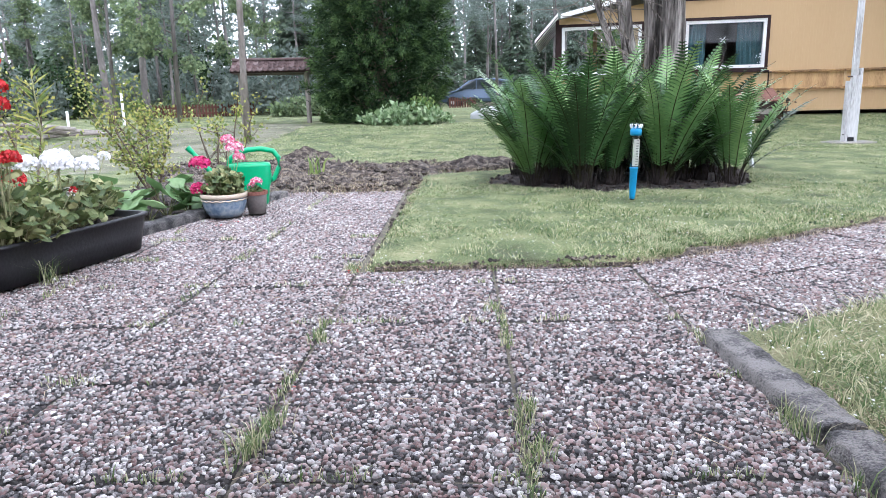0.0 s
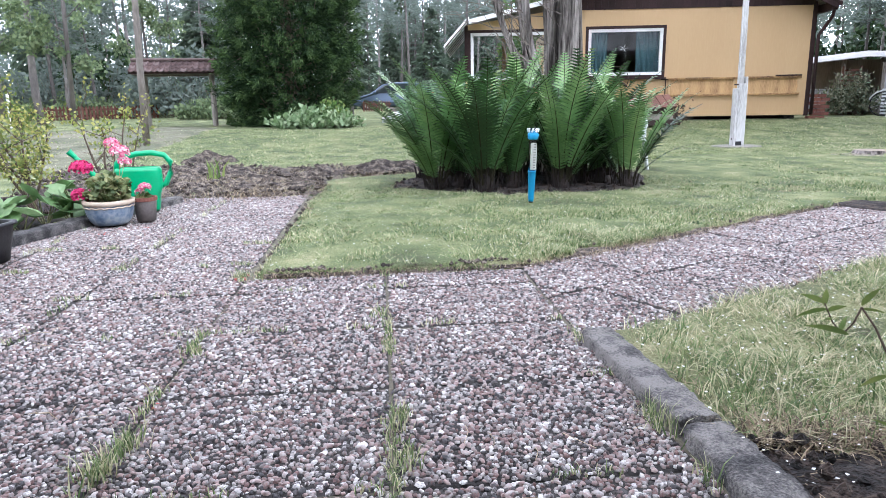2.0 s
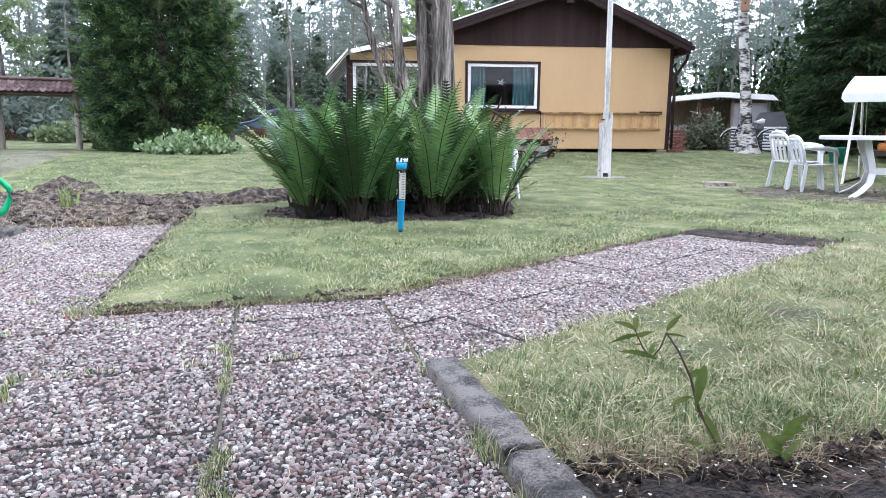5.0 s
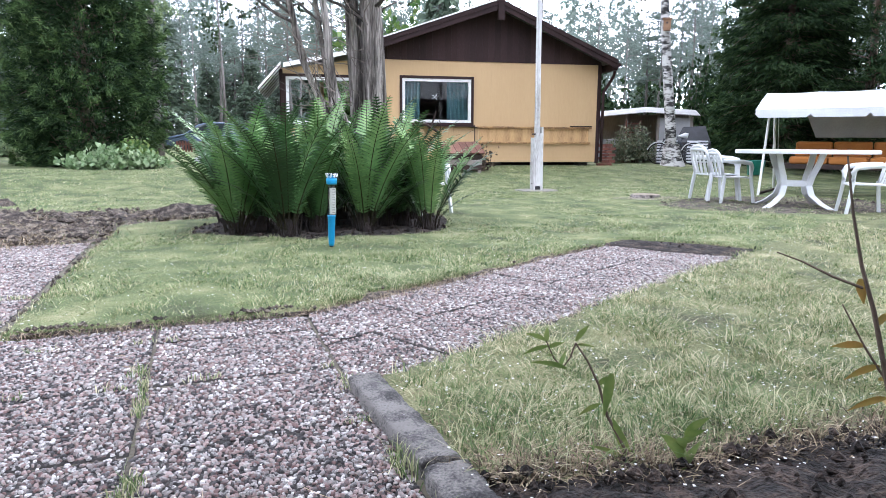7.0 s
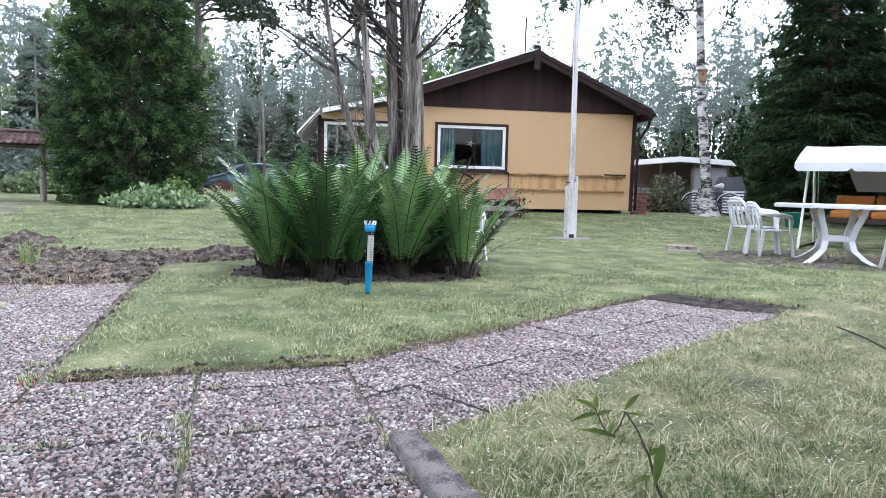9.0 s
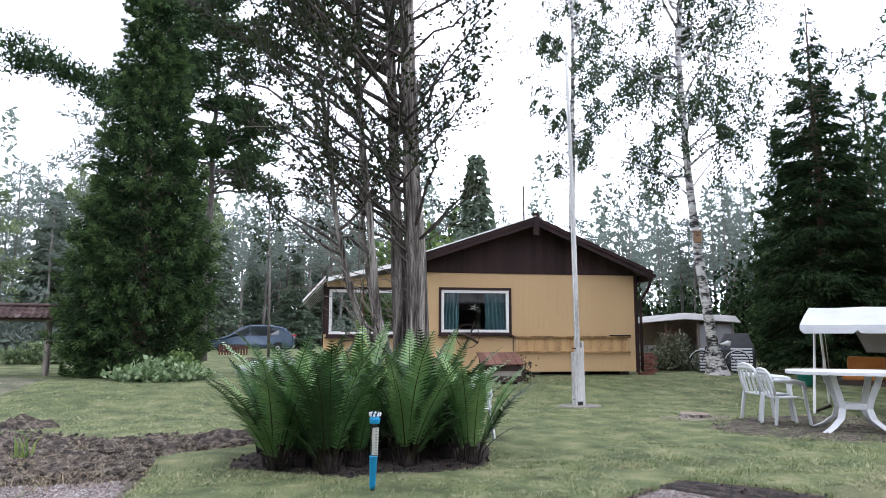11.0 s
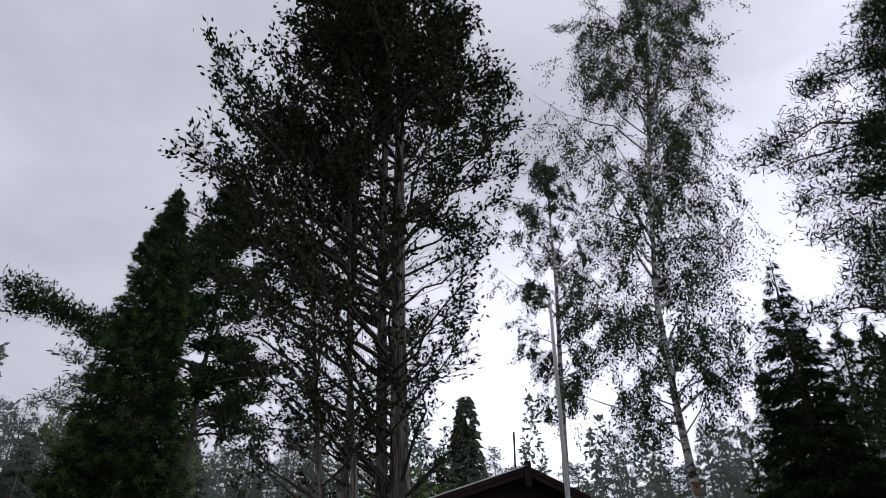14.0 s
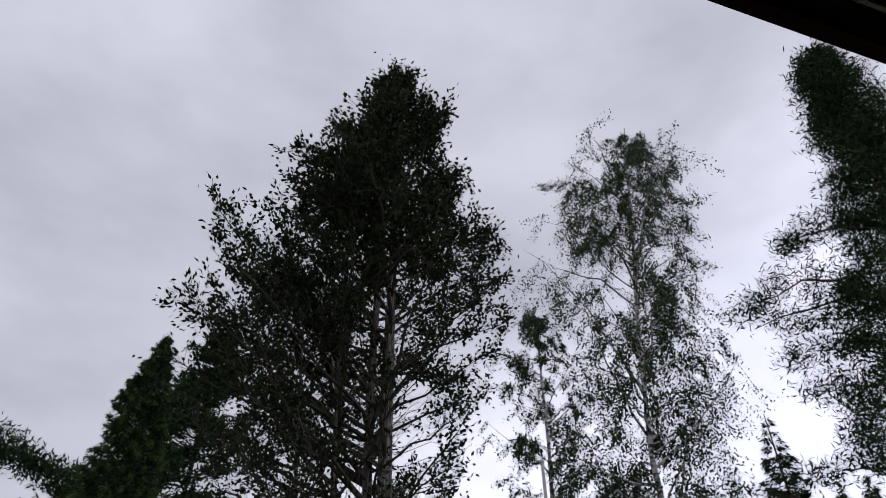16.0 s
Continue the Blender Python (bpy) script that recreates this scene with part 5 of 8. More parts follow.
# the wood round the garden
kinds_pine = [plant_tree("pine", "slim tall pine with a bare grey-brown trunk", pine_tree(60 + i, 15.0 + i, 0.45 + 0.03 * (i % 3), 2.0, 32, 28, (0.30, 0.042), 0.5, 0.6, 4, 3), FOREST_BARK, HAZY_PINE, on_ground(*p) @ Matrix.Diagonal((0.8, 0.8, (0.56, 0.6, 0.62, 0.75)[i], 1)), "pines of the wood")
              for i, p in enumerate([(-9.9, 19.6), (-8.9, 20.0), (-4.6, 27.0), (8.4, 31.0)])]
# These spruces hold distance haze in a paler needle colour.
kinds_spruce = [plant_tree("spruce", "young spruce at the edge of the wood", spruce_tree(70 + i, 8.0 + 3 * i, 1.6 + 0.4 * i, 5000, 0.3, (0.32, 0.085)), FOREST_BARK, mat("hazy_spruce", [(0.2, (0.075, 0.108, 0.075)), (0.5, (0.115, 0.155, 0.105)), (0.85, (0.18, 0.225, 0.15))], 0.8, 0.5, 5, 0, island=0.5, through_light=0.25), on_ground(*p), "spruces of the wood")
                for i, p in enumerate([(9.3, 24.0), (-14.0, 33.0)])]
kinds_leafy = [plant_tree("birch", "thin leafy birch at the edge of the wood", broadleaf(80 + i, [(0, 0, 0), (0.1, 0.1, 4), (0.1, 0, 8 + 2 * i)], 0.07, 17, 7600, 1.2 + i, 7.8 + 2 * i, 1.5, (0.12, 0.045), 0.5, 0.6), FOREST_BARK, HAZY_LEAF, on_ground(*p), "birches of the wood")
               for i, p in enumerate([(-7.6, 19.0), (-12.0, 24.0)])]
rng = np.random.default_rng(90)
EYE = np.array([0.7, 0.0])


def ring(az, d):
    return EYE[0] + d * math.sin(radians(az)), EYE[1] + d * math.cos(radians(az))


def skyline(az):
    """How high the wood may stand against the sky, as height over distance."""
    return 0.29 if az < -20 else 0.33 if az < -5 else 0.36 if az < 24 else 0.33


for k in range(104):
    az, d = -48 + 112 * (k + rng.uniform(0, 1)) / 104, rng.uniform(25, 60)
    x, y = ring(az, d)
    if x > 2 and x < 12 and y < 24 or (-4 < az < 7 and d < 41):
        continue
    q = rng.integers(4)
    hz = min(rng.uniform(0.72, 1.06), skyline(az) * d / (15.0 + q))
    copy_thing(kinds_pine[q], on_ground(x, y, rng.uniform(0, 360)) @ Matrix.Diagonal((*([max(0.6, hz)] * 2), hz, 1)))
for k in range(16):
    x, y = ring(0.5 + 9.5 * (k + rng.uniform(0, 1)) / 16, rng.uniform(42, 58))
    copy_thing(kinds_pine[k % 4] if k % 3 else kinds_spruce[k % 2], on_ground(x, y, rng.uniform(0, 360)) @ Matrix.Diagonal((1.0, 1.0, rng.uniform(0.75, 0.95), 1)))
for k in range(26):
    az, d = 13 + 36 * (k + rng.uniform(0, 1)) / 26, rng.uniform(27, 52)
    x, y = ring(az, d)
    q = rng.integers(4)
    hz = min(rng.uniform(0.6, 1.0), 0.31 * d / (15.0 + q))
    copy_thing(kinds_pine[q], on_ground(x, y, rng.uniform(0, 360)) @ Matrix.Diagonal((*([max(0.6, hz)] * 2), hz, 1)))
for k in range(18):
    az, d = -50 + 115 * (k + rng.uniform(0, 1)) / 18, rng.uniform(32, 52)
    x, y = ring(az, d)
    if 2 < x < 12 and y < 24 or (-6 < az < 8 and d < 41) or 8 < az < 30:
        continue
    copy_thing(kinds_spruce[rng.integers(2)], on_ground(x, y, rng.uniform(0, 360)) @ Matrix.Diagonal((*([rng.uniform(0.8, 1.3)] * 2), rng.uniform(0.6, 1.1), 1)))
for k in range(24):
    az, d = -50 + 115 * (k + rng.uniform(0, 1)) / 24, rng.uniform(23, 44)
    x, y = ring(az, d)
    if 1 < x < 12 and y < 24 or az > -3:
        continue
    copy_thing(kinds_leafy[rng.integers(2)], on_ground(x, y, rng.uniform(0, 360)) @ Matrix.Diagonal((*([rng.uniform(0.9, 1.4)] * 2), rng.uniform(0.7, 1.25), 1)))

# dark spruces close together beyond the swing and at the lawn's far corner
dark_spruce = plant_tree("spruce", "dark dense spruce standing behind the garden swing", plumed_conifer(75, [(0.0, 1.8), (0.8, 2.1), (2.5, 1.8), (4.5, 1.3), (6.5, 0.8), (8.0, 0.4), (9.0, 0.03)], 430, 56, (0.15, 0.0155), 3500), PINE_BARK, [SPRUCE, SPRUCE_TIP], on_ground(*ring(47, 23)), "dark spruces")
for az, d, s in ((52, 21, 0.9), (57, 20, 0.95), (44, 29, 1.05), (50, 28, 1.15), (62, 19, 1.0), (64, 18.5, 1.55), (71, 16, 1.8)):
    copy_thing(dark_spruce, on_ground(*ring(az, d), az * 37.0) @ Matrix.Diagonal((s, s, s, 1)))
for az, d in ((-19, 38), (-15, 41), (-11.5, 37), (-8, 43), (-22, 40)):
    copy_thing(kinds_pine[int(d) % 4], on_ground(*ring(az, d), az * 51.0) @ Matrix.Diagonal((1.1, 1.1, 0.37 * d / (15.0 + int(d) % 4), 1)))

# far wood that closes the view, and the wood behind the viewer
rng = np.random.default_rng(91)
g = Geo()
for k in range(360):
    az = rng.uniform(-80, 100)
    d = rng.uniform(58, 85)
    x, y = ring(az, d)
    h = rng.uniform(7, 19) * (0.85 if az > 26 else 1.0)
    n = 380
    zz = rng.uniform(0, 1, n) ** 1.1
    r = 2.3 * (1.05 - zz)
    a = rng.uniform(0, 2 * np.pi, n)
    pos = np.column_stack([x + r * np.cos(a), y + r * np.sin(a), 0.3 + h * zz])
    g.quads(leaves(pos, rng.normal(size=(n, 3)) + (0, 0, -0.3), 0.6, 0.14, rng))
tagged(part("far_wood", g, HAZY_PINE), "distant conifer wood closing the view, paled as by haze", "wood", kind="stuff")
rng = np.random.default_rng(92)
g = Geo()
for k in range(150):
    az = rng.uniform(100, 280)
    d = rng.uniform(20, 45)
    x, y = ring(az, d)
    h = rng.uniform(8, 16)
    n = 50
    zz = rng.uniform(0, 1, n)
    r = 2.6 * (1.05 - zz)
    a = rng.uniform(0, 2 * np.pi, n)
    g.quads(leaves(np.column_stack([x + r * np.cos(a), y + r * np.sin(a), 0.2 + h * zz]), rng.normal(size=(n, 3)) + (0, 0, -0.3), 1.6, 0.5, rng))
tagged(part("back_wood", g, PINE), "dark wood on the far side of the house", "wood", kind="stuff")

# ---------------------------------------------------------------- things in the garden
def fern_frond(seed, length=1.15, pairs=33):
    """One frond: a bowed midrib with narrow toothed leaflets that taper to both ends."""
    rng = np.random.default_rng(seed)
    g = Geo()
    s = np.linspace(0, 1, 20)
    bow = rng.uniform(0.18, 0.34)
    x = length * (bow * s ** 2.2 + 0.08 * s)
    z = length * (s * 0.97 - bow * 0.35 * s ** 3)
    line = np.column_stack([x, np.zeros(20), z])
    g.tube(line, np.linspace(0.007, 0.0015, 20), 5, 1, cap=False)
    quads = []
    for i in range(pairs):
        u = 0.17 + 0.825 * i / pairs
        p = np.array([np.interp(u, s, line[:, k]) for k in range(3)])
        tg = np.array([np.interp(min(1, u + 0.03), s, line[:, k]) for k in range(3)]) - p
        tg /= np.linalg.norm(tg)
        ln = 0.118 * length * math.sin(math.pi * min(1.0, (u - 0.13) * 1.13) ** 0.68) ** 0.8 + 0.008
        for sd in (1, -1):
            out = np.array([0.22 * rng.uniform(-1, 1) - 0.12, sd, 0.0]) + tg * 0.62
            out /= np.linalg.norm(out)
            wd = 0.0118 * length / 1.15 * (0.5 + 0.5 * ln / 0.13)
            nx = np.cross(out, np.cross(tg, out))
            nx /= np.linalg.norm(nx)
            n = 3
            dr = np.array([0.1, 0, -1.0]) * 0.18 * ln
            for j in range(n):
                a, b = j / n, (j + 1) / n
                wa, wb = wd * (1 - 0.75 * a ** 2), wd * (1 - 0.97 * b ** 2)
                pa, pb = p + out * ln * a + dr * a * a, p + out * ln * b + dr * b * b
                quads.append([pa - nx * wa, pa + nx * wa, pb + nx * wb, pb - nx * wb])
    g.quads(np.array(quads), 0)
    return g.mesh("frond", [FERN, SHADED_STALK])


# Shade under the fronds is put into both near-black colours below.
SHADED_STALK = mat("shaded_stalk", [(0.3, (0.012, 0.010, 0.005)), (0.7, (0.032, 0.029, 0.012))], 0.8, 4, 30, 0, spec=0.2)
SHADED_ROOT = mat("shaded_root", [(0.3, (0.006, 0.004, 0.003)), (0.6, (0.018, 0.011, 0.008)), (0.8, (0.05, 0.032, 0.021))], 0.95, 9, 60, 0.8, stretch=(1, 1, 0.3), depth=0.02)
fronds = [fern_frond(300 + i) for i in range(7)]
rng = np.random.default_rng(33)


def fern_plant(x, y, size, count, lean=0.0, lean_to=0.0):
    ob = thing("fern", "large green ostrich fern with upright feathery fronds", "fern", on_ground(x, y), "ferns in the clump")
    g = Geo()
    g.lathe([(0.08, -0.05), (0.085, 0.03), (0.06, 0.09), (0.03, 0.14), (0.02, 0.15)], 10)
    for _ in range(26):
        a, r = rng.uniform(0, 2 * np.pi), rng.uniform(0.05, 0.13)
        b = np.array([math.cos(a) * r, math.sin(a) * r, 0.02])
        g.tube([b, b * (1.25, 1.25, 0) + (0, 0, rng.uniform(0.05, 0.2))], [0.008, 0.003], 4, cap=False)
    part("rootstock", g, SHADED_ROOT, ob, "shaggy rootstock with the shade under the fronds in its colour")
    low = 2 if size > 0.8 else 0
    for k in range(count + low):
        a = 360 * k / count + rng.uniform(-14, 14)
        tilt = rng.uniform(-6, 13) + (11 if k % 3 == 0 else 0) + (5 if k % 5 == 0 else 0)
        if k >= count:
            a, tilt = rng.uniform(0, 360), rng.uniform(22, 33)
        tilt += lean * math.cos(radians(a - lean_to))
        f_ = part("frond", fronds[rng.integers(7)], None, ob)
        sc = size * rng.uniform(0.84, 1.12) * (0.66 if k >= count else 1.0)
        f_.matrix_basis = pose(0, 0, 0.02, 0, 0, a) @ pose(0.05, 0, 0, 0, tilt, rng.uniform(-25, 25)) @ Matrix.Diagonal((sc, sc, sc, 1))
    return ob


for x, y, size, n in ((1.04, 5.92, 1.02, 17), (1.44, 5.66, 1.04, 18), (2.14, 5.78, 1.08, 18), (2.42, 6.05, 1.08, 15), (1.25, 6.35, 1.12, 13), (1.80, 6.2, 1.14, 14), (2.55, 6.5, 1.05, 13),
                      (2.72, 5.72, 0.90, 15), (1.02, 6.7, 0.92, 11), (1.75, 6.9, 0.98, 10), (2.85, 6.6, 0.80, 11)):
    fern_plant(x, y, size, n)
# Smaller plants added inside the clump to block light at its base.
for x, y in ((1.72, 5.85), (1.25, 5.98), (2.3, 6.4), (1.55, 6.55), (2.1, 6.75), (2.58, 6.02)):
    fern_plant(x, y, 0.72, 9)


def kept(x, y):
    """True where turf grows: off the paving, the beds and the bare soil."""
    bare = np.zeros(np.shape(x), dtype=bool)
    for poly in TURF_EDGES:
        bare |= inside(poly, x, y)
    return ~(bare | paved(x, y) | inside(DUG, x, y) | inside(BED_RIGHT, x, y) | inside(BED_LEFT, x, y) | inside(FERN_BED, x, y))


# ---- rain gauge
BLUE = mat("blue_plastic", [(0.3, (0.012, 0.20, 0.42)), (0.7, (0.025, 0.30, 0.52))], 0.4, 5, 40, 0.05)
CLEAR = glass_mat("clear_plastic", (0.92, 0.95, 0.95), 0.12)
PALE_LABEL = mat("pale_label", [(0.3, (0.30, 0.31, 0.27)), (0.7, (0.42, 0.42, 0.37))], 0.6, 9, 60, 0)
BLACK = mat("black_plastic", [(0.3, (0.010, 0.010, 0.011)), (0.7, (0.022, 0.022, 0.024))], 0.45, 5, 60, 0.15)
DARK_MARK = mat("dark_print", [(0.3, (0.03, 0.03, 0.03)), (0.7, (0.06, 0.06, 0.06))], 0.6, 9, 60, 0)
gauge = thing("rain_gauge", "blue plastic rain gauge with a clear tube in the lawn", "rain gauge", pose(1.66, 4.84, 0.0, 0, 1.5, 20))
part("spike", Geo().lathe([(0.010, -0.08), (0.014, 0.02), (0.018, 0.03)], 12), BLACK, gauge, "black spike in the turf")
part("holder", Geo().lathe([(0.017, 0.028), (0.022, 0.05), (0.029, 0.25), (0.031, 0.253), (0.031, 0.262), (0.024, 0.262), (0.020, 0.06)], 20), BLUE, gauge, "blue tapered holder", smooth=True)
tube = part("tube", Geo().lathe([(0.020, 0.07), (0.027, 0.25), (0.030, 0.49), (0.032, 0.54), (0.040, 0.575), (0.037, 0.575), (0.028, 0.53), (0.025, 0.25)], 20), CLEAR, gauge, "clear measuring tube", smooth=True)
tube.visible_shadow = False
part("collar", Geo().lathe([(0.031, 0.49), (0.039, 0.495), (0.041, 0.53), (0.034, 0.542), (0.033, 0.51)], 20), BLUE, gauge, "blue collar", smooth=True)
g = Geo()
a = np.linspace(-2.6, -0.2, 9)
g.add([(0.0315 * math.cos(t_), 0.0315 * math.sin(t_), z) for t_ in a for z in (0.27, 0.465)], [(2 * i, 2 * i + 2, 2 * i + 3, 2 * i + 1) for i in range(8)])
label_ob = part("scale", g, PALE_LABEL, gauge, "pale scale with dark marks")
g = Geo()
for k in range(10):
    z = 0.28 + 0.019 * k
    g.add([(0.0325 * math.cos(t_), 0.0325 * math.sin(t_), zz) for t_ in (-1.9, -1.35) for zz in (z, z + 0.008)], [(0, 2, 3, 1)])
part("scale_marks", g, DARK_MARK, label_ob)
g = Geo()
for k in range(8):
    t_ = 2 * math.pi * k / 8
    g.tube([(0.036 * math.cos(t_), 0.036 * math.sin(t_), 0.545), (0.041 * math.cos(t_ + 0.2), 0.041 * math.sin(t_ + 0.2), 0.572)], [0.008, 0.007], 4)
part("crown_rim", g, PLASTIC_WHITE, gauge, "white notched rim")

# ---- flagpole
pole = thing("flagpole", "tall white wooden flagpole in a boxed foot", "flagpole", on_ground(6.08, 10.0) @ pose(0, 0, 0, 0, -0.6, 0) @ Matrix.Diagonal((0.95, 0.95, 0.955, 1)))
g = Geo()
g.tube([(0, 0, 0.12), (0, 0, 1.3), (0.0, 0, 3.4), (-0.02, 0, 5.0), (-0.03, 0, 6.33)], [0.050, 0.050, 0.044, 0.037, 0.030], 14)
POLE_PAINT = mat("weathered_white_paint", [(0.34, (0.30, 0.28, 0.26)), (0.5, (0.54, 0.53, 0.52)), (0.68, (0.66, 0.65, 0.64))], 0.7, 3, 40, 0.3, stretch=(2, 2, 0.3))
part("mast", g, POLE_PAINT, pole, "white painted mast", smooth=True)
part("knob", Geo().lathe([(0.0, 6.32), (0.04, 6.33), (0.05, 6.36), (0.03, 6.40), (0.0, 6.41)], 12, close=False), WHITE, pole, m=pose(-0.03, 0, 0), smooth=True)
for sx in (-1, 1):
    g = Geo()
    g.box((sx * 0.075 - 0.022, -0.06, -0.05), (sx * 0.075 + 0.022, 0.06, 1.10 if sx > 0 else 0.92))
    part("side_board", g, POLE_PAINT, pole, bevel=0.008)
g = Geo()
g.box((-0.052, -0.066, 0.08), (0.052, -0.058, 1.0))
part("front_board", g, POLE_PAINT, pole)
for z in (0.12, 0.98):
    g = Geo()
    g.tube([(-0.11, -0.02, z), (0.11, -0.02, z)], 0.012, 8)
    part("bolt", g, IRON, pole)
part("foot_shoe", Geo().box((-0.05, -0.05, -0.04), (0.05, 0.05, 0.10)), BLACK, pole, "dark iron foot")
g = Geo()
g.tube([(-0.06, -0.06, 1.15), (-0.065, -0.05, 3.5), (-0.06, -0.03, 6.25)], 0.004, 4)
part("halyard", g, WHITE, pole)
g = Geo()
g.lathe([(0.42, -0.05), (0.40, 0.012), (0.30, 0.022), (0.0, 0.024)], 26, close=False)
tagged(part("gravel_ring", g, mat("gravel", [(0.3, (0.12, 0.10, 0.085)), (0.5, (0.25, 0.23, 0.2)), (0.75, (0.42, 0.40, 0.37))], 0.95, 30, 140, 0.9), m=on_ground(6.08, 10.0) @ Matrix.Diagonal((0.95, 0.8, 0.6, 1))), "thin ring of bare gravel round the pole", "gravel", kind="structure")

# ---- plastic chairs, table
def chair_parts(ob):
    seat = Geo()
    n = 10
    v = []
    for iy in range(n + 1):
        for ix in range(n + 1):
            x, y = -0.23 + 0.46 * ix / n, -0.22 + 0.44 * iy / n
            v.append((x * (1 - 0.12 * iy / n), y, 0.42 - 0.018 * math.cos(x * 6) * math.sin(math.pi * iy / n) - 0.012 * iy / n - 0.02 * max(0, (-y - 0.17) / 0.05)))
    k = (n + 1) ** 2
    v += [(x, y, z - 0.02) for x, y, z in v]
    f = [(r * (n + 1) + c, r * (n + 1) + c + 1, (r + 1) * (n + 1) + c + 1, (r + 1) * (n + 1) + c) for r in range(n) for c in range(n)]
    edge = list(range(n + 1)) + [r * (n + 1) + n for r in range(1, n + 1)] + [n * (n + 1) + c for c in range(n - 1, -1, -1)] + [r * (n + 1) for r in range(n - 1, 0, -1)]
    f += [tuple(i + k for i in q[::-1]) for q in f]
    f += [(edge[i], edge[i] + k, edge[(i + 1) % len(edge)] + k, edge[(i + 1) % len(edge)]) for i in range(len(edge))]
    seat.add(v, f)
    part("seat", seat, PLASTIC_WHITE, ob, smooth=True)
    for sx in (-1, 1):
        for sy in (-1, 1):
            g = Geo()
            top, foot = (sx * 0.24, sy * 0.20, 0.43 if sy > 0 else 0.62), (sx * 0.275, sy * 0.26 - 0.01, 0.0)
            mid = ((top[0] + foot[0]) / 2, (top[1] + foot[1]) / 2 - sy * 0.01, 0.3)
            ln = []
            for p, w_ in ((foot, 0.018), (mid, 0.026), (top, 0.030)):
                ln += [(p[0] - w_, p[1] - 0.022, p[2]), (p[0] + w_ * 0.5, p[1] - 0.022, p[2]), (p[0] + w_ * 0.5, p[1] + 0.022, p[2]), (p[0] - w_, p[1] + 0.022, p[2])]
            g.add(ln, [(0, 3, 2, 1), (8, 9, 10, 11)] + [(i * 4 + j, i * 4 + (j + 1) % 4, i * 4 + 4 + (j + 1) % 4, i * 4 + 4 + j) for i in range(2) for j in range(4)])
            part("leg", g, PLASTIC_WHITE, ob, bevel=0.006)
        g = Geo()
        arm = [(sx * 0.245, 0.235, 0.66), (sx * 0.275, 0.12, 0.655), (sx * 0.285, -0.08, 0.64), (sx * 0.275, -0.19, 0.62), (sx * 0.255, -0.225, 0.56), (sx * 0.25, -0.215, 0.44)]
        g.tube(arm, [0.030, 0.034, 0.035, 0.033, 0.030, 0.028], 8)
        part("armrest", g, PLASTIC_WHITE, ob, smooth=True)
    g = Geo()
    g.tube([(-0.21, 0.205, 0.41), (-0.235, 0.25, 0.60), (-0.215, 0.29, 0.75), (-0.13, 0.31, 0.81), (0, 0.315, 0.825), (0.13, 0.31, 0.81), (0.215, 0.29, 0.75), (0.235, 0.25, 0.60), (0.21, 0.205, 0.41)], 0.024, 8)
    g.tube([(-0.20, 0.30, 0.765), (0, 0.312, 0.775), (0.20, 0.30, 0.765)], 0.03, 8)
    part("backrest", g, PLASTIC_WHITE, ob, smooth=True)
    for x in (-0.11, 0.0, 0.11):
        g = Geo()
        g.add([(x - 0.027, 0.205, 0.41), (x + 0.027, 0.205, 0.41), (x * 1.1 + 0.027, 0.255, 0.60), (x * 1.1 - 0.027, 0.255, 0.60), (x * 1.05 + 0.027, 0.305, 0.77), (x * 1.05 - 0.027, 0.305, 0.77)] +
              [(x - 0.027, 0.217, 0.41), (x + 0.027, 0.217, 0.41), (x * 1.1 + 0.027, 0.267, 0.60), (x * 1.1 - 0.027, 0.267, 0.60), (x * 1.05 + 0.027, 0.317, 0.77), (x * 1.05 - 0.027, 0.317, 0.77)],
              [(0, 1, 2, 3), (3, 2, 4, 5), (9, 8, 7, 6), (11, 10, 8, 9), (1, 7, 8, 2), (2, 8, 10, 4), (6, 0, 3, 9), (9, 3, 5, 11)])
        part("slat", g, PLASTIC_WHITE, ob)


first = thing("plastic_chair", "white moulded plastic garden armchair on the lawn", "chair", on_ground(7.64, 7.56, 78) @ Matrix.Diagonal((0.93, 0.93, 0.93, 1)), "garden chairs")
chair_parts(first)
copy_thing(first, on_ground(7.64, 7.27, 72) @ Matrix.Diagonal((0.93, 0.93, 0.93, 1)))
copy_thing(first, on_ground(7.98, 5.50, -128) @ Matrix.Diagonal((0.93, 0.93, 0.93, 1)))
behind = copy_thing(first, on_ground(3.10, 7.05, 25) @ Matrix.Diagonal((0.93, 0.93, 0.93, 1)))
tagged(behind, "white plastic garden chair half hidden behind the ferns")

table = thing("garden_table", "white plastic oval garden table on curved legs", "table", on_ground(7.97, 6.36, -36))
g = Geo()
a = np.linspace(0, 2 * math.pi, 48, endpoint=False)
oval = [(0.82 * abs(math.cos(t_)) ** 0.75 * np.sign(math.cos(t_)), 0.43 * abs(math.sin(t_)) ** 0.75 * np.sign(math.sin(t_))) for t_ in a]
v = [(x, y, 0.72) for x, y in oval] + [(x * 0.985, y * 0.97, 0.727) for x, y in oval] + [(x, y, 0.68) for x, y in oval] + [(x * 0.97, y * 0.95, 0.68) for x, y in oval] + [(x * 0.97, y * 0.95, 0.70) for x, y in oval]
g.add(v, [tuple(range(48, 96)), tuple(range(192, 240))[::-1]] + [(p * 48 + i, p * 48 + (i + 1) % 48, q * 48 + (i + 1) % 48, q * 48 + i) for p, q in ((0, 1), (2, 0), (3, 2), (4, 3)) for i in range(48)])
part("tabletop", g, PLASTIC_WHITE, table, bevel=0.004)
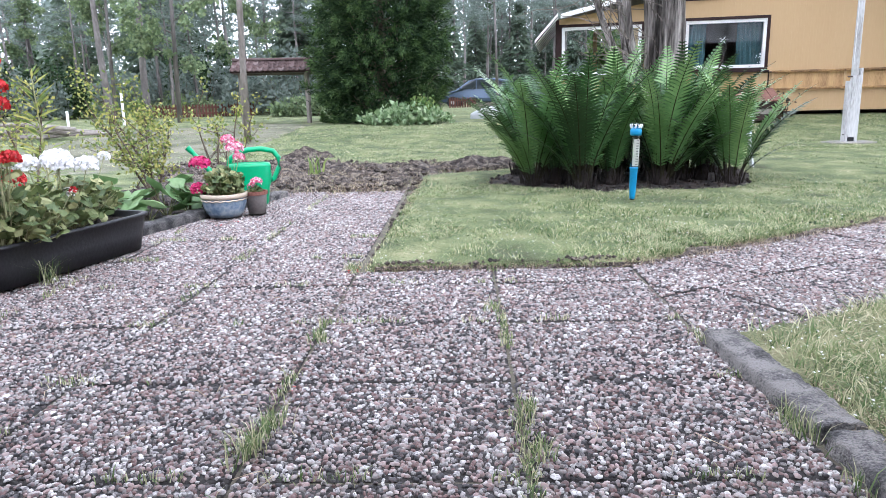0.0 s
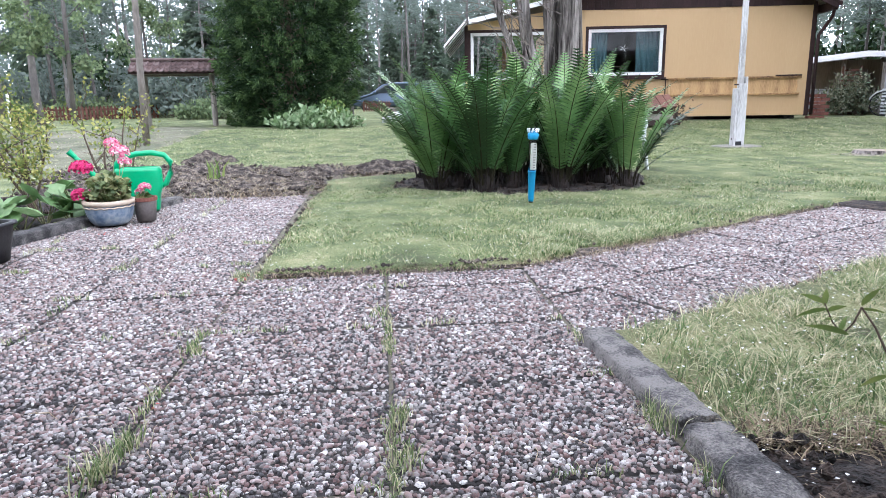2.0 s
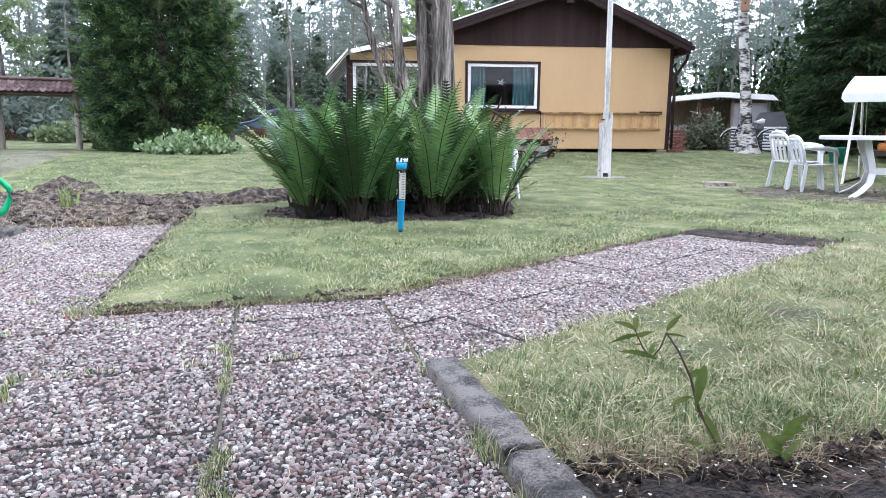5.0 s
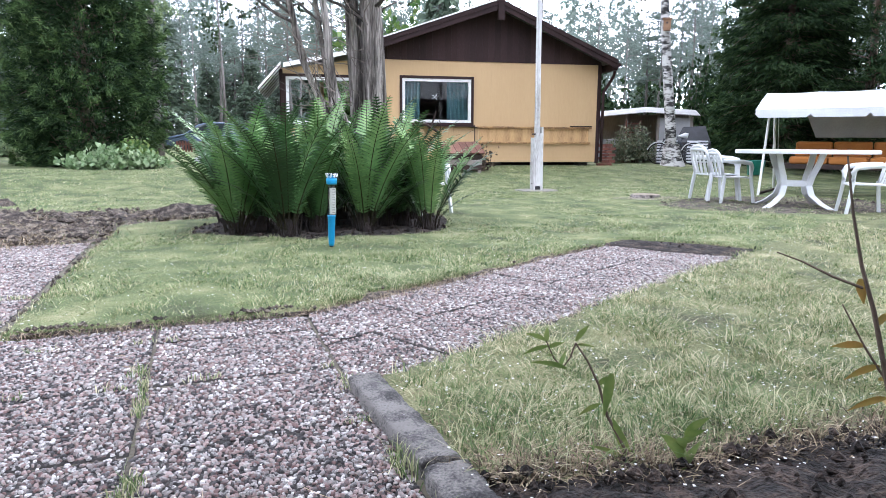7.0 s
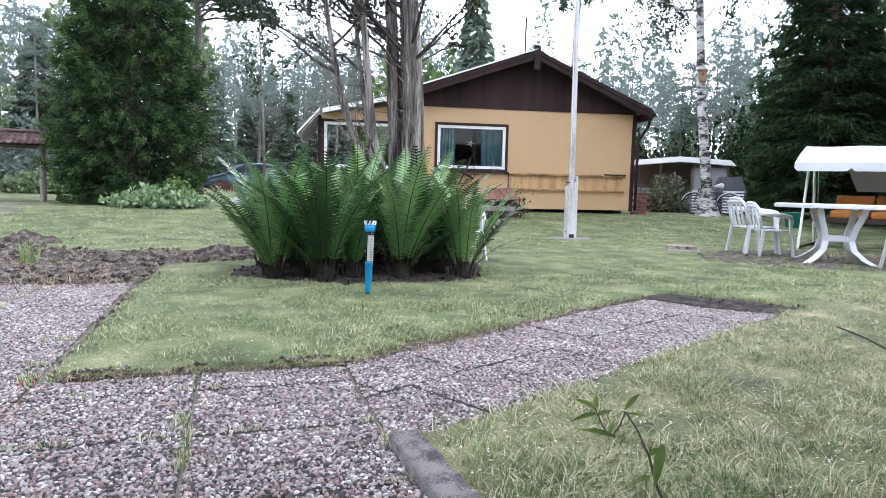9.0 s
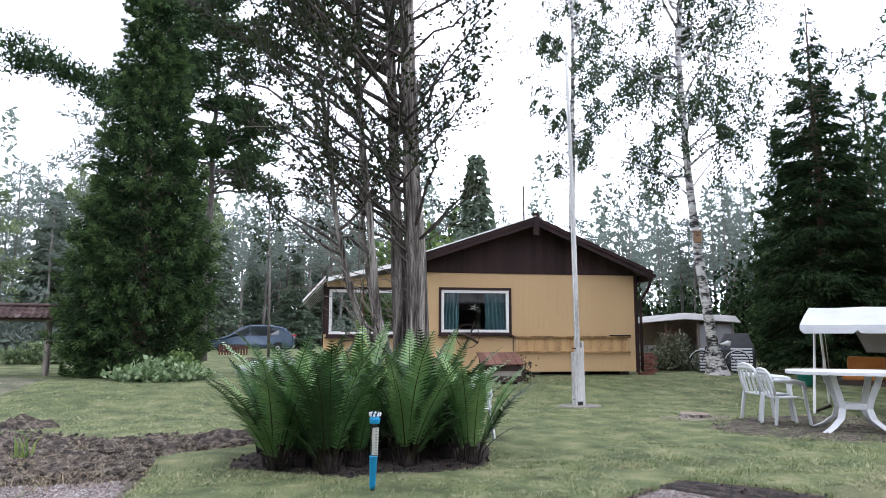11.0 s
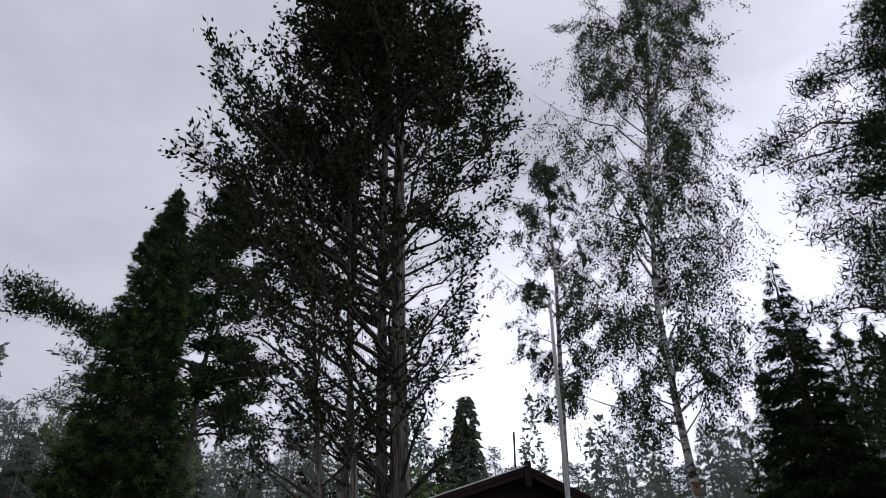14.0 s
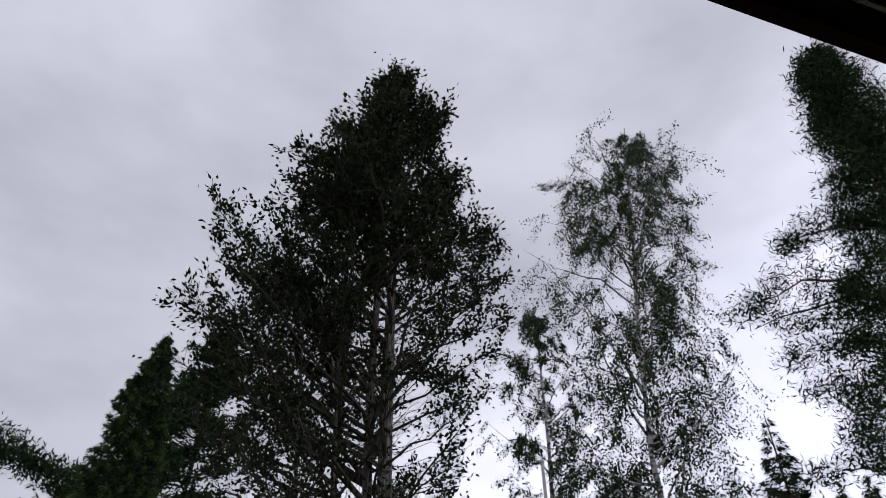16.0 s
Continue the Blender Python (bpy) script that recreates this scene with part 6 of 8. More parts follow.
for sx in (-1, 1):
    for sy in (-1, 1):
        g = Geo()
        pts = [(sx * 0.25 - 0.1, sy * 0.25, 0.69), (sx * 0.215 - 0.1, sy * 0.21, 0.55), (sx * 0.165 - 0.1, sy * 0.155, 0.40), (sx * 0.14 - 0.1, sy * 0.13, 0.28), (sx * 0.17 - 0.1, sy * 0.17, 0.16), (sx * 0.27 - 0.1, sy * 0.25, 0.06), (sx * 0.37 - 0.1, sy * 0.33, 0.0)]
        lw = []
        for x, y, z in pts:
            lw += [(x - 0.037, y - 0.02, z - 0.0), (x + 0.037, y - 0.02, z), (x + 0.037, y + 0.02, z + 0.01), (x - 0.037, y + 0.02, z + 0.01)]
        g.add(lw, [(0, 3, 2, 1), tuple(range(24, 28))] + [(i * 4 + j, i * 4 + (j + 1) % 4, i * 4 + 4 + (j + 1) % 4, i * 4 + 4 + j) for i in range(6) for j in range(4)])
        part("leg", g, PLASTIC_WHITE, table, bevel=0.008)
for y in (-0.13, 0.13):
    g = Geo()
    g.box((-0.26, y - 0.015, 0.27), (0.06, y + 0.015, 0.34))
    part("stretcher", g, PLASTIC_WHITE, table, bevel=0.006)
soil_patch("soil_patio", [(8.05 + (1.75 + 0.2 * math.sin(3 * t_)) * math.cos(t_), 6.75 + (1.25 + 0.15 * math.cos(4 * t_)) * math.sin(t_)) for t_ in np.linspace(0, 2 * math.pi, 24, endpoint=False)], 0.12, 0.015, SOIL, "worn bare earth under the garden table", 16, 60)

# ---- garden swing
CANVAS = mat("white_canvas", [(0.3, (0.50, 0.51, 0.53)), (0.7, (0.63, 0.64, 0.65))], 0.8, 3, 60, 0.2)
GREY_CLOTH = mat("grey_cloth", [(0.3, (0.30, 0.30, 0.31)), (0.7, (0.44, 0.44, 0.45))], 0.9, 3, 60, 0.2)
ORANGE = mat("orange_cushion", [(0.3, (0.32, 0.115, 0.022)), (0.7, (0.44, 0.175, 0.035))], 0.85, 4, 60, 0.3)
swing = thing("garden_swing", "garden swing seat with white canopy and orange cushions", "swing", on_ground(10.03, 7.56, -56) @ Matrix.Diagonal((1, 1, 1.045, 1)))
g = Geo()
g_v = []
prof = [(-0.74, 1.21), (-0.73, 1.26), (-0.40, 1.40), (0.0, 1.53), (0.40, 1.50), (0.70, 1.40)]
for ix in range(13):
    x = -1.12 + 2.24 * ix / 12
    for y, z in prof:
        g_v.append((x, y, z - 0.012 * math.sin(math.pi * ((ix * 0.25) % 1))))
g.add(g_v, [(i * 6 + j, i * 6 + 6 + j, i * 6 + 7 + j, i * 6 + j + 1) for i in range(12) for j in range(5)])
for s in (-1.12, 1.12):
    g.add([(s, y, z) for y, z in prof] + [(s, -0.70, 1.19), (s, 0.68, 1.34)], [(6, 0, 1, 2, 3, 4, 5, 7)])
canopy = part("canopy", g, CANVAS, swing, "white canvas canopy")
g = Geo()
for k in range(3):
    x0, x1 = -1.12 + 0.747 * k, -1.12 + 0.747 * (k + 1)
    g.add([(x0, -0.742, 1.255), (x1, -0.742, 1.255), (x1, -0.75, 1.185), (x1 - 0.05, -0.752, 1.135), (x0 + 0.05, -0.752, 1.135), (x0, -0.75, 1.185)], [(0, 5, 4, 3, 2, 1)])
part("valance", g, CANVAS, canopy, "scalloped white valance")
for s in (-1, 1):
    for y in (-0.62, 0.62):
        g = Geo()
        g.tube([(s * 1.02, y, 0.0), (s * 1.02, y * 0.25, 1.38)], 0.02, 8)
        part("frame_leg", g, WHITE, swing, "white steel frame leg")
    g = Geo()
    g.tube([(s * 1.02, -0.62, 0.03), (s * 1.02, 0.62, 0.03)], 0.02, 8)
    part("ground_bar", g, IRON, swing)
    for y in (-0.25, 0.25):
        g = Geo()
        g.tube([(s * 0.95, y * 0.4, 1.38), (s * 0.93, y, 0.50)], 0.006, 5)
        part("hanger", g, STEEL, swing)
g = Geo()
g.tube([(-1.02, 0, 1.40), (1.02, 0, 1.40)], 0.022, 8)
part("top_bar", g, WHITE, swing)
g = Geo()
g.box((-0.92, -0.28, 0.40), (0.92, 0.30, 0.47))
part("seat_frame", g, IRON, swing)
for k in range(3):
    g = Geo()
    g.box((-0.68 + 0.535 * k, -0.30, 0.47), (-0.16 + 0.535 * k, 0.28, 0.58))
    part("seat_cushion", g, ORANGE, swing, "orange seat cushion", bevel=0.035)
    g = Geo()
    g.box((-0.68 + 0.535 * k, 0.22, 0.56), (-0.16 + 0.535 * k, 0.34, 0.80))
    part("back_cushion", g, ORANGE, swing, "orange back cushion", bevel=0.035)
g = Geo()
g.add([(-0.62, 0.40, 1.30), (1.10, 0.40, 1.30), (1.10, 0.36, 0.86), (-0.42, 0.36, 0.86), (-0.62, 0.42, 1.30), (1.10, 0.42, 1.30), (1.10, 0.38, 0.86), (-0.42, 0.38, 0.86)], [(0, 3, 2, 1), (4, 5, 6, 7), (0, 4, 7, 3), (3, 7, 6, 2), (2, 6, 5, 1), (1, 5, 4, 0)])
part("back_cloth", g, GREY_CLOTH, swing, "grey cloth hung behind the seat")
GREEN_TUB = mat("green_plastic", [(0.3, (0.008, 0.30, 0.115)), (0.7, (0.015, 0.38, 0.16))], 0.35, 4, 40, 0.05)
TEAL_TUB = mat("teal_plastic", [(0.3, (0.02, 0.20, 0.16)), (0.7, (0.04, 0.28, 0.22))], 0.4, 4, 40, 0.05)
tub = thing("bucket", "green plastic tub standing on the lawn beyond the swing", "bucket", on_ground(12.35, 11.6) @ Matrix.Diagonal((1.05, 1.05, 0.95, 1)))
part("body", Geo().lathe([(0.0, 0.0), (0.15, 0.0), (0.19, 0.33), (0.20, 0.34), (0.185, 0.34), (0.15, 0.05), (0.0, 0.03)], 20, close=False), TEAL_TUB, tub, smooth=True)

# ---- watering can
can = thing("watering_can", "green plastic watering can standing on the slabs", "watering can", pose(-1.27, 5.13, 0.004, 0, 0, 12))
g = Geo()
a = np.linspace(0, 2 * math.pi, 28, endpoint=False)
v, rings = [], [(0.0, 0.80, 0.75), (0.015, 0.84, 0.79), (0.13, 0.93, 0.86), (0.20, 1.09, 0.96), (0.215, 1.05, 0.93), (0.232, 1.085, 0.955), (0.245, 1.05, 0.93), (0.262, 1.085, 0.955), (0.275, 1.05, 0.93), (0.30, 1.08, 0.955), (0.325, 1.02, 0.9), (0.33, 0.92, 0.75), (0.31, 0.90, 0.72)]
for z, sx_, sy_ in rings:
    for t_ in a:
        v.append((0.155 * sx_ * abs(math.cos(t_)) ** 0.7 * np.sign(math.cos(t_)), 0.085 * sy_ * abs(math.sin(t_)) ** 0.7 * np.sign(math.sin(t_)), z))
g.add(v, [tuple(range(28))[::-1], tuple(range(12 * 28, 13 * 28))] + [(i * 28 + j, i * 28 + (j + 1) % 28, (i + 1) * 28 + (j + 1) % 28, (i + 1) * 28 + j) for i in range(12) for j in range(28)])
part("body", g, GREEN_TUB, can, smooth=True)
g = Geo()
g.tube([(0.14, 0, 0.18), (0.185, 0, 0.20), (0.225, 0, 0.28), (0.23, 0, 0.36), (0.19, 0, 0.415), (0.10, 0, 0.435), (0.0, 0, 0.43), (-0.08, 0, 0.41), (-0.14, 0, 0.365), (-0.155, 0, 0.30)], 0.021, 10)
part("handle", g, GREEN_TUB, can, smooth=True)
g = Geo()
g.tube([(-0.14, 0, 0.10), (-0.24, 0.0, 0.20), (-0.36, 0, 0.36), (-0.42, 0, 0.43)], [0.034, 0.026, 0.019, 0.016], 12)
part("spout", g, GREEN_TUB, can, smooth=True)
g = Geo()
g.tube([(-0.41, 0, 0.42), (-0.45, 0, 0.465)], [0.017, 0.024], 14)
part("rose", g, GREEN_TUB, can, "sprinkler rose")

# ---- pots, planter and geraniums
CREAM = mat("cream_glaze", [(0.3, (0.42, 0.33, 0.24)), (0.7, (0.56, 0.47, 0.37))], 0.4, 7, 60, 0.1)
BLUE_GLAZE = mat("blue_grey_glaze", [(0.25, (0.05, 0.085, 0.16)), (0.45, (0.13, 0.19, 0.27)), (0.6, (0.30, 0.34, 0.38)), (0.8, (0.42, 0.42, 0.40))], 0.3, 11, 40, 0.15)
GREY_POT = mat("grey_pot", [(0.3, (0.13, 0.115, 0.105)), (0.7, (0.24, 0.21, 0.195))], 0.7, 7, 60, 0.2)
GERANIUM_LEAF = mat("geranium_leaf", [(0.2, (0.07, 0.105, 0.035)), (0.5, (0.15, 0.19, 0.065)), (0.85, (0.32, 0.32, 0.14))], 0.65, 8, 40, 0, island=0.7, through_light=0.25)
STEM = mat("green_stem", [(0.3, (0.20, 0.21, 0.09)), (0.7, (0.36, 0.33, 0.18))], 0.7, 8, 40, 0)
PETAL_WHITE = mat("white_petal", [(0.3, (0.80, 0.79, 0.78)), (0.7, (0.88, 0.87, 0.86))], 0.6, 8, 40, 0, through_light=0.3)
PETAL_RED = mat("red_petal", [(0.3, (0.40, 0.008, 0.010)), (0.7, (0.56, 0.022, 0.02))], 0.6, 8, 40, 0, island=0.3, through_light=0.25)
PETAL_PINK = mat("magenta_petal", [(0.3, (0.50, 0.010, 0.10)), (0.7, (0.66, 0.04, 0.20))], 0.6, 8, 40, 0, island=0.3, through_light=0.25)
PETAL_ROSE = mat("light_pink_petal", [(0.2, (0.66, 0.09, 0.22)), (0.55, (0.76, 0.34, 0.42)), (0.8, (0.86, 0.70, 0.72))], 0.6, 8, 40, 0, island=0.9, through_light=0.3)


def round_leaf(rng, c, size, tilt):
    a = np.linspace(0, 2 * np.pi, 9)[:-1]
    r = size * (1 + 0.16 * np.cos(a * 4 + rng.uniform(0, 6))) * np.where(np.arange(8) == 0, 0.55, 1)
    p = np.column_stack([r * np.cos(a), r * np.sin(a), 0.18 * size * np.cos(2 * a)])
    m = Euler((rng.uniform(-tilt, tilt), rng.uniform(-tilt, tilt), rng.uniform(0, 6.3))).to_matrix()
    return [tuple(np.array(m @ Vector(q)) + c) for q in p]


def geranium(name, label, heads, x, y, z, width, height, leaf_n, seed, petals, group=""):
    """A pelargonium: branching stems, scalloped round leaves, ball-shaped heads of small petals."""
    rng = np.random.default_rng(seed)
    ob = thing(name, label, "geranium", pose(x, y, z), group)
    stems, foliage = Geo(), Geo()
    for k in range(14 + leaf_n // 12):
        a, r = rng.uniform(0, 2 * np.pi), rng.uniform(0.2, 0.9)
        e = np.array([math.cos(a) * width[0] * r, math.sin(a) * width[1] * r, height * rng.uniform(0.4, 0.8)])
        stems.tube(bent(rng, (e[0] * 0.5, e[1] * 0.5, 0), e, 5, 0.2), np.linspace(0.006, 0.003, 5), 5, cap=False)
    for k in range(leaf_n):
        a, r = rng.uniform(0, 2 * np.pi), rng.uniform(0.1, 1.0) ** 0.6
        c = np.array([math.cos(a) * width[0] * r, math.sin(a) * width[1] * r, height * (0.15 + 0.75 * rng.uniform(0, 1) * (1.15 - 0.5 * r))])
        foliage.add(round_leaf(rng, c, rng.uniform(0.020, 0.038), 0.9), [tuple(range(8))])
        if k % 3 == 0:
            stems.tube([c, c * (0.6, 0.6, 0.35)], [0.002, 0.003], 3, cap=False)
    part("stem", stems, STEM, ob)
    part("foliage", foliage, GERANIUM_LEAF, ob)
    for (hx, hy, hz, r, kind) in heads:
        g = Geo()
        n = int(95 * (r / 0.05) ** 1.5)
        d = spread(rng, n)
        d[:, 2] = np.where(d[:, 2] < -0.3, -d[:, 2], d[:, 2])
        pos = np.array([hx, hy, hz]) + d * r * rng.uniform(0.75, 1.0, (n, 1)) * (1, 1, 0.75)
        for p, w_ in zip(pos, d):
            t1 = np.cross(w_, rng.normal(size=3))
            t1 /= np.linalg.norm(t1)
            t2 = np.cross(w_, t1)
            s = rng.uniform(0.012, 0.018) * (r / 0.05) ** 0.4
            g.add([p, p + t1 * s + w_ * s * 0.3, p + (t1 + t2) * s * 0.8 + w_ * s * 0.5, p + t2 * s + w_ * s * 0.3], [(0, 1, 2, 3)])
            g.add([p, p - t1 * s + w_ * s * 0.3, p - (t1 + t2) * s * 0.8 + w_ * s * 0.5, p - t2 * s + w_ * s * 0.3], [(0, 1, 2, 3)])
        g.tube(bent(rng, (hx * 0.6, hy * 0.6, height * 0.3), (hx, hy, hz), 5, 0.06), 0.0025, 4, 1, cap=False)
        part("flower_head", g, [petals[kind], STEM], ob)
    return ob


planter = thing("planter", "long black plastic planter trough on the slabs", "planter", pose(-1.717, 3.165, 0.002, 0, 0, -15))
g = Geo()
a = np.linspace(0, 2 * math.pi, 40, endpoint=False)


def trough(sx_, sy_, z):
    return [(sx_ * abs(math.cos(t_)) ** 0.24 * np.sign(math.cos(t_)), sy_ * abs(math.sin(t_)) ** 0.24 * np.sign(math.sin(t_)), z) for t_ in a]


rings = [trough(0.20, 0.48, 0), trough(0.215, 0.50, 0.10), trough(0.225, 0.515, 0.185), trough(0.24, 0.53, 0.19), trough(0.24, 0.53, 0.205), trough(0.215, 0.505, 0.205), trough(0.205, 0.49, 0.10)]
g.add([p for r in rings for p in r], [tuple(range(40))[::-1]] + [(i * 40 + j, i * 40 + (j + 1) % 40, (i + 1) * 40 + (j + 1) % 40, (i + 1) * 40 + j) for i in range(6) for j in range(40)])
part("trough", g, BLACK, planter, smooth=True)
g = Geo()
g.add(trough(0.21, 0.50, 0.17), [tuple(range(40))])
part("potting_soil", g, DARK_SOIL, planter)
geranium("geranium", "leggy geranium with white flower heads in the trough", [(-0.05, -0.13, 0.35, 0.06, 0), (0.06, -0.05, 0.365, 0.07, 0), (0.02, 0.02, 0.36, 0.07, 0), (0.17, 0.02, 0.33, 0.06, 0), (0.10, -0.10, 0.35, 0.065, 0), (0.16, 0.22, 0.36, 0.03, 0), (0.10, -0.05, 0.20, 0.03, 0)],
         -1.70, 3.28, 0.17, (0.22, 0.46), 0.30, 560, 501, [PETAL_WHITE])
geranium("geranium", "geranium with red flower heads in the trough", [(0.02, 0.0, 0.31, 0.055, 0), (-0.06, -0.08, 0.30, 0.05, 0), (0.12, 0.30, 0.22, 0.018, 0)], -1.66, 2.87, 0.17, (0.20, 0.18), 0.26, 200, 502, [PETAL_RED])
geranium("geranium", "tall geranium with red flower heads at the trough's end", [(0.15, -0.10, 0.715, 0.05, 0), (0.14, -0.09, 0.64, 0.05, 0), (0.13, -0.09, 0.82, 0.05, 0), (0.16, -0.08, 0.42, 0.04, 0)], -1.66, 2.76, 0.17, (0.12, 0.10), 0.55, 70, 503, [PETAL_RED])

pot = thing("flower_pot", "wide blue-grey glazed pot with a cream rim", "pot", pose(-1.30, 4.60, 0.002))
part("pot", Geo().lathe([(0.0, 0.0), (0.105, 0.0), (0.13, 0.03), (0.15, 0.09), (0.155, 0.14)], 28, close=False), BLUE_GLAZE, pot, smooth=True)
part("rim", Geo().lathe([(0.152, 0.135), (0.164, 0.14), (0.166, 0.165), (0.15, 0.17), (0.14, 0.15), (0.13, 0.14)], 28), CREAM, pot, "cream scalloped rim", smooth=True)
part("potting_soil", Geo().lathe([(0.142, 0.135), (0.10, 0.15), (0.0, 0.152)], 20, close=False), DARK_SOIL, pot)
g = Geo()
a = np.linspace(0, 2 * math.pi, 100)
g.tube(np.column_stack([0.157 * np.cos(a), 0.157 * np.sin(a), 0.12 + 0.007 * np.abs(np.sin(9 * a))]), 0.005, 4, cap=False)
part("scallop_band", g, CREAM, pot)
geranium("geranium", "pink geranium with magenta and pale flower heads", [(-0.15, -0.01, 0.24, 0.068, 0), (-0.17, -0.02, 0.06, 0.058, 0), (-0.11, -0.02, 0.07, 0.035, 1), (0.05, 0.03, 0.40, 0.045, 1), (0.10, 0.02, 0.34, 0.06, 1), (0.13, 0.0, 0.28, 0.04, 1)], -1.30, 4.60, 0.14, (0.14, 0.14), 0.24, 230, 504, [PETAL_PINK, PETAL_ROSE])
pot = thing("flower_pot", "small grey flower pot with a red-brown rim", "pot", pose(-1.10, 4.70, 0.002))
part("pot", Geo().lathe([(0.0, 0.0), (0.062, 0.0), (0.076, 0.14)], 20, close=False), GREY_POT, pot, smooth=True)
part("rim", Geo().lathe([(0.076, 0.138), (0.083, 0.14), (0.084, 0.165), (0.074, 0.165), (0.07, 0.14)], 20), BRICK_RED, pot)
geranium("geranium", "small pale pink geranium in a grey pot", [(0.01, 0.0, 0.09, 0.04, 0), (-0.03, 0.01, 0.06, 0.03, 0)], -1.10, 4.70, 0.14, (0.05, 0.05), 0.07, 16, 505, [PETAL_ROSE])


# ---- border plants
def shrub(name, label, x, y, stems, leaf_n, leaf, spread_r, bark, green, seed, category="shrub", low=0.25):
    rng = np.random.default_rng(seed)
    ob = thing(name, label, category, on_ground(x, y))
    wood, green_g = Geo(), Geo()
    for (bx, by), tops in stems:
        for tx, ty, tz in tops:
            line = bent(rng, (bx, by, -0.03), (tx, ty, tz), 8, 0.14)
            wood.tube(line, np.linspace(0.012, 0.003, 8), 6, cap=False)
            for _ in range(7):
                q = rng.uniform(0.35, 1.0)
                s = np.array([np.interp(q, np.linspace(0, 1, 8), line[:, i]) for i in range(3)])
                e = s + rng.normal(size=3) * spread_r * 0.8 + (0, 0, spread_r * 0.5)
                wood.tube([s, (s + e) / 2 + rng.normal(size=3) * 0.02, e], [0.004, 0.003, 0.0015], 4, cap=False)
                n = leaf_n
                u = rng.uniform(0.15, 1.1, n)[:, None]
                pos = s + (e - s) * u + rng.normal(size=(n, 3)) * spread_r * 0.22
                keep = pos[:, 2] > low * tz
                green_g.quads(leaves(pos[keep], (rng.normal(size=(n, 3)) + (0, 0, 0.3))[keep], leaf[0], leaf[1], rng))
    part("stem", wood, bark, ob)
    part("foliage", green_g, green, ob)
    return ob


YELLOW_LEAF = mat("yellow_green_leaf", [(0.2, (0.13, 0.19, 0.045)), (0.5, (0.28, 0.31, 0.075)), (0.85, (0.46, 0.43, 0.13))], 0.6, 3, 20, 0, island=0.8, through_light=0.4)
BROWN_STEM = mat("brown_stem", [(0.3, (0.07, 0.05, 0.035)), (0.7, (0.17, 0.125, 0.09))], 0.9, 9, 60, 0.4)
shrub("shrub", "yellow-green shrub with slanting brown stems", -2.05, 5.0, [((0.10, 0), [(-0.14, -0.1, 0.72), (-0.30, 0, 0.95), (-0.45, 0.1, 0.85)]), ((0.02, 0.05), [(-0.05, 0.1, 0.8), (0.20, 0.1, 0.6), (0.05, 0, 0.72)])], 58, (0.030, 0.010), 0.18, BROWN_STEM, YELLOW_LEAF, 511)
shrub("shrub", "sparse shrub with bare brown stems and a leafy tip", -1.68, 5.55, [((0, 0), [(0.02, 0, 0.62), (0.10, 0.05, 0.55), (-0.12, 0, 0.78)]), ((0.12, 0.02), [(0.22, 0, 0.80), (0.30, 0.02, 0.62)])], 24, (0.034, 0.011), 0.13, BROWN_STEM, YELLOW_LEAF, 512, low=0.72)
shrub("shrub", "wispy yellow-green shrub in the border", -2.75, 4.7, [((0, 0), [(-0.2, 0, 0.9), (0.1, 0.1, 0.8), (-0.4, 0.1, 0.7)])], 44, (0.030, 0.010), 0.2, BROWN_STEM, YELLOW_LEAF, 513)
rng = np.random.default_rng(514)
BIG_LEAF = mat("broad_leaf", [(0.2, (0.10, 0.19, 0.065)), (0.5, (0.19, 0.30, 0.12)), (0.85, (0.36, 0.45, 0.25))], 0.55, 5, 24, 0.1, rand=0.3, through_light=0.25)
for k, (x, y, h) in enumerate(((-1.92, 4.45, 0.2), (-1.75, 4.62, 0.22), (-1.62, 4.72, 0.14), (-1.80, 4.42, 0.12), (-1.70, 5.0, 0.2), (-2.05, 4.3, 0.24))):
    ob = thing("broad_leaved_plant", "low border plant with broad pale green leaves", "plant", pose(x, y, 0.0), "broad-leaved border plants")
    for j in range(6):
        a, s = rng.uniform(0, 2 * np.pi), rng.uniform(0.065, 0.11)
        c = np.array([math.cos(a) * 0.09, math.sin(a) * 0.09, h * rng.uniform(0.5, 1.1)])
        g = Geo()
        n = 12
        t_ = np.linspace(0, 2 * np.pi, n + 1)[:-1]
        rr = s * (1 + 0.08 * np.cos(5 * t_)) * np.where(np.arange(n) == 6, 0.6, 1)
        m = Euler((rng.uniform(-0.6, 0.6), rng.uniform(-0.6, 0.6), rng.uniform(0, 6.3))).to_matrix()
        v = [tuple(c)] + [tuple(np.array(m @ Vector((r_ * math.cos(q), r_ * math.sin(q), 0.18 * s * math.cos(2 * q) + 0.03))) + c) for r_, q in zip(rr, t_)]
        g.add(v, [(0, 1 + i, 1 + (i + 1) % n) for i in range(n)], 0)
        g.tube([c, (0.01, 0, -0.02)], [0.004, 0.006], 5, 1, cap=False)
        part("leaf", g, [BIG_LEAF, STEM], ob, smooth=True)
lily = thing("lily", "slim lily stem with narrow light green leaves", "plant", pose(-2.05, 3.78, 0.0))
g = Geo()
g.tube([(0, 0, -0.02), (0.01, 0, 0.5), (0.0, 0, 1.0)], [0.007, 0.005, 0.003], 6)
part("stem", g, STEM, lily)
g = Geo()
n = 90
z = rng.uniform(0.2, 1.0, n)
a = rng.uniform(0, 2 * np.pi, n)
g.quads(leaves(np.column_stack([np.zeros(n), np.zeros(n), z]), np.column_stack([np.cos(a), np.sin(a), 0.55 + 0.4 * (z > 0.8)]), 0.15 - 0.05 * (z > 0.9), 0.007, rng, 0.1))
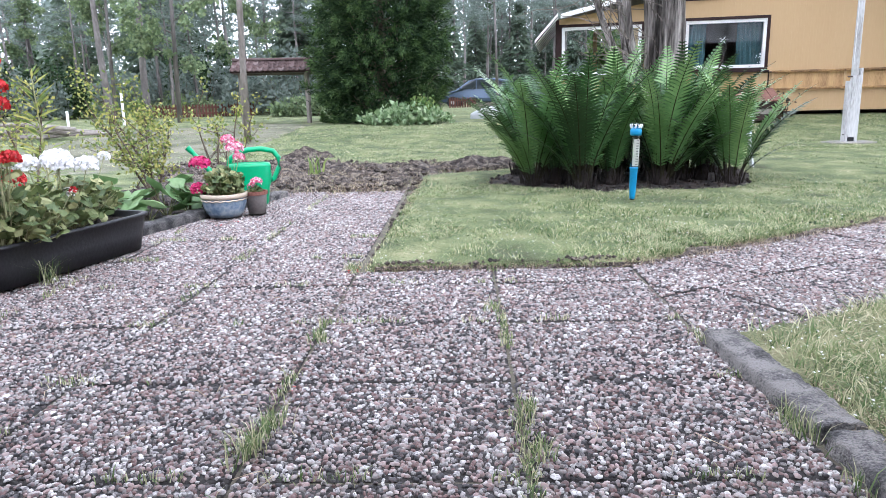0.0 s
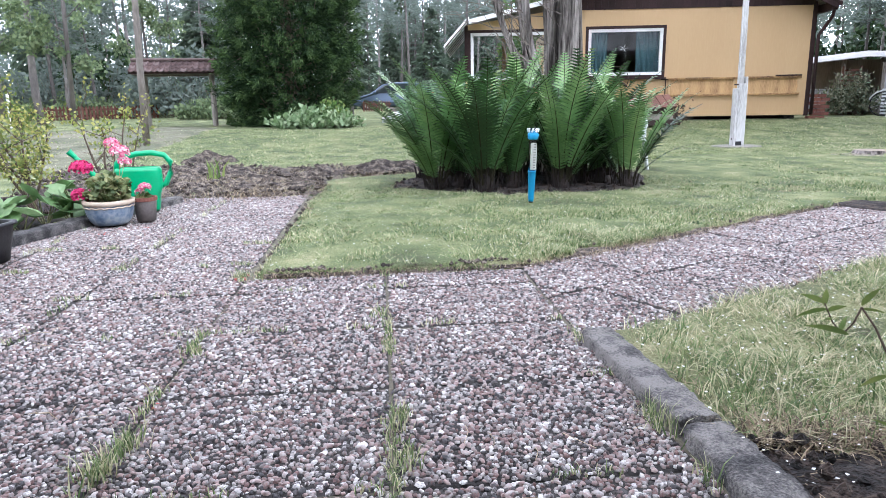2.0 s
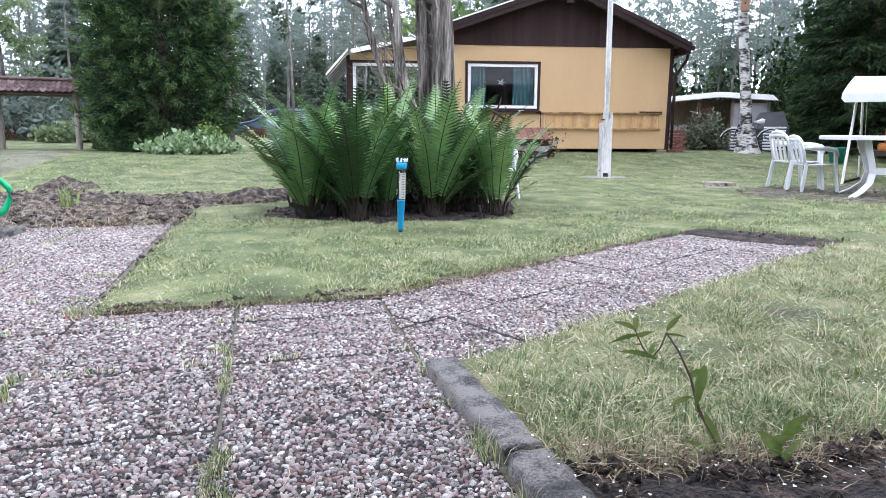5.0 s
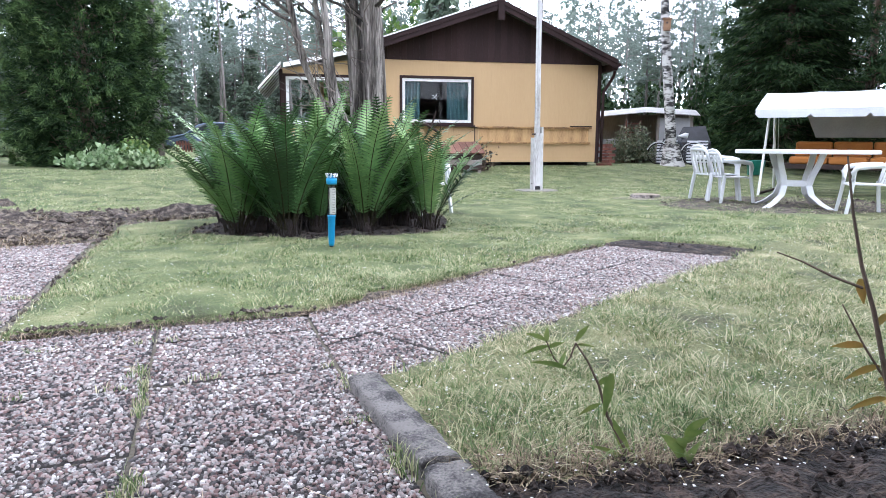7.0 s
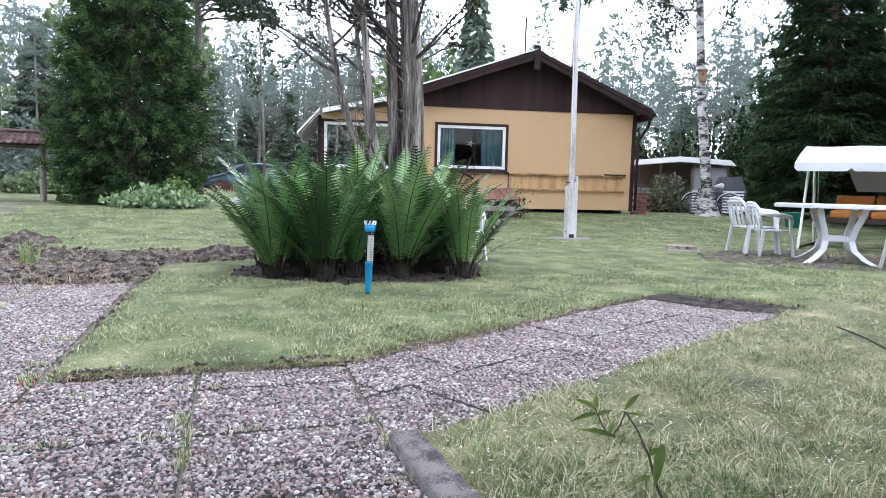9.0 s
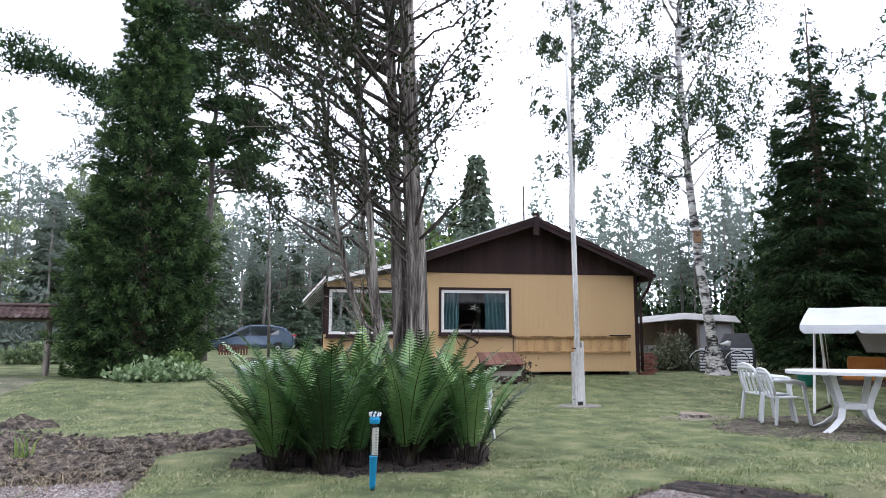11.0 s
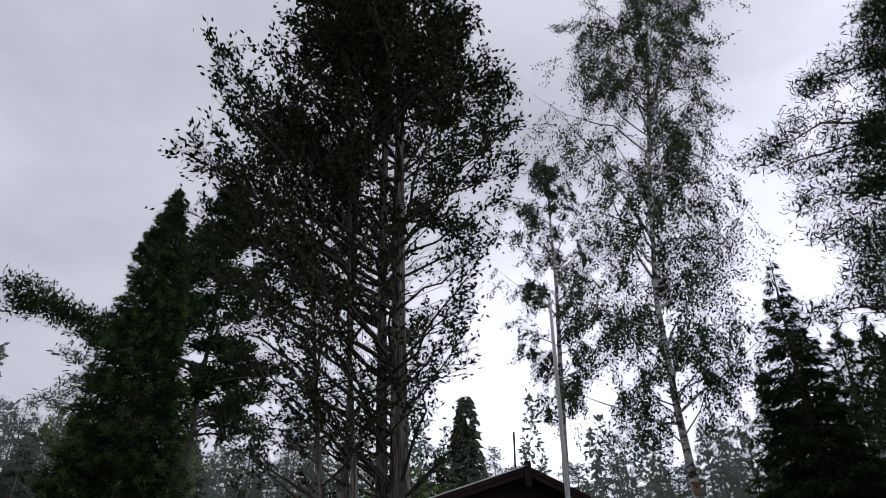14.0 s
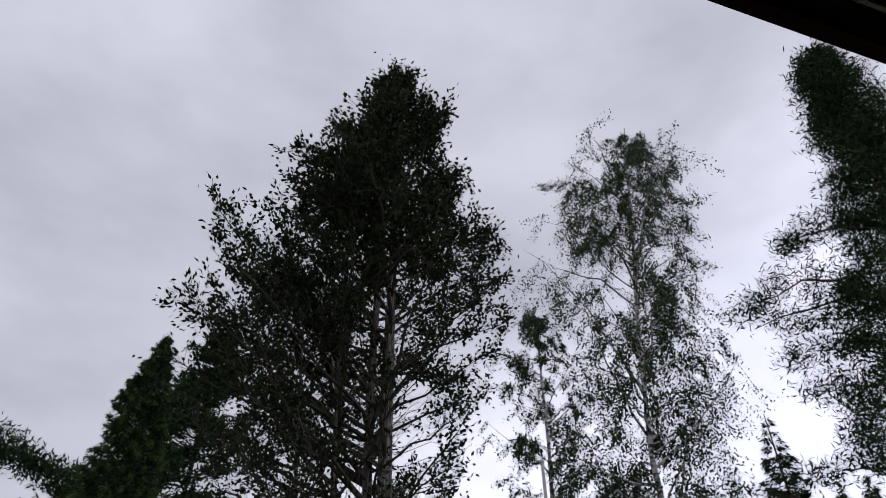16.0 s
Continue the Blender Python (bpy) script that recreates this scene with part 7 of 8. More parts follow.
part("foliage", g, YELLOW_LEAF, lily)

# stems in the bed behind the kerb
FRESH = mat("fresh_leaf", [(0.2, (0.08, 0.14, 0.035)), (0.5, (0.16, 0.235, 0.06)), (0.85, (0.34, 0.37, 0.115))], 0.5, 9, 40, 0.1, island=0.6, through_light=0.3)
RUSSET = mat("russet_leaf", [(0.2, (0.20, 0.09, 0.03)), (0.5, (0.32, 0.19, 0.05)), (0.85, (0.30, 0.30, 0.08))], 0.5, 9, 40, 0.1, island=0.9, through_light=0.35)


def lance(g, base, way, length, width, slot=0, fold=0.25, droop=0.2):
    base, way = np.array(base, dtype=float), np.array(way, dtype=float)
    way /= np.linalg.norm(way)
    side = np.cross(way, (0.5, 0.8, 0.35))
    side /= np.linalg.norm(side) + 1e-9
    up = np.cross(side, way)
    v, n = [], 7
    for i in range(n):
        s = i / (n - 1)
        c = base + way * length * s - np.array([0, 0, 1]) * droop * length * s * s
        w_ = width * math.sin(math.pi * (0.06 + 0.94 * s) ** 0.8) if i < n - 1 else 0.0003
        v += [tuple(c - side * w_ + up * w_ * fold), tuple(c), tuple(c + side * w_ + up * w_ * fold)]
    g.add(v, [(i * 3 + j, i * 3 + j + 1, i * 3 + j + 4, i * 3 + j + 3) for i in range(n - 1) for j in range(2)], slot)


weed = thing("garden_plant", "slender stem with narrow leaves growing in the bed", "plant", pose(0, 0, 0))
stem_pts = [(1.785, 1.19, -0.05), (1.75, 1.21, 0.03), (1.712, 1.248, 0.12), (1.692, 1.262, 0.20), (1.668, 1.28, 0.26), (1.642, 1.298, 0.305)]
g = Geo()
g.tube(stem_pts, [0.0048, 0.0045, 0.004, 0.0032, 0.0026, 0.0022], 7)
g.tube([(1.642, 1.298, 0.305), (1.632, 1.305, 0.265), (1.618, 1.318, 0.235), (1.598, 1.33, 0.26), (1.58, 1.34, 0.305)], [0.0024, 0.0022, 0.0022, 0.002, 0.0015], 6)
part("stem", g, BROWN_STEM, weed)
rng = np.random.default_rng(521)
for p, w_, ln, wd in (((1.715, 1.24, 0.235), (-0.15, 0.05, -1.0), 0.10, 0.019), ((1.692, 1.262, 0.20), (0.35, -0.15, 0.35), 0.045, 0.013), ((1.695, 1.255, 0.15), (-0.7, 0.3, -0.3), 0.06, 0.012), ((1.745, 1.215, 0.03), (-0.25, 0.15, 1.0), 0.12, 0.016), ((1.72, 1.24, 0.1), (0.45, -0.3, -0.6), 0.08, 0.015),
                      ((1.642, 1.298, 0.31), (0.5, -0.2, 0.9), 0.065, 0.011), ((1.642, 1.298, 0.30), (0.9, -0.4, 0.1), 0.05, 0.006), ((1.625, 1.31, 0.235), (-0.9, 0.4, 0.35), 0.10, 0.013), ((1.58, 1.34, 0.305), (-0.8, 0.5, 0.5), 0.06, 0.011), ((1.58, 1.34, 0.30), (0.1, 0.1, 0.9), 0.05, 0.010), ((1.585, 1.338, 0.29), (-0.9, 0.2, -0.1), 0.07, 0.011),
                      ((1.585, 1.338, 0.285), (0.6, -0.4, 0.5), 0.05, 0.010), ((1.595, 1.332, 0.265), (-0.6, -0.4, 0.3), 0.06, 0.010), ((1.612, 1.32, 0.24), (0.5, 0.3, 0.9), 0.05, 0.009), ((1.765, 1.20, 0.0), (-0.7, 0.3, 0.5), 0.14, 0.014), ((1.775, 1.195, -0.01), (0.6, 0.4, 0.5), 0.11, 0.013), ((1.78, 1.192, -0.02), (-0.9, -0.1, 0.35), 0.13, 0.013)):
    g = Geo()
    lance(g, p, w_, ln, wd * 0.68)
    part("leaf", g, FRESH, weed, smooth=True)
weed2 = thing("garden_plant", "young leafy shoot in the dark soil", "plant", pose(1.86, 1.13, -0.02))
for k in range(9):
    g = Geo()
    a = 2 * math.pi * k / 9 + 0.3
    lance(g, (0, 0, 0.02 + 0.012 * k), (math.cos(a), math.sin(a), 1.1), rng.uniform(0.07, 0.12), 0.012)
    part("leaf", g, FRESH, weed2, smooth=True)
rose = thing("rose_shoot", "thin brown rose shoots with a few russet leaves", "plant", pose(0, 0, 0))
g = Geo()
g.tube([(2.19, 0.80, -0.05), (2.16, 0.84, 0.25), (2.125, 0.875, 0.45), (2.105, 0.90, 0.55), (2.09, 0.92, 0.66), (2.075, 0.935, 0.785)], [0.007, 0.006, 0.005, 0.004, 0.003, 0.002], 7)
part("stem", g, BROWN_STEM, rose)
g = Geo()
g.tube([(2.11, 0.895, 0.50), (2.07, 0.94, 0.52), (2.03, 0.985, 0.548), (1.995, 1.025, 0.565)], [0.0035, 0.003, 0.0022, 0.0015], 6)
part("stem", g, BROWN_STEM, rose)
g = Geo()
g.tube([(2.15, 0.85, 0.30), (2.12, 0.885, 0.37), (2.085, 0.92, 0.46)], [0.003, 0.0025, 0.0015], 6)
part("stem", g, BROWN_STEM, rose)
for p, w_, ln in (((2.105, 0.90, 0.52), (0.2, -0.1, -0.8), 0.05), ((2.12, 0.885, 0.37), (-0.7, 0.4, 0.1), 0.07), ((2.14, 0.86, 0.33), (-0.5, 0.5, -0.3), 0.07), ((2.14, 0.86, 0.30), (0.5, -0.3, 0.1), 0.08), ((2.155, 0.845, 0.26), (-0.6, 0.4, -0.2), 0.08), ((2.16, 0.84, 0.24), (0.3, 0.5, 0.1), 0.08), ((2.13, 0.87, 0.42), (0.5, 0, 0.4), 0.06), ((2.15, 0.85, 0.34), (0.6, 0.2, 0.3), 0.07)):
    g = Geo()
    lance(g, p, w_, ln, 0.0105)
    part("leaf", g, RUSSET, rose, smooth=True)

# ---------------------------------------------------------------- farther things
GREY_WOOD = mat("weathered_wood", [(0.3, (0.13, 0.11, 0.095)), (0.55, (0.25, 0.22, 0.19)), (0.8, (0.36, 0.32, 0.28))], 0.95, 4, 40, 0.6, stretch=(1, 1, 0.2), rand=0.15)
CLAY = mat("clay_tile", [(0.3, (0.06, 0.036, 0.032)), (0.55, (0.11, 0.068, 0.06)), (0.8, (0.17, 0.13, 0.12))], 0.9, 4, 50, 0.4, rand=0.5)
RED_FENCE = mat("red_fence_paint", [(0.3, (0.085, 0.033, 0.024)), (0.7, (0.15, 0.06, 0.04))], 0.9, 4, 40, 0.3, rand=0.2)
CAR_PAINT = mat("dark_blue_car_paint", [(0.3, (0.075, 0.105, 0.15)), (0.7, (0.10, 0.135, 0.185))], 0.18, 2, 30, 0, metal=0.5, spec=0.8)
TYRE = mat("tyre_rubber", [(0.3, (0.012, 0.012, 0.012)), (0.7, (0.025, 0.025, 0.025))], 0.9, 9, 60, 0.3)
DARK_GLASS = mat("dark_car_glass", [(0.3, (0.015, 0.02, 0.022)), (0.7, (0.03, 0.035, 0.04))], 0.06, 3, 20, 0, spec=0.8)
LAMP_CLEAR = mat("lamp_lens", [(0.3, (0.55, 0.56, 0.57)), (0.7, (0.72, 0.72, 0.73))], 0.15, 3, 20, 0)
LAMP_RED = mat("red_lens", [(0.3, (0.30, 0.02, 0.02)), (0.7, (0.4, 0.04, 0.03))], 0.2, 3, 20, 0)

post = thing("wooden_pole", "weathered grey wooden pole standing in the lawn", "pole", on_ground(-3.37, 11.69))
g = Geo()
g.tube([(0, 0, -0.1), (0.03, 0, 1.2), (0.07, 0, 2.4), (0.10, 0, 3.4)], [0.060, 0.054, 0.050, 0.046], 12)
part("pole_shaft", g, GREY_WOOD, post, smooth=True)

# small tiled shelter
shelter = thing("shelter", "small open shelter with a red-brown tiled roof", "shelter", on_ground(-4.10, 16.55, 12))
for x in (-0.78, 0.74):
    for y in (-0.45, 0.55):
        g = Geo()
        g.tube([(x, y, -0.1), (x, y, 1.24)], 0.055, 8)
        part("post", g, GREY_WOOD, shelter)
for y in (-0.45, 0.55):
    g = Geo()
    g.box((-0.95, y - 0.04, 1.17), (0.92, y + 0.04, 1.26))
    part("beam", g, GREY_WOOD, shelter)
roof_s = part("roof_deck", Geo().add([(-0.98, -0.72, 1.22), (0.95, -0.72, 1.22), (0.95, 0.05, 1.47), (-0.98, 0.05, 1.47), (0.95, 0.82, 1.22), (-0.98, 0.82, 1.22), (-0.98, -0.72, 1.19), (0.95, -0.72, 1.19), (0.95, 0.82, 1.19), (-0.98, 0.82, 1.19)],
              [(0, 1, 2, 3), (3, 2, 4, 5), (6, 7, 1, 0), (6, 9, 8, 7), (7, 8, 4, 2, 1), (0, 3, 5, 9, 6)]), BROWN, shelter)
g = Geo()
n = 8
ang = np.linspace(0, 2 * np.pi, n + 1)
v = [(x * 0.118, yy, 0.014 * math.cos(t_) + (0.012 if yy < 0 else 0)) for yy in (-0.16, 0.16) for x, t_ in zip(np.linspace(-0.5, 0.5, n + 1), ang)]
v += [(x, y, z - 0.014) for x, y, z in v]
k = n + 1
g.add(v, [(i, i + 1, k + i + 1, k + i) for i in range(n)] + [(2 * k + i + 1, 2 * k + i, i, i + 1)[::-1] for i in range(n)] + [(3 * k + i, 3 * k + i + 1, 2 * k + i + 1, 2 * k + i) for i in range(n)])
tile_me = g.mesh("roof_tile", CLAY, smooth=True)
for side_ in (-1, 1):
    for r in range(3):
        for c in range(16):
            ob = part("roof_tile", tile_me, None, roof_s)
            ob.matrix_basis = pose(-0.92 + 0.1205 * c, 0.05 + side_ * (0.66 - 0.26 * r), 1.275 + 0.085 * r, 18 * (-side_), 0, 0)
g = Geo()
g.box((-1.0, 0.0, 1.50), (0.97, 0.10, 1.56))
part("ridge_cap", g, CLAY, roof_s, bevel=0.02)

# picket fence
fence = thing("picket_fence", "low red-brown wooden picket fence by the wood", "fence", on_ground(-10.6, 23.4, 21))
g0 = Geo()
g0.add([(-0.035, -0.01, 0), (0.035, -0.01, 0), (0.035, -0.01, 0.40), (0, -0.01, 0.46), (-0.035, -0.01, 0.40), (-0.035, 0.01, 0), (0.035, 0.01, 0), (0.035, 0.01, 0.40), (0, 0.01, 0.46), (-0.035, 0.01, 0.40)],
       [(0, 1, 2, 3, 4), (9, 8, 7, 6, 5), (0, 5, 6, 1), (1, 6, 7, 2), (2, 7, 8, 3), (3, 8, 9, 4), (4, 9, 5, 0)])
picket = g0.mesh("picket", RED_FENCE)
for k in range(34):
    ob = part("picket", picket, None, fence)
    ob.matrix_basis = pose(0.11 * k, 0, 0.02)
for z in (0.12, 0.32):
    g = Geo()
    g.box((-0.05, 0.012, z), (3.75, 0.04, z + 0.06))
    part("rail", g, RED_FENCE, fence)

low_fence = thing("picket_fence", "short red-brown picket fence by the parked car", "fence", on_ground(-0.12, 29.88, -0.4))
for k in range(11):
    ob = part("picket", picket, None, low_fence)
    ob.matrix_basis = pose(0.11 * k, 0, 0.02)
part("rail", Geo().box((-0.05, 0.012, 0.3), (1.2, 0.04, 0.36)), RED_FENCE, low_fence)

# parked car beyond the lawn
car = thing("car", "dark blue hatchback parked at the edge of the wood", "car", pose(1.35, 36.0, 0.22, 0, 0, -8))
side = [(-2.05, 0.30), (-2.08, 0.55), (-1.98, 0.74), (-1.15, 0.92), (-0.55, 1.36), (-0.1, 1.47), (0.9, 1.47), (1.55, 1.36), (1.98, 0.98), (2.08, 0.88), (2.08, 0.45), (2.0, 0.28)]
g = Geo()
v = []
for y, sc in ((-0.84, 0.0), (-0.86, 1.0), (0.86, 1.0), (0.84, 0.0)):
    for x, z in side:
        inn = 0.16 if z > 1.0 else 0.0
        v.append((x, (y - np.sign(y) * inn), z))
n = len(side)
g.add(v, [tuple(range(n, 2 * n))[::-1], tuple(range(2 * n, 3 * n))] + [(n + i, n + (i + 1) % n, 2 * n + (i + 1) % n, 2 * n + i) for i in range(n)])
body = part("body", g, CAR_PAINT, car, bevel=0.05)
for poly in ([(-1.02, 0.95), (-0.52, 1.31), (-0.12, 1.39), (-0.12, 0.95)], [(-0.05, 0.95), (-0.05, 1.39), (0.75, 1.40), (0.75, 0.95)], [(0.82, 0.95), (0.82, 1.39), (1.45, 1.31), (1.62, 1.02)]):
    for sy in (-1, 1):
        g = Geo()
        g.add([(x, sy * (0.868 - (0.15 if z > 1.0 else 0.0)), z) for x, z in poly] + [(x, sy * (0.84 - (0.15 if z > 1.0 else 0.0)), z) for x, z in poly],
              [tuple(range(len(poly))), tuple(range(len(poly), 2 * len(poly)))[::-1]] + [(i, (i + 1) % len(poly), len(poly) + (i + 1) % len(poly), len(poly) + i) for i in range(len(poly))])
        part("side_window", g, DARK_GLASS, body)
part("windscreen", Geo().add([(-1.16, -0.72, 0.93), (-1.16, 0.72, 0.93), (-0.56, 0.60, 1.37), (-0.56, -0.60, 1.37)], [(0, 1, 2, 3)]), DARK_GLASS, body, m=pose(-0.012, 0, 0.012))
for x in (-1.32, 1.30):
    for sy in (-1, 1):
        wheel = part("wheel", Geo().lathe([(0.20, -0.09), (0.29, -0.10), (0.31, -0.06), (0.31, 0.06), (0.29, 0.10), (0.20, 0.09)], 20), TYRE, car, m=pose(x, sy * 0.78, 0.31, 90))
        part("rim", Geo().lathe([(0.20, -0.07), (0.12, -0.09 * 1.0), (0.04, -0.095), (0.04, 0.095), (0.12, 0.09), (0.20, 0.07)], 10), STEEL, wheel)
for sy in (-1, 1):
    part("headlight", Geo().box((-2.05, sy * 0.62 - 0.16, 0.60), (-1.90, sy * 0.62 + 0.16, 0.74)), LAMP_CLEAR, body, bevel=0.03)
    part("tail_light", Geo().box((1.96, sy * 0.70 - 0.1, 0.82), (2.09, sy * 0.70 + 0.1, 1.0)), LAMP_RED, body, bevel=0.02)
    part("wing_mirror", Geo().box((-0.95, sy * 0.93 - 0.08, 0.93), (-0.82, sy * 0.93 + 0.08, 1.05)), CAR_PAINT, body, bevel=0.03)

# upturned dinghy
PALE_HULL = mat("pale_hull", [(0.3, (0.34, 0.36, 0.35)), (0.7, (0.52, 0.54, 0.53))], 0.6, 3, 40, 0.2)
boat = thing("dinghy", "pale grey upturned dinghy lying on the grass", "boat", on_ground(1.32, 16.4, 8) @ Matrix.Diagonal((0.72, 0.8, 0.85, 1)))
g = Geo()
v = []
for i in range(13):
    s = -1 + 2 * i / 12
    w_ = 0.42 * (1 - max(0, -s) ** 2.4 * 0.96) * (1 - 0.12 * max(0, s))
    for j in range(9):
        t_ = math.pi * j / 8
        v.append((1.0 * s, w_ * math.cos(t_), (0.36 + 0.05 * s) * math.sin(t_) ** 0.8 * (1 - 0.55 * max(0, -s) ** 3)))
g.add(v, [(i * 9 + j, i * 9 + j + 1, i * 9 + 10 + j, i * 9 + 9 + j) for i in range(12) for j in range(8)] + [tuple(12 * 9 + j for j in range(9))])
part("hull", g, PALE_HULL, boat, smooth=True)
g = Geo()
g.box((-0.85, -0.015, 0.30), (0.98, 0.015, 0.42))
part("keel", g, GREY_WOOD, boat)

# shrubs and beds on the far lawn
PALE_LEAF = mat("pale_shrub_leaf", [(0.2, (0.13, 0.20, 0.08)), (0.5, (0.22, 0.32, 0.15)), (0.85, (0.38, 0.46, 0.27))], 0.6, 3, 20, 0, island=0.8, through_light=0.3)


def mound(name, label, x, y, rx, ry, h, n, leaf, green, seed, category="shrub"):
    """A low leafy mound: short stems and many leaves, denser at the top, ragged at the edge."""
    rng = np.random.default_rng(seed)
    ob = thing(name, label, category, on_ground(x, y))
    wood, gg = Geo(), Geo()
    k = 60
    for _ in range(k):
        a, r = rng.uniform(0, 2 * np.pi), rng.uniform(0, 1) ** 0.5
        hh = h * rng.uniform(0.55, 1.15) * (1.05 - 0.5 * r * r)
        e = np.array([math.cos(a) * rx * r, math.sin(a) * ry * r, hh])
        wood.tube([(e[0] * 0.6, e[1] * 0.6, -0.02), e * (0.9, 0.9, 0.6), e], [0.008, 0.006, 0.003], 4, cap=False)
        m = n // k
        pos = e * (1, 1, 0) + np.column_stack([rng.normal(size=m) * 0.10, rng.normal(size=m) * 0.10, hh * rng.uniform(0.15, 1.05, m)])
        gg.quads(leaves(pos, rng.normal(size=(m, 3)) + (0, 0, 0.3), leaf[0], leaf[1], rng))
    part("stem", wood, BROWN_STEM, ob)
    part("foliage", gg, green, ob)
    return ob


mound("shrub", "low spreading pale green shrub on the lawn", -0.75, 14.1, 0.80, 0.45, 0.36, 3600, (0.11, 0.038), PALE_LEAF, 531)
mound("shrub", "small upright green shrub on the lawn", -0.42, 14.25, 0.28, 0.25, 0.56, 1200, (0.10, 0.032), BUSH_LEAF, 532)
mound("shrub", "bright green shrub behind the cottage roof", 7.4, 24.5, 2.6, 1.2, 5.0, 5200, (0.30, 0.10), BUSH_LEAF, 533)
mound("shrub", "grey-green bush beside the old shed", 11.75, 15.3, 0.62, 0.5, 0.85, 3000, (0.10, 0.022), mat("grey_green_leaf", [(0.2, (0.07, 0.095, 0.055)), (0.5, (0.15, 0.17, 0.10)), (0.85, (0.26, 0.27, 0.18))], 0.8, 3, 20, 0, island=0.7, through_light=0.2), 534)
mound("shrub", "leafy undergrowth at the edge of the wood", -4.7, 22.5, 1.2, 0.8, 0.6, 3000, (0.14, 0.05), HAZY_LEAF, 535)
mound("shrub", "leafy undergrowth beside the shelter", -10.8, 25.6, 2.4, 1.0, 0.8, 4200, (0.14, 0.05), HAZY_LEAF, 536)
mound("dried_shrub", "dark withered twigs beside the wooden bin by the wall", 6.22, 12.75, 0.14, 0.16, 0.50, 420, (0.07, 0.016), mat("withered_leaf", [(0.2, (0.03, 0.02, 0.014)), (0.8, (0.10, 0.07, 0.045))], 0.9, 5, 30, 0, island=0.6), 537)
# wooden bin with a sloping red-brown lid
LID = mat("red_brown_stain", [(0.3, (0.10, 0.045, 0.032)), (0.55, (0.17, 0.075, 0.05)), (0.75, (0.25, 0.125, 0.09))], 0.8, 5, 40, 0.4, stretch=(1, 6, 1), rand=0.35)
bin_t = thing("wooden_bin", "low dark wooden bin with a sloping red-brown lid", "bin", on_ground(5.76, 12.72, -8))
for y, h in ((-0.26, 0.33), (0.22, 0.52)):
    for k in range(3):
        g = Geo()
        g.box((-0.38, y, 0.03 + h * k / 3), (0.38, y + 0.03, 0.03 + h * (k + 1) / 3 - 0.014))
        part("wall_board", g, GREY_WOOD if k == 1 else IRON, bin_t, bevel=0.004)
for sx in (-1, 1):
    g = Geo()
    g.add([(sx * 0.36, -0.23, 0.03), (sx * 0.36, 0.22, 0.03), (sx * 0.36, 0.22, 0.52), (sx * 0.36, -0.23, 0.34), (sx * 0.38, -0.23, 0.03), (sx * 0.38, 0.22, 0.03), (sx * 0.38, 0.22, 0.52), (sx * 0.38, -0.23, 0.34)], [(0, 1, 2, 3), (7, 6, 5, 4), (0, 4, 5, 1), (1, 5, 6, 2), (2, 6, 7, 3), (3, 7, 4, 0)])
    part("side_panel", g, IRON, bin_t)
    for y in (-0.245, 0.235):
        part("foot", Geo().box((sx * 0.33 - 0.03, y - 0.03, -0.04), (sx * 0.33 + 0.03, y + 0.03, 0.028)), GREY_WOOD, bin_t)
for k in range(6):
    g = Geo()
    g.box((-0.43 + 0.145 * k, -0.34, 0.0), (-0.43 + 0.145 * k + 0.136, 0.30, 0.022))
    part("lid_board", g, LID, bin_t, m=pose(0, 0, 0.475 + 0.004 * (k % 3), 20.5), bevel=0.004)
rng = np.random.default_rng(538)
for k in range(26):
    az = -42 + 104 * (k + rng.uniform(0, 1)) / 26
    x, y = ring(az, rng.uniform(27, 36))
    if 1 < x < 12 and y < 24 or -4 < x < 6:
        continue
    if k < 3:
        under = [mound("undergrowth", "tangled green undergrowth below the pines", *ring(az, 30 + k), 2.2 + 0.3 * k, 1.2, 1.2 + 0.5 * k, 4000, (0.16, 0.052), (HAZY_LEAF, HAZY_PINE, SPRUCE)[k], 540 + k)] if k == 0 else under + [mound("undergrowth", "tangled green undergrowth below the pines", *ring(az, 30 + k), 2.2 + 0.3 * k, 1.2, 1.2 + 0.5 * k, 4000, (0.16, 0.052), (HAZY_LEAF, HAZY_PINE, SPRUCE)[k], 540 + k)]
    else:
        copy_thing(under[2 if az > 30 else k % len(under)], on_ground(x, y, rng.uniform(0, 360)) @ Matrix.Diagonal((1.3, 1.3, rng.uniform(0.7, 1.6), 1)))

# heaps of turf beside the dug bed
for x, y, s in ((-1.80, 9.42, 0.30), (0.62, 7.55, 0.40)):
    g = Geo()
    rng = np.random.default_rng(int(abs(x) * 100))
    n = 16
    v = []
    for i in range(n + 1):
        for j in range(n + 1):
            a, b = -1 + 2 * i / n, -1 + 2 * j / n
            r = math.hypot(a, b)
            v.append((a * s * 1.3, b * s * 0.8, 0.13 * max(0, 1 - r) ** 0.5 * (1 + 0.9 * lump(a, b, 0.3, x)) + rng.uniform(-0.012, 0.012) - 0.01))
    g.add(v, [(i * (n + 1) + j, (i + 1) * (n + 1) + j, (i + 1) * (n + 1) + j + 1, i * (n + 1) + j + 1) for i in range(n) for j in range(n)])
    ob = tagged(part("soil_mound", g, SOIL, m=on_ground(x, y, 10)), "small heap of dug turf and earth on the lawn", "heap", "turf heaps")

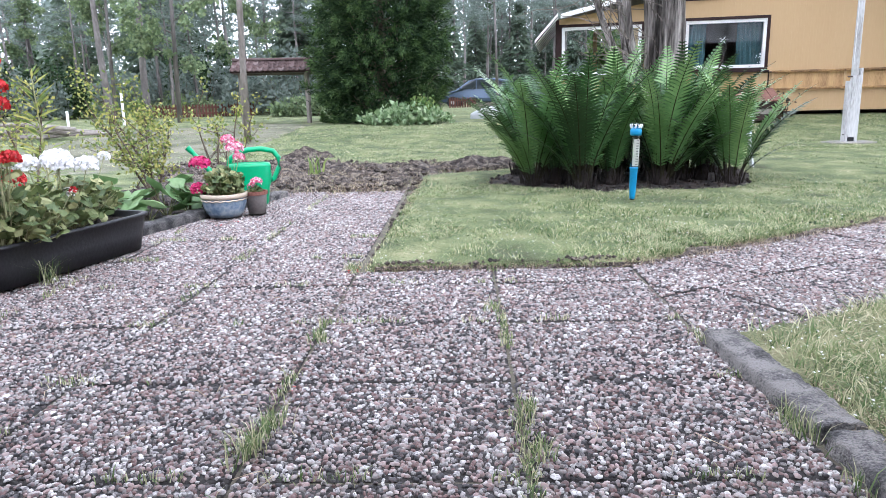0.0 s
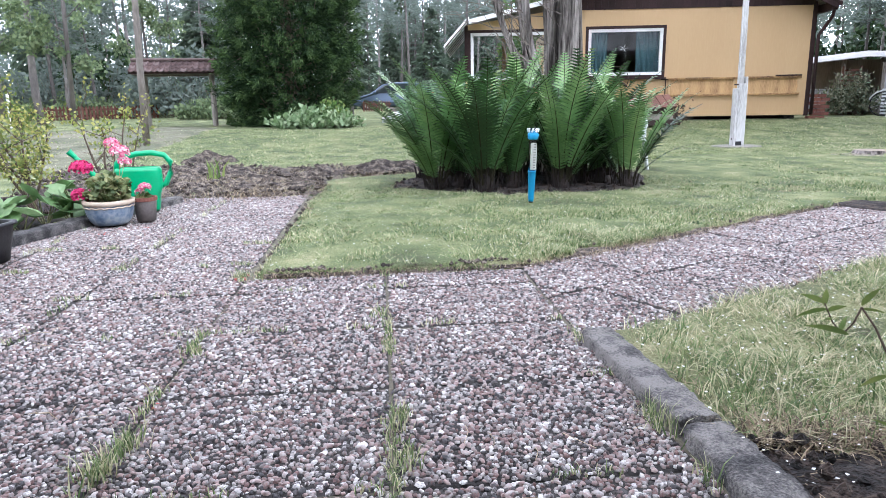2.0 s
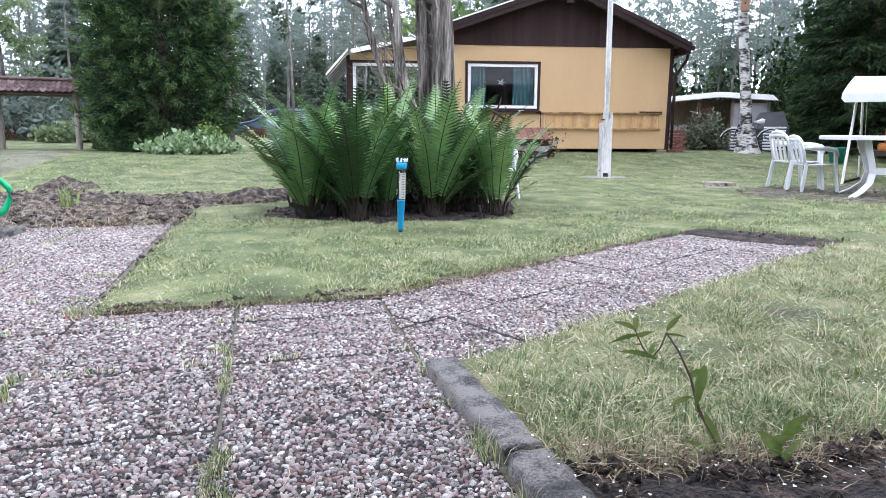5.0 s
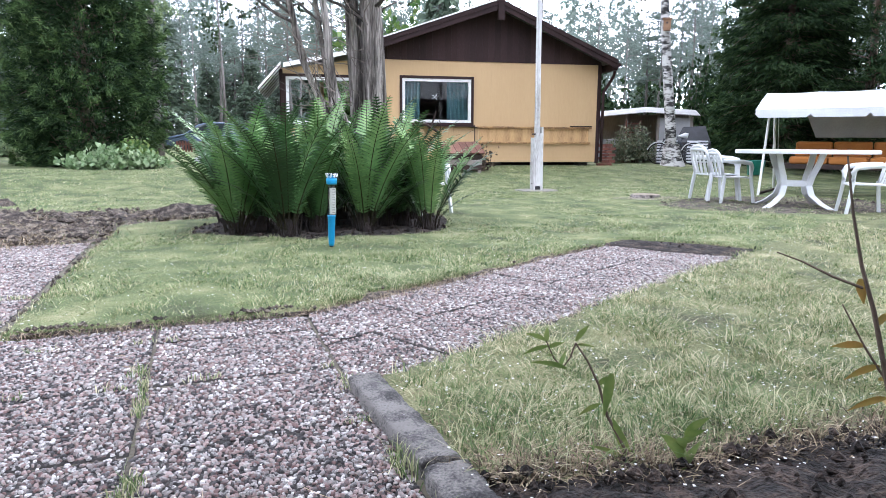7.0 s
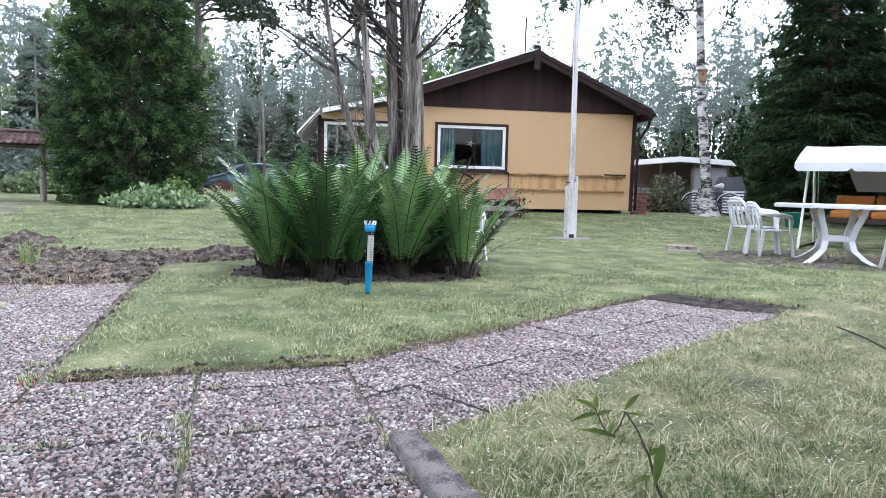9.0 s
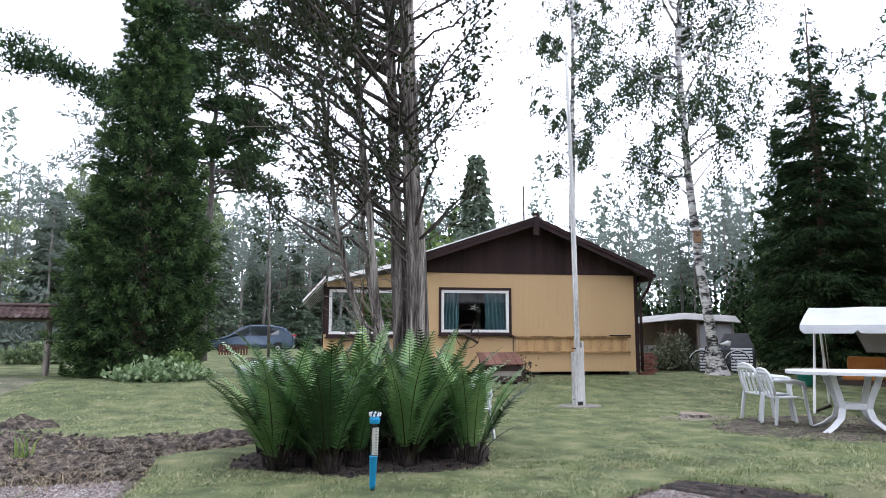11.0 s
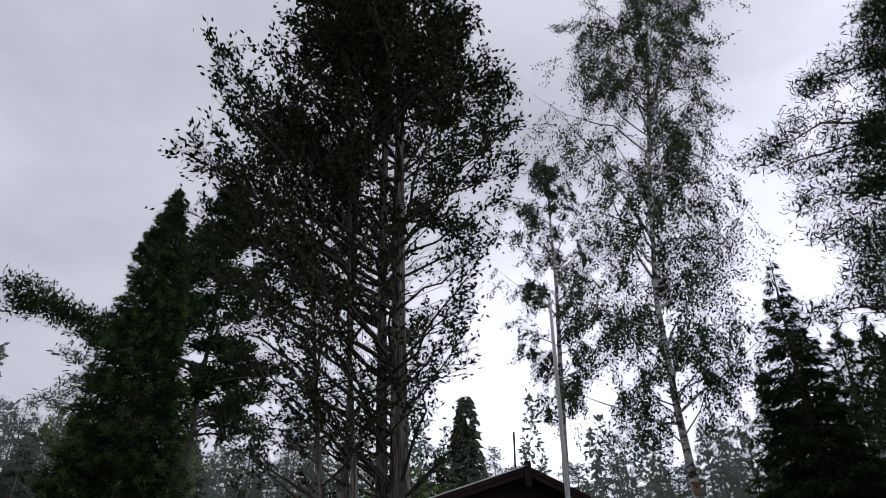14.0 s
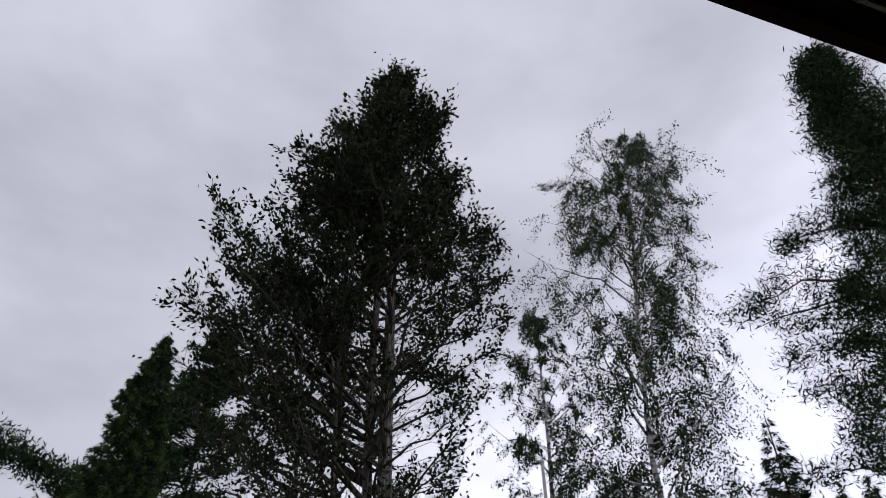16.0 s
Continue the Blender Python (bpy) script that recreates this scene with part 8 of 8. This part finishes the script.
# tree stump
stump = thing("tree_stump", "low sawn tree stump in the lawn", "stump", on_ground(6.95, 8.20))
part("stump", Geo().lathe([(0.27, -0.03), (0.22, 0.015), (0.205, 0.05)], 16), BARK, stump)
part("cut_face", Geo().lathe([(0.203, 0.051), (0.0, 0.055)], 16, close=False), mat("cut_wood", [(0.3, (0.20, 0.155, 0.115)), (0.7, (0.34, 0.28, 0.22))], 0.9, 12, 60, 0.3), stump)

soil_patch("soil_stump", [(6.95 + (0.48 + 0.10 * math.sin(3 * t_)) * math.cos(t_) * 1.15, 8.12 + (0.36 + 0.07 * math.cos(2 * t_)) * math.sin(t_)) for t_ in np.linspace(0, 2 * math.pi, 22, endpoint=False)], 0.07, 0.012, mat("dry_pale_soil", [(0.36, (0.12, 0.10, 0.075)), (0.5, (0.20, 0.17, 0.13)), (0.66, (0.32, 0.28, 0.21))], 0.95, 9, 70, 0.6, depth=0.01), "dry bare earth round the sawn stump", 17, 10)

# bird box on the birch
box_t = thing("bird_box", "small orange-brown wooden bird box on the birch", "bird box", pose(11.03, 13.22, 3.48, 0, 0, -40))
box_wood = mat("orange_box_wood", [(0.3, (0.22, 0.12, 0.07)), (0.7, (0.33, 0.20, 0.12))], 0.9, 6, 40, 0.3)
part("box", Geo().box((-0.08, -0.08, -0.12), (0.08, 0.10, 0.12)), box_wood, box_t, bevel=0.006)
part("lid", Geo().box((-0.10, -0.12, 0.122), (0.10, 0.11, 0.145)), box_wood, box_t)
part("entrance", Geo().tube([(0, -0.083, 0.04), (0, -0.0815, 0.04)], 0.022, 14), BLACK, box_t)

# old open shed and striped sheets
shed = thing("shed", "old grey open shed with a pale sheet roof", "shed", on_ground(12.55, 16.1, -36))
for x in (-1.25, -0.4, 0.45, 1.3):
    for y in (-0.5, 0.9):
        g = Geo()
        g.tube([(x, y, -0.1), (x, y, 1.22 if y < 0 else 1.42)], 0.045, 8)
        part("post", g, GREY_WOOD, shed)
g = Geo()
g.add([(-1.45, -0.75, 1.20), (0.1, -0.75, 1.34), (1.5, -0.75, 1.24), (1.5, 1.1, 1.46), (0.1, 1.1, 1.56), (-1.45, 1.1, 1.42)] + [(-1.45, -0.75, 1.218), (0.1, -0.75, 1.358), (1.5, -0.75, 1.258), (1.5, 1.1, 1.478), (0.1, 1.1, 1.578), (-1.45, 1.1, 1.438)],
      [(0, 5, 4, 1), (1, 4, 3, 2), (6, 7, 10, 11), (7, 8, 9, 10), (0, 1, 7, 6), (1, 2, 8, 7), (2, 3, 9, 8), (5, 0, 6, 11), (3, 4, 10, 9), (4, 5, 11, 10)])
part("roof", g, ROOFING, shed, "pale sheet roof")
g = Geo()
g.box((-1.3, 0.92, 0.0), (1.35, 0.96, 1.35))
part("back_wall", g, GREY_WOOD, shed)
g = Geo()
g.box((0.48, -0.53, 0.05), (1.28, -0.50, 1.20))
part("front_panel", g, GREY_CLOTH, shed, "grey front panel")
for k in range(5):
    g = Geo()
    g.box((-0.42, -0.53, 0.55 + 0.12 * k), (0.0, -0.50, 0.59 + 0.12 * k))
    part("lattice_slat", g, RED_FENCE, shed)
for x in (-0.40, -0.02):
    g = Geo()
    g.box((x - 0.02, -0.56, 0.4), (x + 0.02, -0.53, 1.15))
    part("lattice_post", g, RED_FENCE, shed)
g = Geo()
g.box((-1.2, -0.3, 0.0), (-0.6, 0.3, 0.62))
part("crate", g, GREY_CLOTH, shed, "pale grey crate inside", bevel=0.02)
STRIPE_W, STRIPE_D = PLASTIC_WHITE, mat("dark_stripe", [(0.3, (0.02, 0.02, 0.022)), (0.7, (0.05, 0.05, 0.055))], 0.6, 6, 40, 0.1)
for x, y, turn, wd in ((11.95, 14.15, -38, 0.50), (12.72, 13.95, -42, 0.50)):
    ob = thing("striped_sheet", "black and white striped sheet stood beside the birch", "sheet", on_ground(x, y, turn) @ pose(0, 0, 0, -8), "striped sheets")
    for k in range(8):
        g = Geo()
        g.box((-wd / 2, -0.01, 0.0 + 0.075 * k), (wd / 2, 0.012, 0.036 + 0.075 * k))
        part("dark_stripe", g, STRIPE_D, ob)
        g = Geo()
        g.box((-wd / 2, -0.012, 0.037 + 0.075 * k), (wd / 2, 0.01, 0.074 + 0.075 * k))
        part("white_stripe", g, STRIPE_W, ob)
tent = thing("tarpaulin", "dark tarpaulin propped into a small ridge", "tarpaulin", on_ground(13.1, 14.6, -40))
g = Geo()
g.add([(-0.45, -0.4, 0.55), (0.45, -0.4, 0.55), (0.3, 0, 0.98), (-0.25, 0, 0.95), (-0.45, 0.5, 0.4), (0.45, 0.5, 0.4), (-0.45, -0.4, 0), (0.45, -0.4, 0), (-0.45, 0.5, 0), (0.45, 0.5, 0)],
      [(0, 1, 2, 3), (3, 2, 5, 4), (0, 3, 4, 8, 6), (1, 7, 9, 5, 2), (6, 7, 1, 0), (4, 5, 9, 8)])
part("sheet", g, STRIPE_D, tent)
# old bicycle leaning behind the birch
BIKE = mat("dark_blue_paint", [(0.3, (0.015, 0.018, 0.03)), (0.7, (0.05, 0.055, 0.07))], 0.45, 6, 50, 0.1)
bike = thing("bicycle", "old dark bicycle leaning between the birch and striped sheets", "bicycle", on_ground(11.90, 13.75, -42) @ pose(0, 0, 0, -7) @ Matrix.Diagonal((0.82, 0.82, 0.82, 1)))
a = np.linspace(0, 2 * math.pi, 33)
for x in (-0.50, 0.50):
    g = Geo()
    g.tube(np.column_stack([x + 0.315 * np.cos(a), np.zeros(33), 0.33 + 0.315 * np.sin(a)]), 0.016, 6, cap=False)
    tyre_p = part("wheel", g, TYRE, bike)
    g = Geo()
    for k in range(18):
        t_ = 2 * math.pi * k / 18
        g.tube([(x, 0.02 if k % 2 else -0.02, 0.33), (x + 0.30 * math.cos(t_), 0, 0.33 + 0.30 * math.sin(t_))], 0.0022, 3, cap=False)
    g.tube([(x, -0.05, 0.33), (x, 0.05, 0.33)], 0.018, 8)
    part("spokes", g, STEEL, tyre_p)
    g = Geo()
    b = np.linspace(0.15 * math.pi, 0.9 * math.pi, 12)
    g.tube(np.column_stack([x + 0.355 * np.cos(b), np.zeros(12), 0.33 + 0.355 * np.sin(b)]), 0.018, 5)
    part("mudguard", g, STEEL, bike, "dull steel mudguard")
g = Geo()
for ln in ([(-0.36, 0, 0.78), (-0.04, 0, 0.30)], [(-0.34, 0, 0.70), (0.14, 0, 0.68)], [(-0.04, 0, 0.30), (0.18, 0, 0.82)], [(0.12, 0, 0.64), (0.50, 0.05, 0.33)], [(-0.04, 0, 0.30), (0.50, 0.05, 0.33)], [(-0.36, 0, 0.80), (-0.50, 0.04, 0.33)]):
    g.tube(ln, 0.016, 7)
part("frame", g, BIKE, bike)
g = Geo()
g.tube([(-0.22, 0.27, 0.96), (-0.30, 0.24, 1.0), (-0.37, 0.08, 0.98), (-0.355, 0, 0.93), (-0.37, -0.08, 0.98), (-0.30, -0.24, 1.0), (-0.22, -0.27, 0.96)], 0.013, 6)
g.tube([(-0.36, 0, 0.78), (-0.355, 0, 0.93)], 0.014, 6)
part("handlebar", g, STEEL, bike)
g = Geo()
g.tube([(0.32, 0, 0.87), (0.24, 0, 0.885), (0.14, 0, 0.87), (0.03, 0, 0.86)], [0.075, 0.085, 0.05, 0.02], 10)
part("saddle", g, PLASTIC_WHITE, bike, "pale grey saddle", smooth=True)

# grey log heap and pale stakes far on the left
logs = thing("log_heap", "heap of grey logs and branches at the lawn's edge", "log heap", on_ground(-7.75, 12.6, 30))
rng = np.random.default_rng(551)
for k in range(14):
    g = Geo()
    x, z = rng.uniform(-0.6, 0.6), 0.05 + 0.11 * (k // 6)
    y = -0.25 + 0.1 * (k % 6)
    g.tube([(x - rng.uniform(0.4, 0.7), y, z), (x, y + 0.03, z + 0.02), (x + rng.uniform(0.3, 0.7), y + 0.02, z)], rng.uniform(0.022, 0.045), 8)
    part("log", g, GREY_WOOD, logs, m=pose(rng.uniform(-0.2, 0.2), rng.uniform(-0.2, 0.2), 0, 0, rng.uniform(-6, 6), rng.uniform(-50, 50)))
for x, y, h in ((-8.58, 17.75, 0.85), (-9.72, 17.1, 0.42)):
    st = thing("stake", "pale wooden stake standing at the lawn's edge", "stake", on_ground(x, y), "stakes")
    g = Geo()
    g.tube([(0, 0, -0.05), (0.01, 0, h)], 0.035, 8)
    part("shaft", g, WHITE, st)

# ---------------------------------------------------------------- the house at the viewer's back
own = thing("wall_own", "timber house wall and deep eaves at the terrace", "house", None, kind="structure")
g = Geo()
g.box((-7, -1.75, -0.05), (8, -1.6, 2.35))
part("wall", g, BROWN, own)
g = Geo()
g.box((-7.4, -2.2, 2.44), (8.4, 0.10, 2.50))
part("soffit", g, BROWN, own)
g = Geo()
g.box((-7.4, 0.075, 2.40), (8.4, 0.105, 2.60))
part("fascia", g, BROWN, own)
g = Geo()
g.tube([(-7.4, 0.02, 2.43), (8.4, 0.02, 2.43)], 0.008, 6)
part("edge_strip", g, STEEL, own)
g = Geo()
g.add([(-7.4, 0.12, 2.60), (8.4, 0.12, 2.60), (8.4, -4.0, 3.9), (-7.4, -4.0, 3.9), (-7.4, -4.0, -0.1), (8.4, -4.0, -0.1)], [(0, 1, 2, 3), (3, 2, 5, 4)])
part("roof", g, ROOFING, own)

# ---------------------------------------------------------------- grass, petals and weeds
CLOVER = mat("clover_leaf", [(0.2, (0.03, 0.06, 0.018)), (0.5, (0.07, 0.12, 0.035)), (0.85, (0.15, 0.22, 0.07))], 0.7, 3, 30, 0, island=0.8, through_light=0.2)
rng = np.random.default_rng(601)


def blades(px, py, height, width, flop=1.3):
    """Loose grass blades: a bent, pointed strip each."""
    n = len(px)
    base = np.column_stack([px, py, ground_z(px, py) - 0.004])
    a = rng.uniform(0, 2 * np.pi, n)
    side = np.column_stack([np.cos(a), np.sin(a), np.zeros(n)]) * (width * rng.uniform(0.6, 1.4, n))[:, None]
    b = a + np.pi / 2 + rng.normal(size=n) * 0.5
    out = np.column_stack([np.cos(b), np.sin(b), np.zeros(n)]) * rng.uniform(0.1, 1.0, n)[:, None] * flop
    h = (height * rng.uniform(0.5, 1.3, n))[:, None]
    mid = base + out * h * 0.45 + np.array([0, 0, 1.0]) * h * 0.65
    tip = base + out * h * 1.25 + np.array([0, 0, 1.0]) * h * 0.95
    return np.stack([base - side, base + side, mid + side * 0.7, tip, mid - side * 0.7], axis=1)


def scatter(n, x0, x1, y0, y1):
    px, py = rng.uniform(x0, x1, n), rng.uniform(y0, y1, n)
    k = kept(px, py)
    return px[k], py[k]


g, parched, speck, dry = Geo(), Geo(), Geo(), Geo()
# thick turf close by, thinner farther off
for n, x0, x1, y0, y1, h, w_ in ((84000, 1.34, 4.2, 1.2, 3.7, 0.040, 0.0021), (50000, 4.2, 6.8, 1.0, 6.0, 0.034, 0.0028), (74000, -0.1, 3.6, 2.9, 5.6, 0.030, 0.0023),
                              (110000, -0.6, 10.0, 5.0, 9.2, 0.024, 0.0042), (110000, -7.0, 11.0, 8.4, 14.0, 0.022, 0.007)):
    px, py = scatter(n, x0, x1, y0, y1)
    patch = np.array([0.85 + 0.8 * lump(x, y, 0.3, 7.0) + 0.9 * lump(x, y, 0.09, 9.0) for x, y in zip(px, py)])
    cut = 0.4 if y1 < 7 else 0.3
    px, py, patch = px[patch > cut], py[patch > cut], patch[patch > cut]
    made = blades(px, py, h * patch, w_, 2.2 if y1 < 4 else 1.6)
    on_dry = dry_side(px, py)
    for into, chosen in ((g, made[~on_dry]), (parched, made[on_dry])):
        if y1 < 7:
            into.strips(chosen)
        else:
            into.quads(chosen[:, [0, 1, 3]], 0, 3)
# small dark clover leaves and dry bits that speckle the turf
for n, x0, x1, y0, y1, w_ in ((5200, 1.34, 3.4, 1.2, 3.6, 0.0034), (7000, -0.1, 3.8, 2.9, 5.6, 0.0045), (5000, 3.4, 6.8, 1.2, 6.0, 0.005), (4000, -1.0, 7.0, 5.4, 7.6, 0.006)):
    px, py = scatter(n, x0, x1, y0, y1)
    speck.strips(blades(px, py, 0.022, w_, 2.2))
    px, py = scatter(n, x0, x1, y0, y1)
    dry.strips(blades(px, py, 0.016, 0.45 * w_, 3.6))
# long tufts along the kerb and the bed's edge
for n, x0, x1, y0, y1, h in ((1300, 1.36, 2.4, 1.15, 1.5, 0.07), (500, 1.34, 1.55, 1.4, 2.1, 0.06), (500, 2.3, 3.6, 1.0, 1.4, 0.07)):
    px, py = scatter(n, x0, x1, y0, y1)
    g.strips(blades(px, py, h, 0.002, 1.6))
tagged(part("grass", parched, DRY_BLADES), "sparse yellowing grass on the drier side of the path", "grass", kind="stuff")
tagged(part("clover", speck, CLOVER), "small dark green clover leaves in the turf", "clover", kind="stuff")
tagged(part("dry_grass", dry, THATCH), "dry brown clippings lying on the turf", "dry grass", kind="stuff")
tagged(part("grass", g, GRASS), "short mown grass blades, green and straw-coloured", "grass", kind="stuff")
# a green tuft on the dug soil
tuft = Geo()
k = 16
px, py = np.full(k, -1.15) + rng.normal(size=k) * 0.03, np.full(k, 6.9) + rng.normal(size=k) * 0.03
tuft.strips(blades(px, py, 0.24, 0.011, 0.35))
tagged(part("leafy_tuft", tuft, BUSH_LEAF), "pale green strap-leaved plant on the dug soil", "plant")
# weeds in the joints
g = Geo()
for x in (-1.40, -0.75, -0.10, 0.55):
    yy = rng.uniform(0.9, 5.6 if x < -0.5 else 2.95, 700)
    on = np.array([lump(x * 9, y, 0.22, 2.0) > 0.08 for y in yy])
    yy = yy[on]
    g.strips(blades(x + rng.normal(size=len(yy)) * 0.012, yy, 0.03, 0.0016, 0.9))
for y in (0.66, 1.18, 1.70, 2.22, 2.74, 3.26, 3.78):
    xx = rng.uniform(-1.4, 1.2 if y < 2.8 else -0.1, 620)
    on = np.array([lump(x, y * 9, 0.22, 4.0) > 0.14 for x in xx])
    xx = xx[on]
    g.strips(blades(xx, y + rng.normal(size=len(xx)) * 0.012, 0.022, 0.0016, 0.9))
for x, y, n, h in ((-0.10, 1.30, 130, 0.05), (-0.08, 1.42, 90, 0.05), (-0.09, 2.05, 60, 0.03), (0.57, 1.48, 70, 0.04), (0.58, 1.28, 70, 0.04), (1.20, 1.42, 40, 0.05), (1.21, 1.36, 50, 0.06), (1.19, 2.0, 30, 0.04), (-1.52, 2.85, 40, 0.12), (1.21, 1.12, 25, 0.05), (-0.12, 3.0, 90, 0.04), (0.52, 2.35, 60, 0.03)):
    g.strips(blades(x + rng.normal(size=n) * 0.018, y + rng.normal(size=n) * 0.03, h, 0.0016, 0.9))
moss = g
# dry thatch along the cut edges of the turf
g = Geo()


def thatch(p, q, n, wide, h, w_=0.0013):
    s = rng.uniform(0, 1, n)
    px, py = p[0] + (q[0] - p[0]) * s + rng.normal(size=n) * wide, p[1] + (q[1] - p[1]) * s + rng.normal(size=n) * wide
    g.strips(blades(px, py, h, w_, 2.6))


thatch((-0.04, 3.0), (1.25, 3.05), 1300, 0.04, 0.020)
thatch((-0.02, 3.0), (0.0, 5.7), 900, 0.02, 0.018)
thatch((1.25, 3.03), tuple(PU * 5.4 + PN * 2.16), 1900, 0.05, 0.020)
thatch(tuple(PU * 2.0 + PN * 1.12), tuple(PU * 5.5 + PN * 1.12), 1300, 0.045, 0.020)
thatch((1.38, 1.28), (1.9, 1.20), 1500, 0.035, 0.042, 0.0018)
thatch((1.9, 1.19), (3.0, 1.10), 1700, 0.04, 0.042, 0.0018)
thatch((1.37, 1.45), (1.36, 2.0), 300, 0.012, 0.03)
thatch((1.38, 1.35), (1.9, 1.15), 500, 0.07, 0.035, 0.0016)
for k in range(40):
    a = 2 * math.pi * k / 40
    c = (2.0 + 1.40 * math.cos(a), 6.38 + 1.48 * math.sin(a))
    thatch(c, c, 45, 0.09, 0.03)
for k in range(46):
    x, y = rng.uniform(1.6, 6.4), rng.uniform(1.4, 5.4)
    if kept(x, y):
        thatch((x, y), (x + rng.uniform(-0.3, 0.3), y + rng.uniform(-0.2, 0.2)), 260, rng.uniform(0.05, 0.14), 0.018, 0.0018)
px, py = rng.uniform(-2.6, 0.9, 5200), rng.uniform(5.86, 8.6, 5200)
k = inside(DUG, px, py) & (np.array([lump(x, y, 0.35, 17.0) for x, y in zip(px, py)]) > 0.02)
turf_bits = blades(px[k], py[k], 0.05, 0.002, 1.0)
for x, y, s_ in ((-0.6, 6.2, 0.3), (-1.3, 6.6, 0.35), (-0.9, 7.3, 0.4), (0.35, 7.5, 0.25), (-1.8, 7.6, 0.5)):
    thatch((x, y), (x + 0.1, y), 1700, s_, 0.06, 0.0024)
tagged(part("dry_thatch", g, THATCH), "brown dry grass roots along cut turf edges", "thatch", kind="stuff")
g = moss
g.strips(turf_bits)
tagged(part("joint_weeds", g, GRASS), "thin grass and moss growing in the slab joints", "weeds", kind="stuff")
# fallen petals and straw
g = Geo()
n = 3400
px, py = np.concatenate([rng.uniform(1.2, 3.4, n // 3), rng.uniform(-0.6, 6.0, n)]), np.concatenate([rng.uniform(1.0, 3.0, n // 3), rng.uniform(0.9, 5.6, n)])
n = len(px)
on_slab = paved(px, py)
on_kerb = (px > 1.21) & (px < 1.36) & (py < 2.06)
pz = np.where(on_slab, 0.004, 0.026) + np.where(on_kerb, 0.03, 0)
keep = ~(on_slab & (rng.uniform(0, 1, n) > 0.2)) & ~(on_kerb & (rng.uniform(0, 1, n) > 0.5)) & ~inside(FERN_BED, px, py)
px, py, pz = px[keep], py[keep], pz[keep] + ground_z(px[keep], py[keep])
m_ = len(px)
s = rng.uniform(0.0018, 0.0055, m_)
a = rng.uniform(0, 6.3, m_)
c, d = np.cos(a) * s, np.sin(a) * s
tz = rng.uniform(0, 0.003, (m_, 4))
g.quads(np.stack([np.column_stack([px + c, py + d, pz + tz[:, 0]]), np.column_stack([px - d, py + c, pz + tz[:, 1]]), np.column_stack([px - c, py - d, pz + tz[:, 2]]), np.column_stack([px + d, py - c, pz + tz[:, 3]])], axis=1))
tagged(part("fallen_petals", g, PETAL_WHITE), "tiny white fallen petals on grass and slabs", "petals", kind="stuff")
g = Geo()
STRAW = mat("dry_straw", [(0.3, (0.30, 0.22, 0.13)), (0.7, (0.52, 0.42, 0.28))], 0.9, 9, 40, 0)
for k in range(330):
    x, y = rng.uniform(-1.3, 1.25), rng.uniform(1.0, 3.0)
    if k > 70:
        x, y = rng.uniform(1.38, 2.5), rng.uniform(1.0, 1.5)
    a, ln = rng.uniform(0, 6.3), rng.uniform(0.02, 0.10)
    g.tube([(x, y, 0.008), (x + math.cos(a) * ln / 2, y + math.sin(a) * ln / 2, 0.014), (x + math.cos(a + 0.2) * ln, y + math.sin(a + 0.2) * ln, 0.008)], 0.0009, 3, cap=False)
tagged(part("straw", g, STRAW), "scattered dry straw on the slabs", "straw", kind="stuff")
g = Geo()
for x, y in ((-0.075, 1.62), (-0.13, 2.93), (-0.09, 2.96), (-1.2, 4.2), (-1.0, 4.4), (-1.15, 4.35)):
    for _ in range(4):
        p = np.array([x, y, 0.008]) + rng.normal(size=3) * (0.012, 0.012, 0.003)
        a = rng.uniform(0, 6.3)
        u, v_ = np.array([math.cos(a), math.sin(a), 0.3]) * 0.006, np.array([-math.sin(a), math.cos(a), 0.2]) * 0.006
        g.add([p + u, p + v_, p - u, p - v_], [(0, 1, 2, 3)])
tagged(part("red_petals", g, PETAL_RED), "few red fallen geranium petals on the slabs", "petals", kind="stuff")
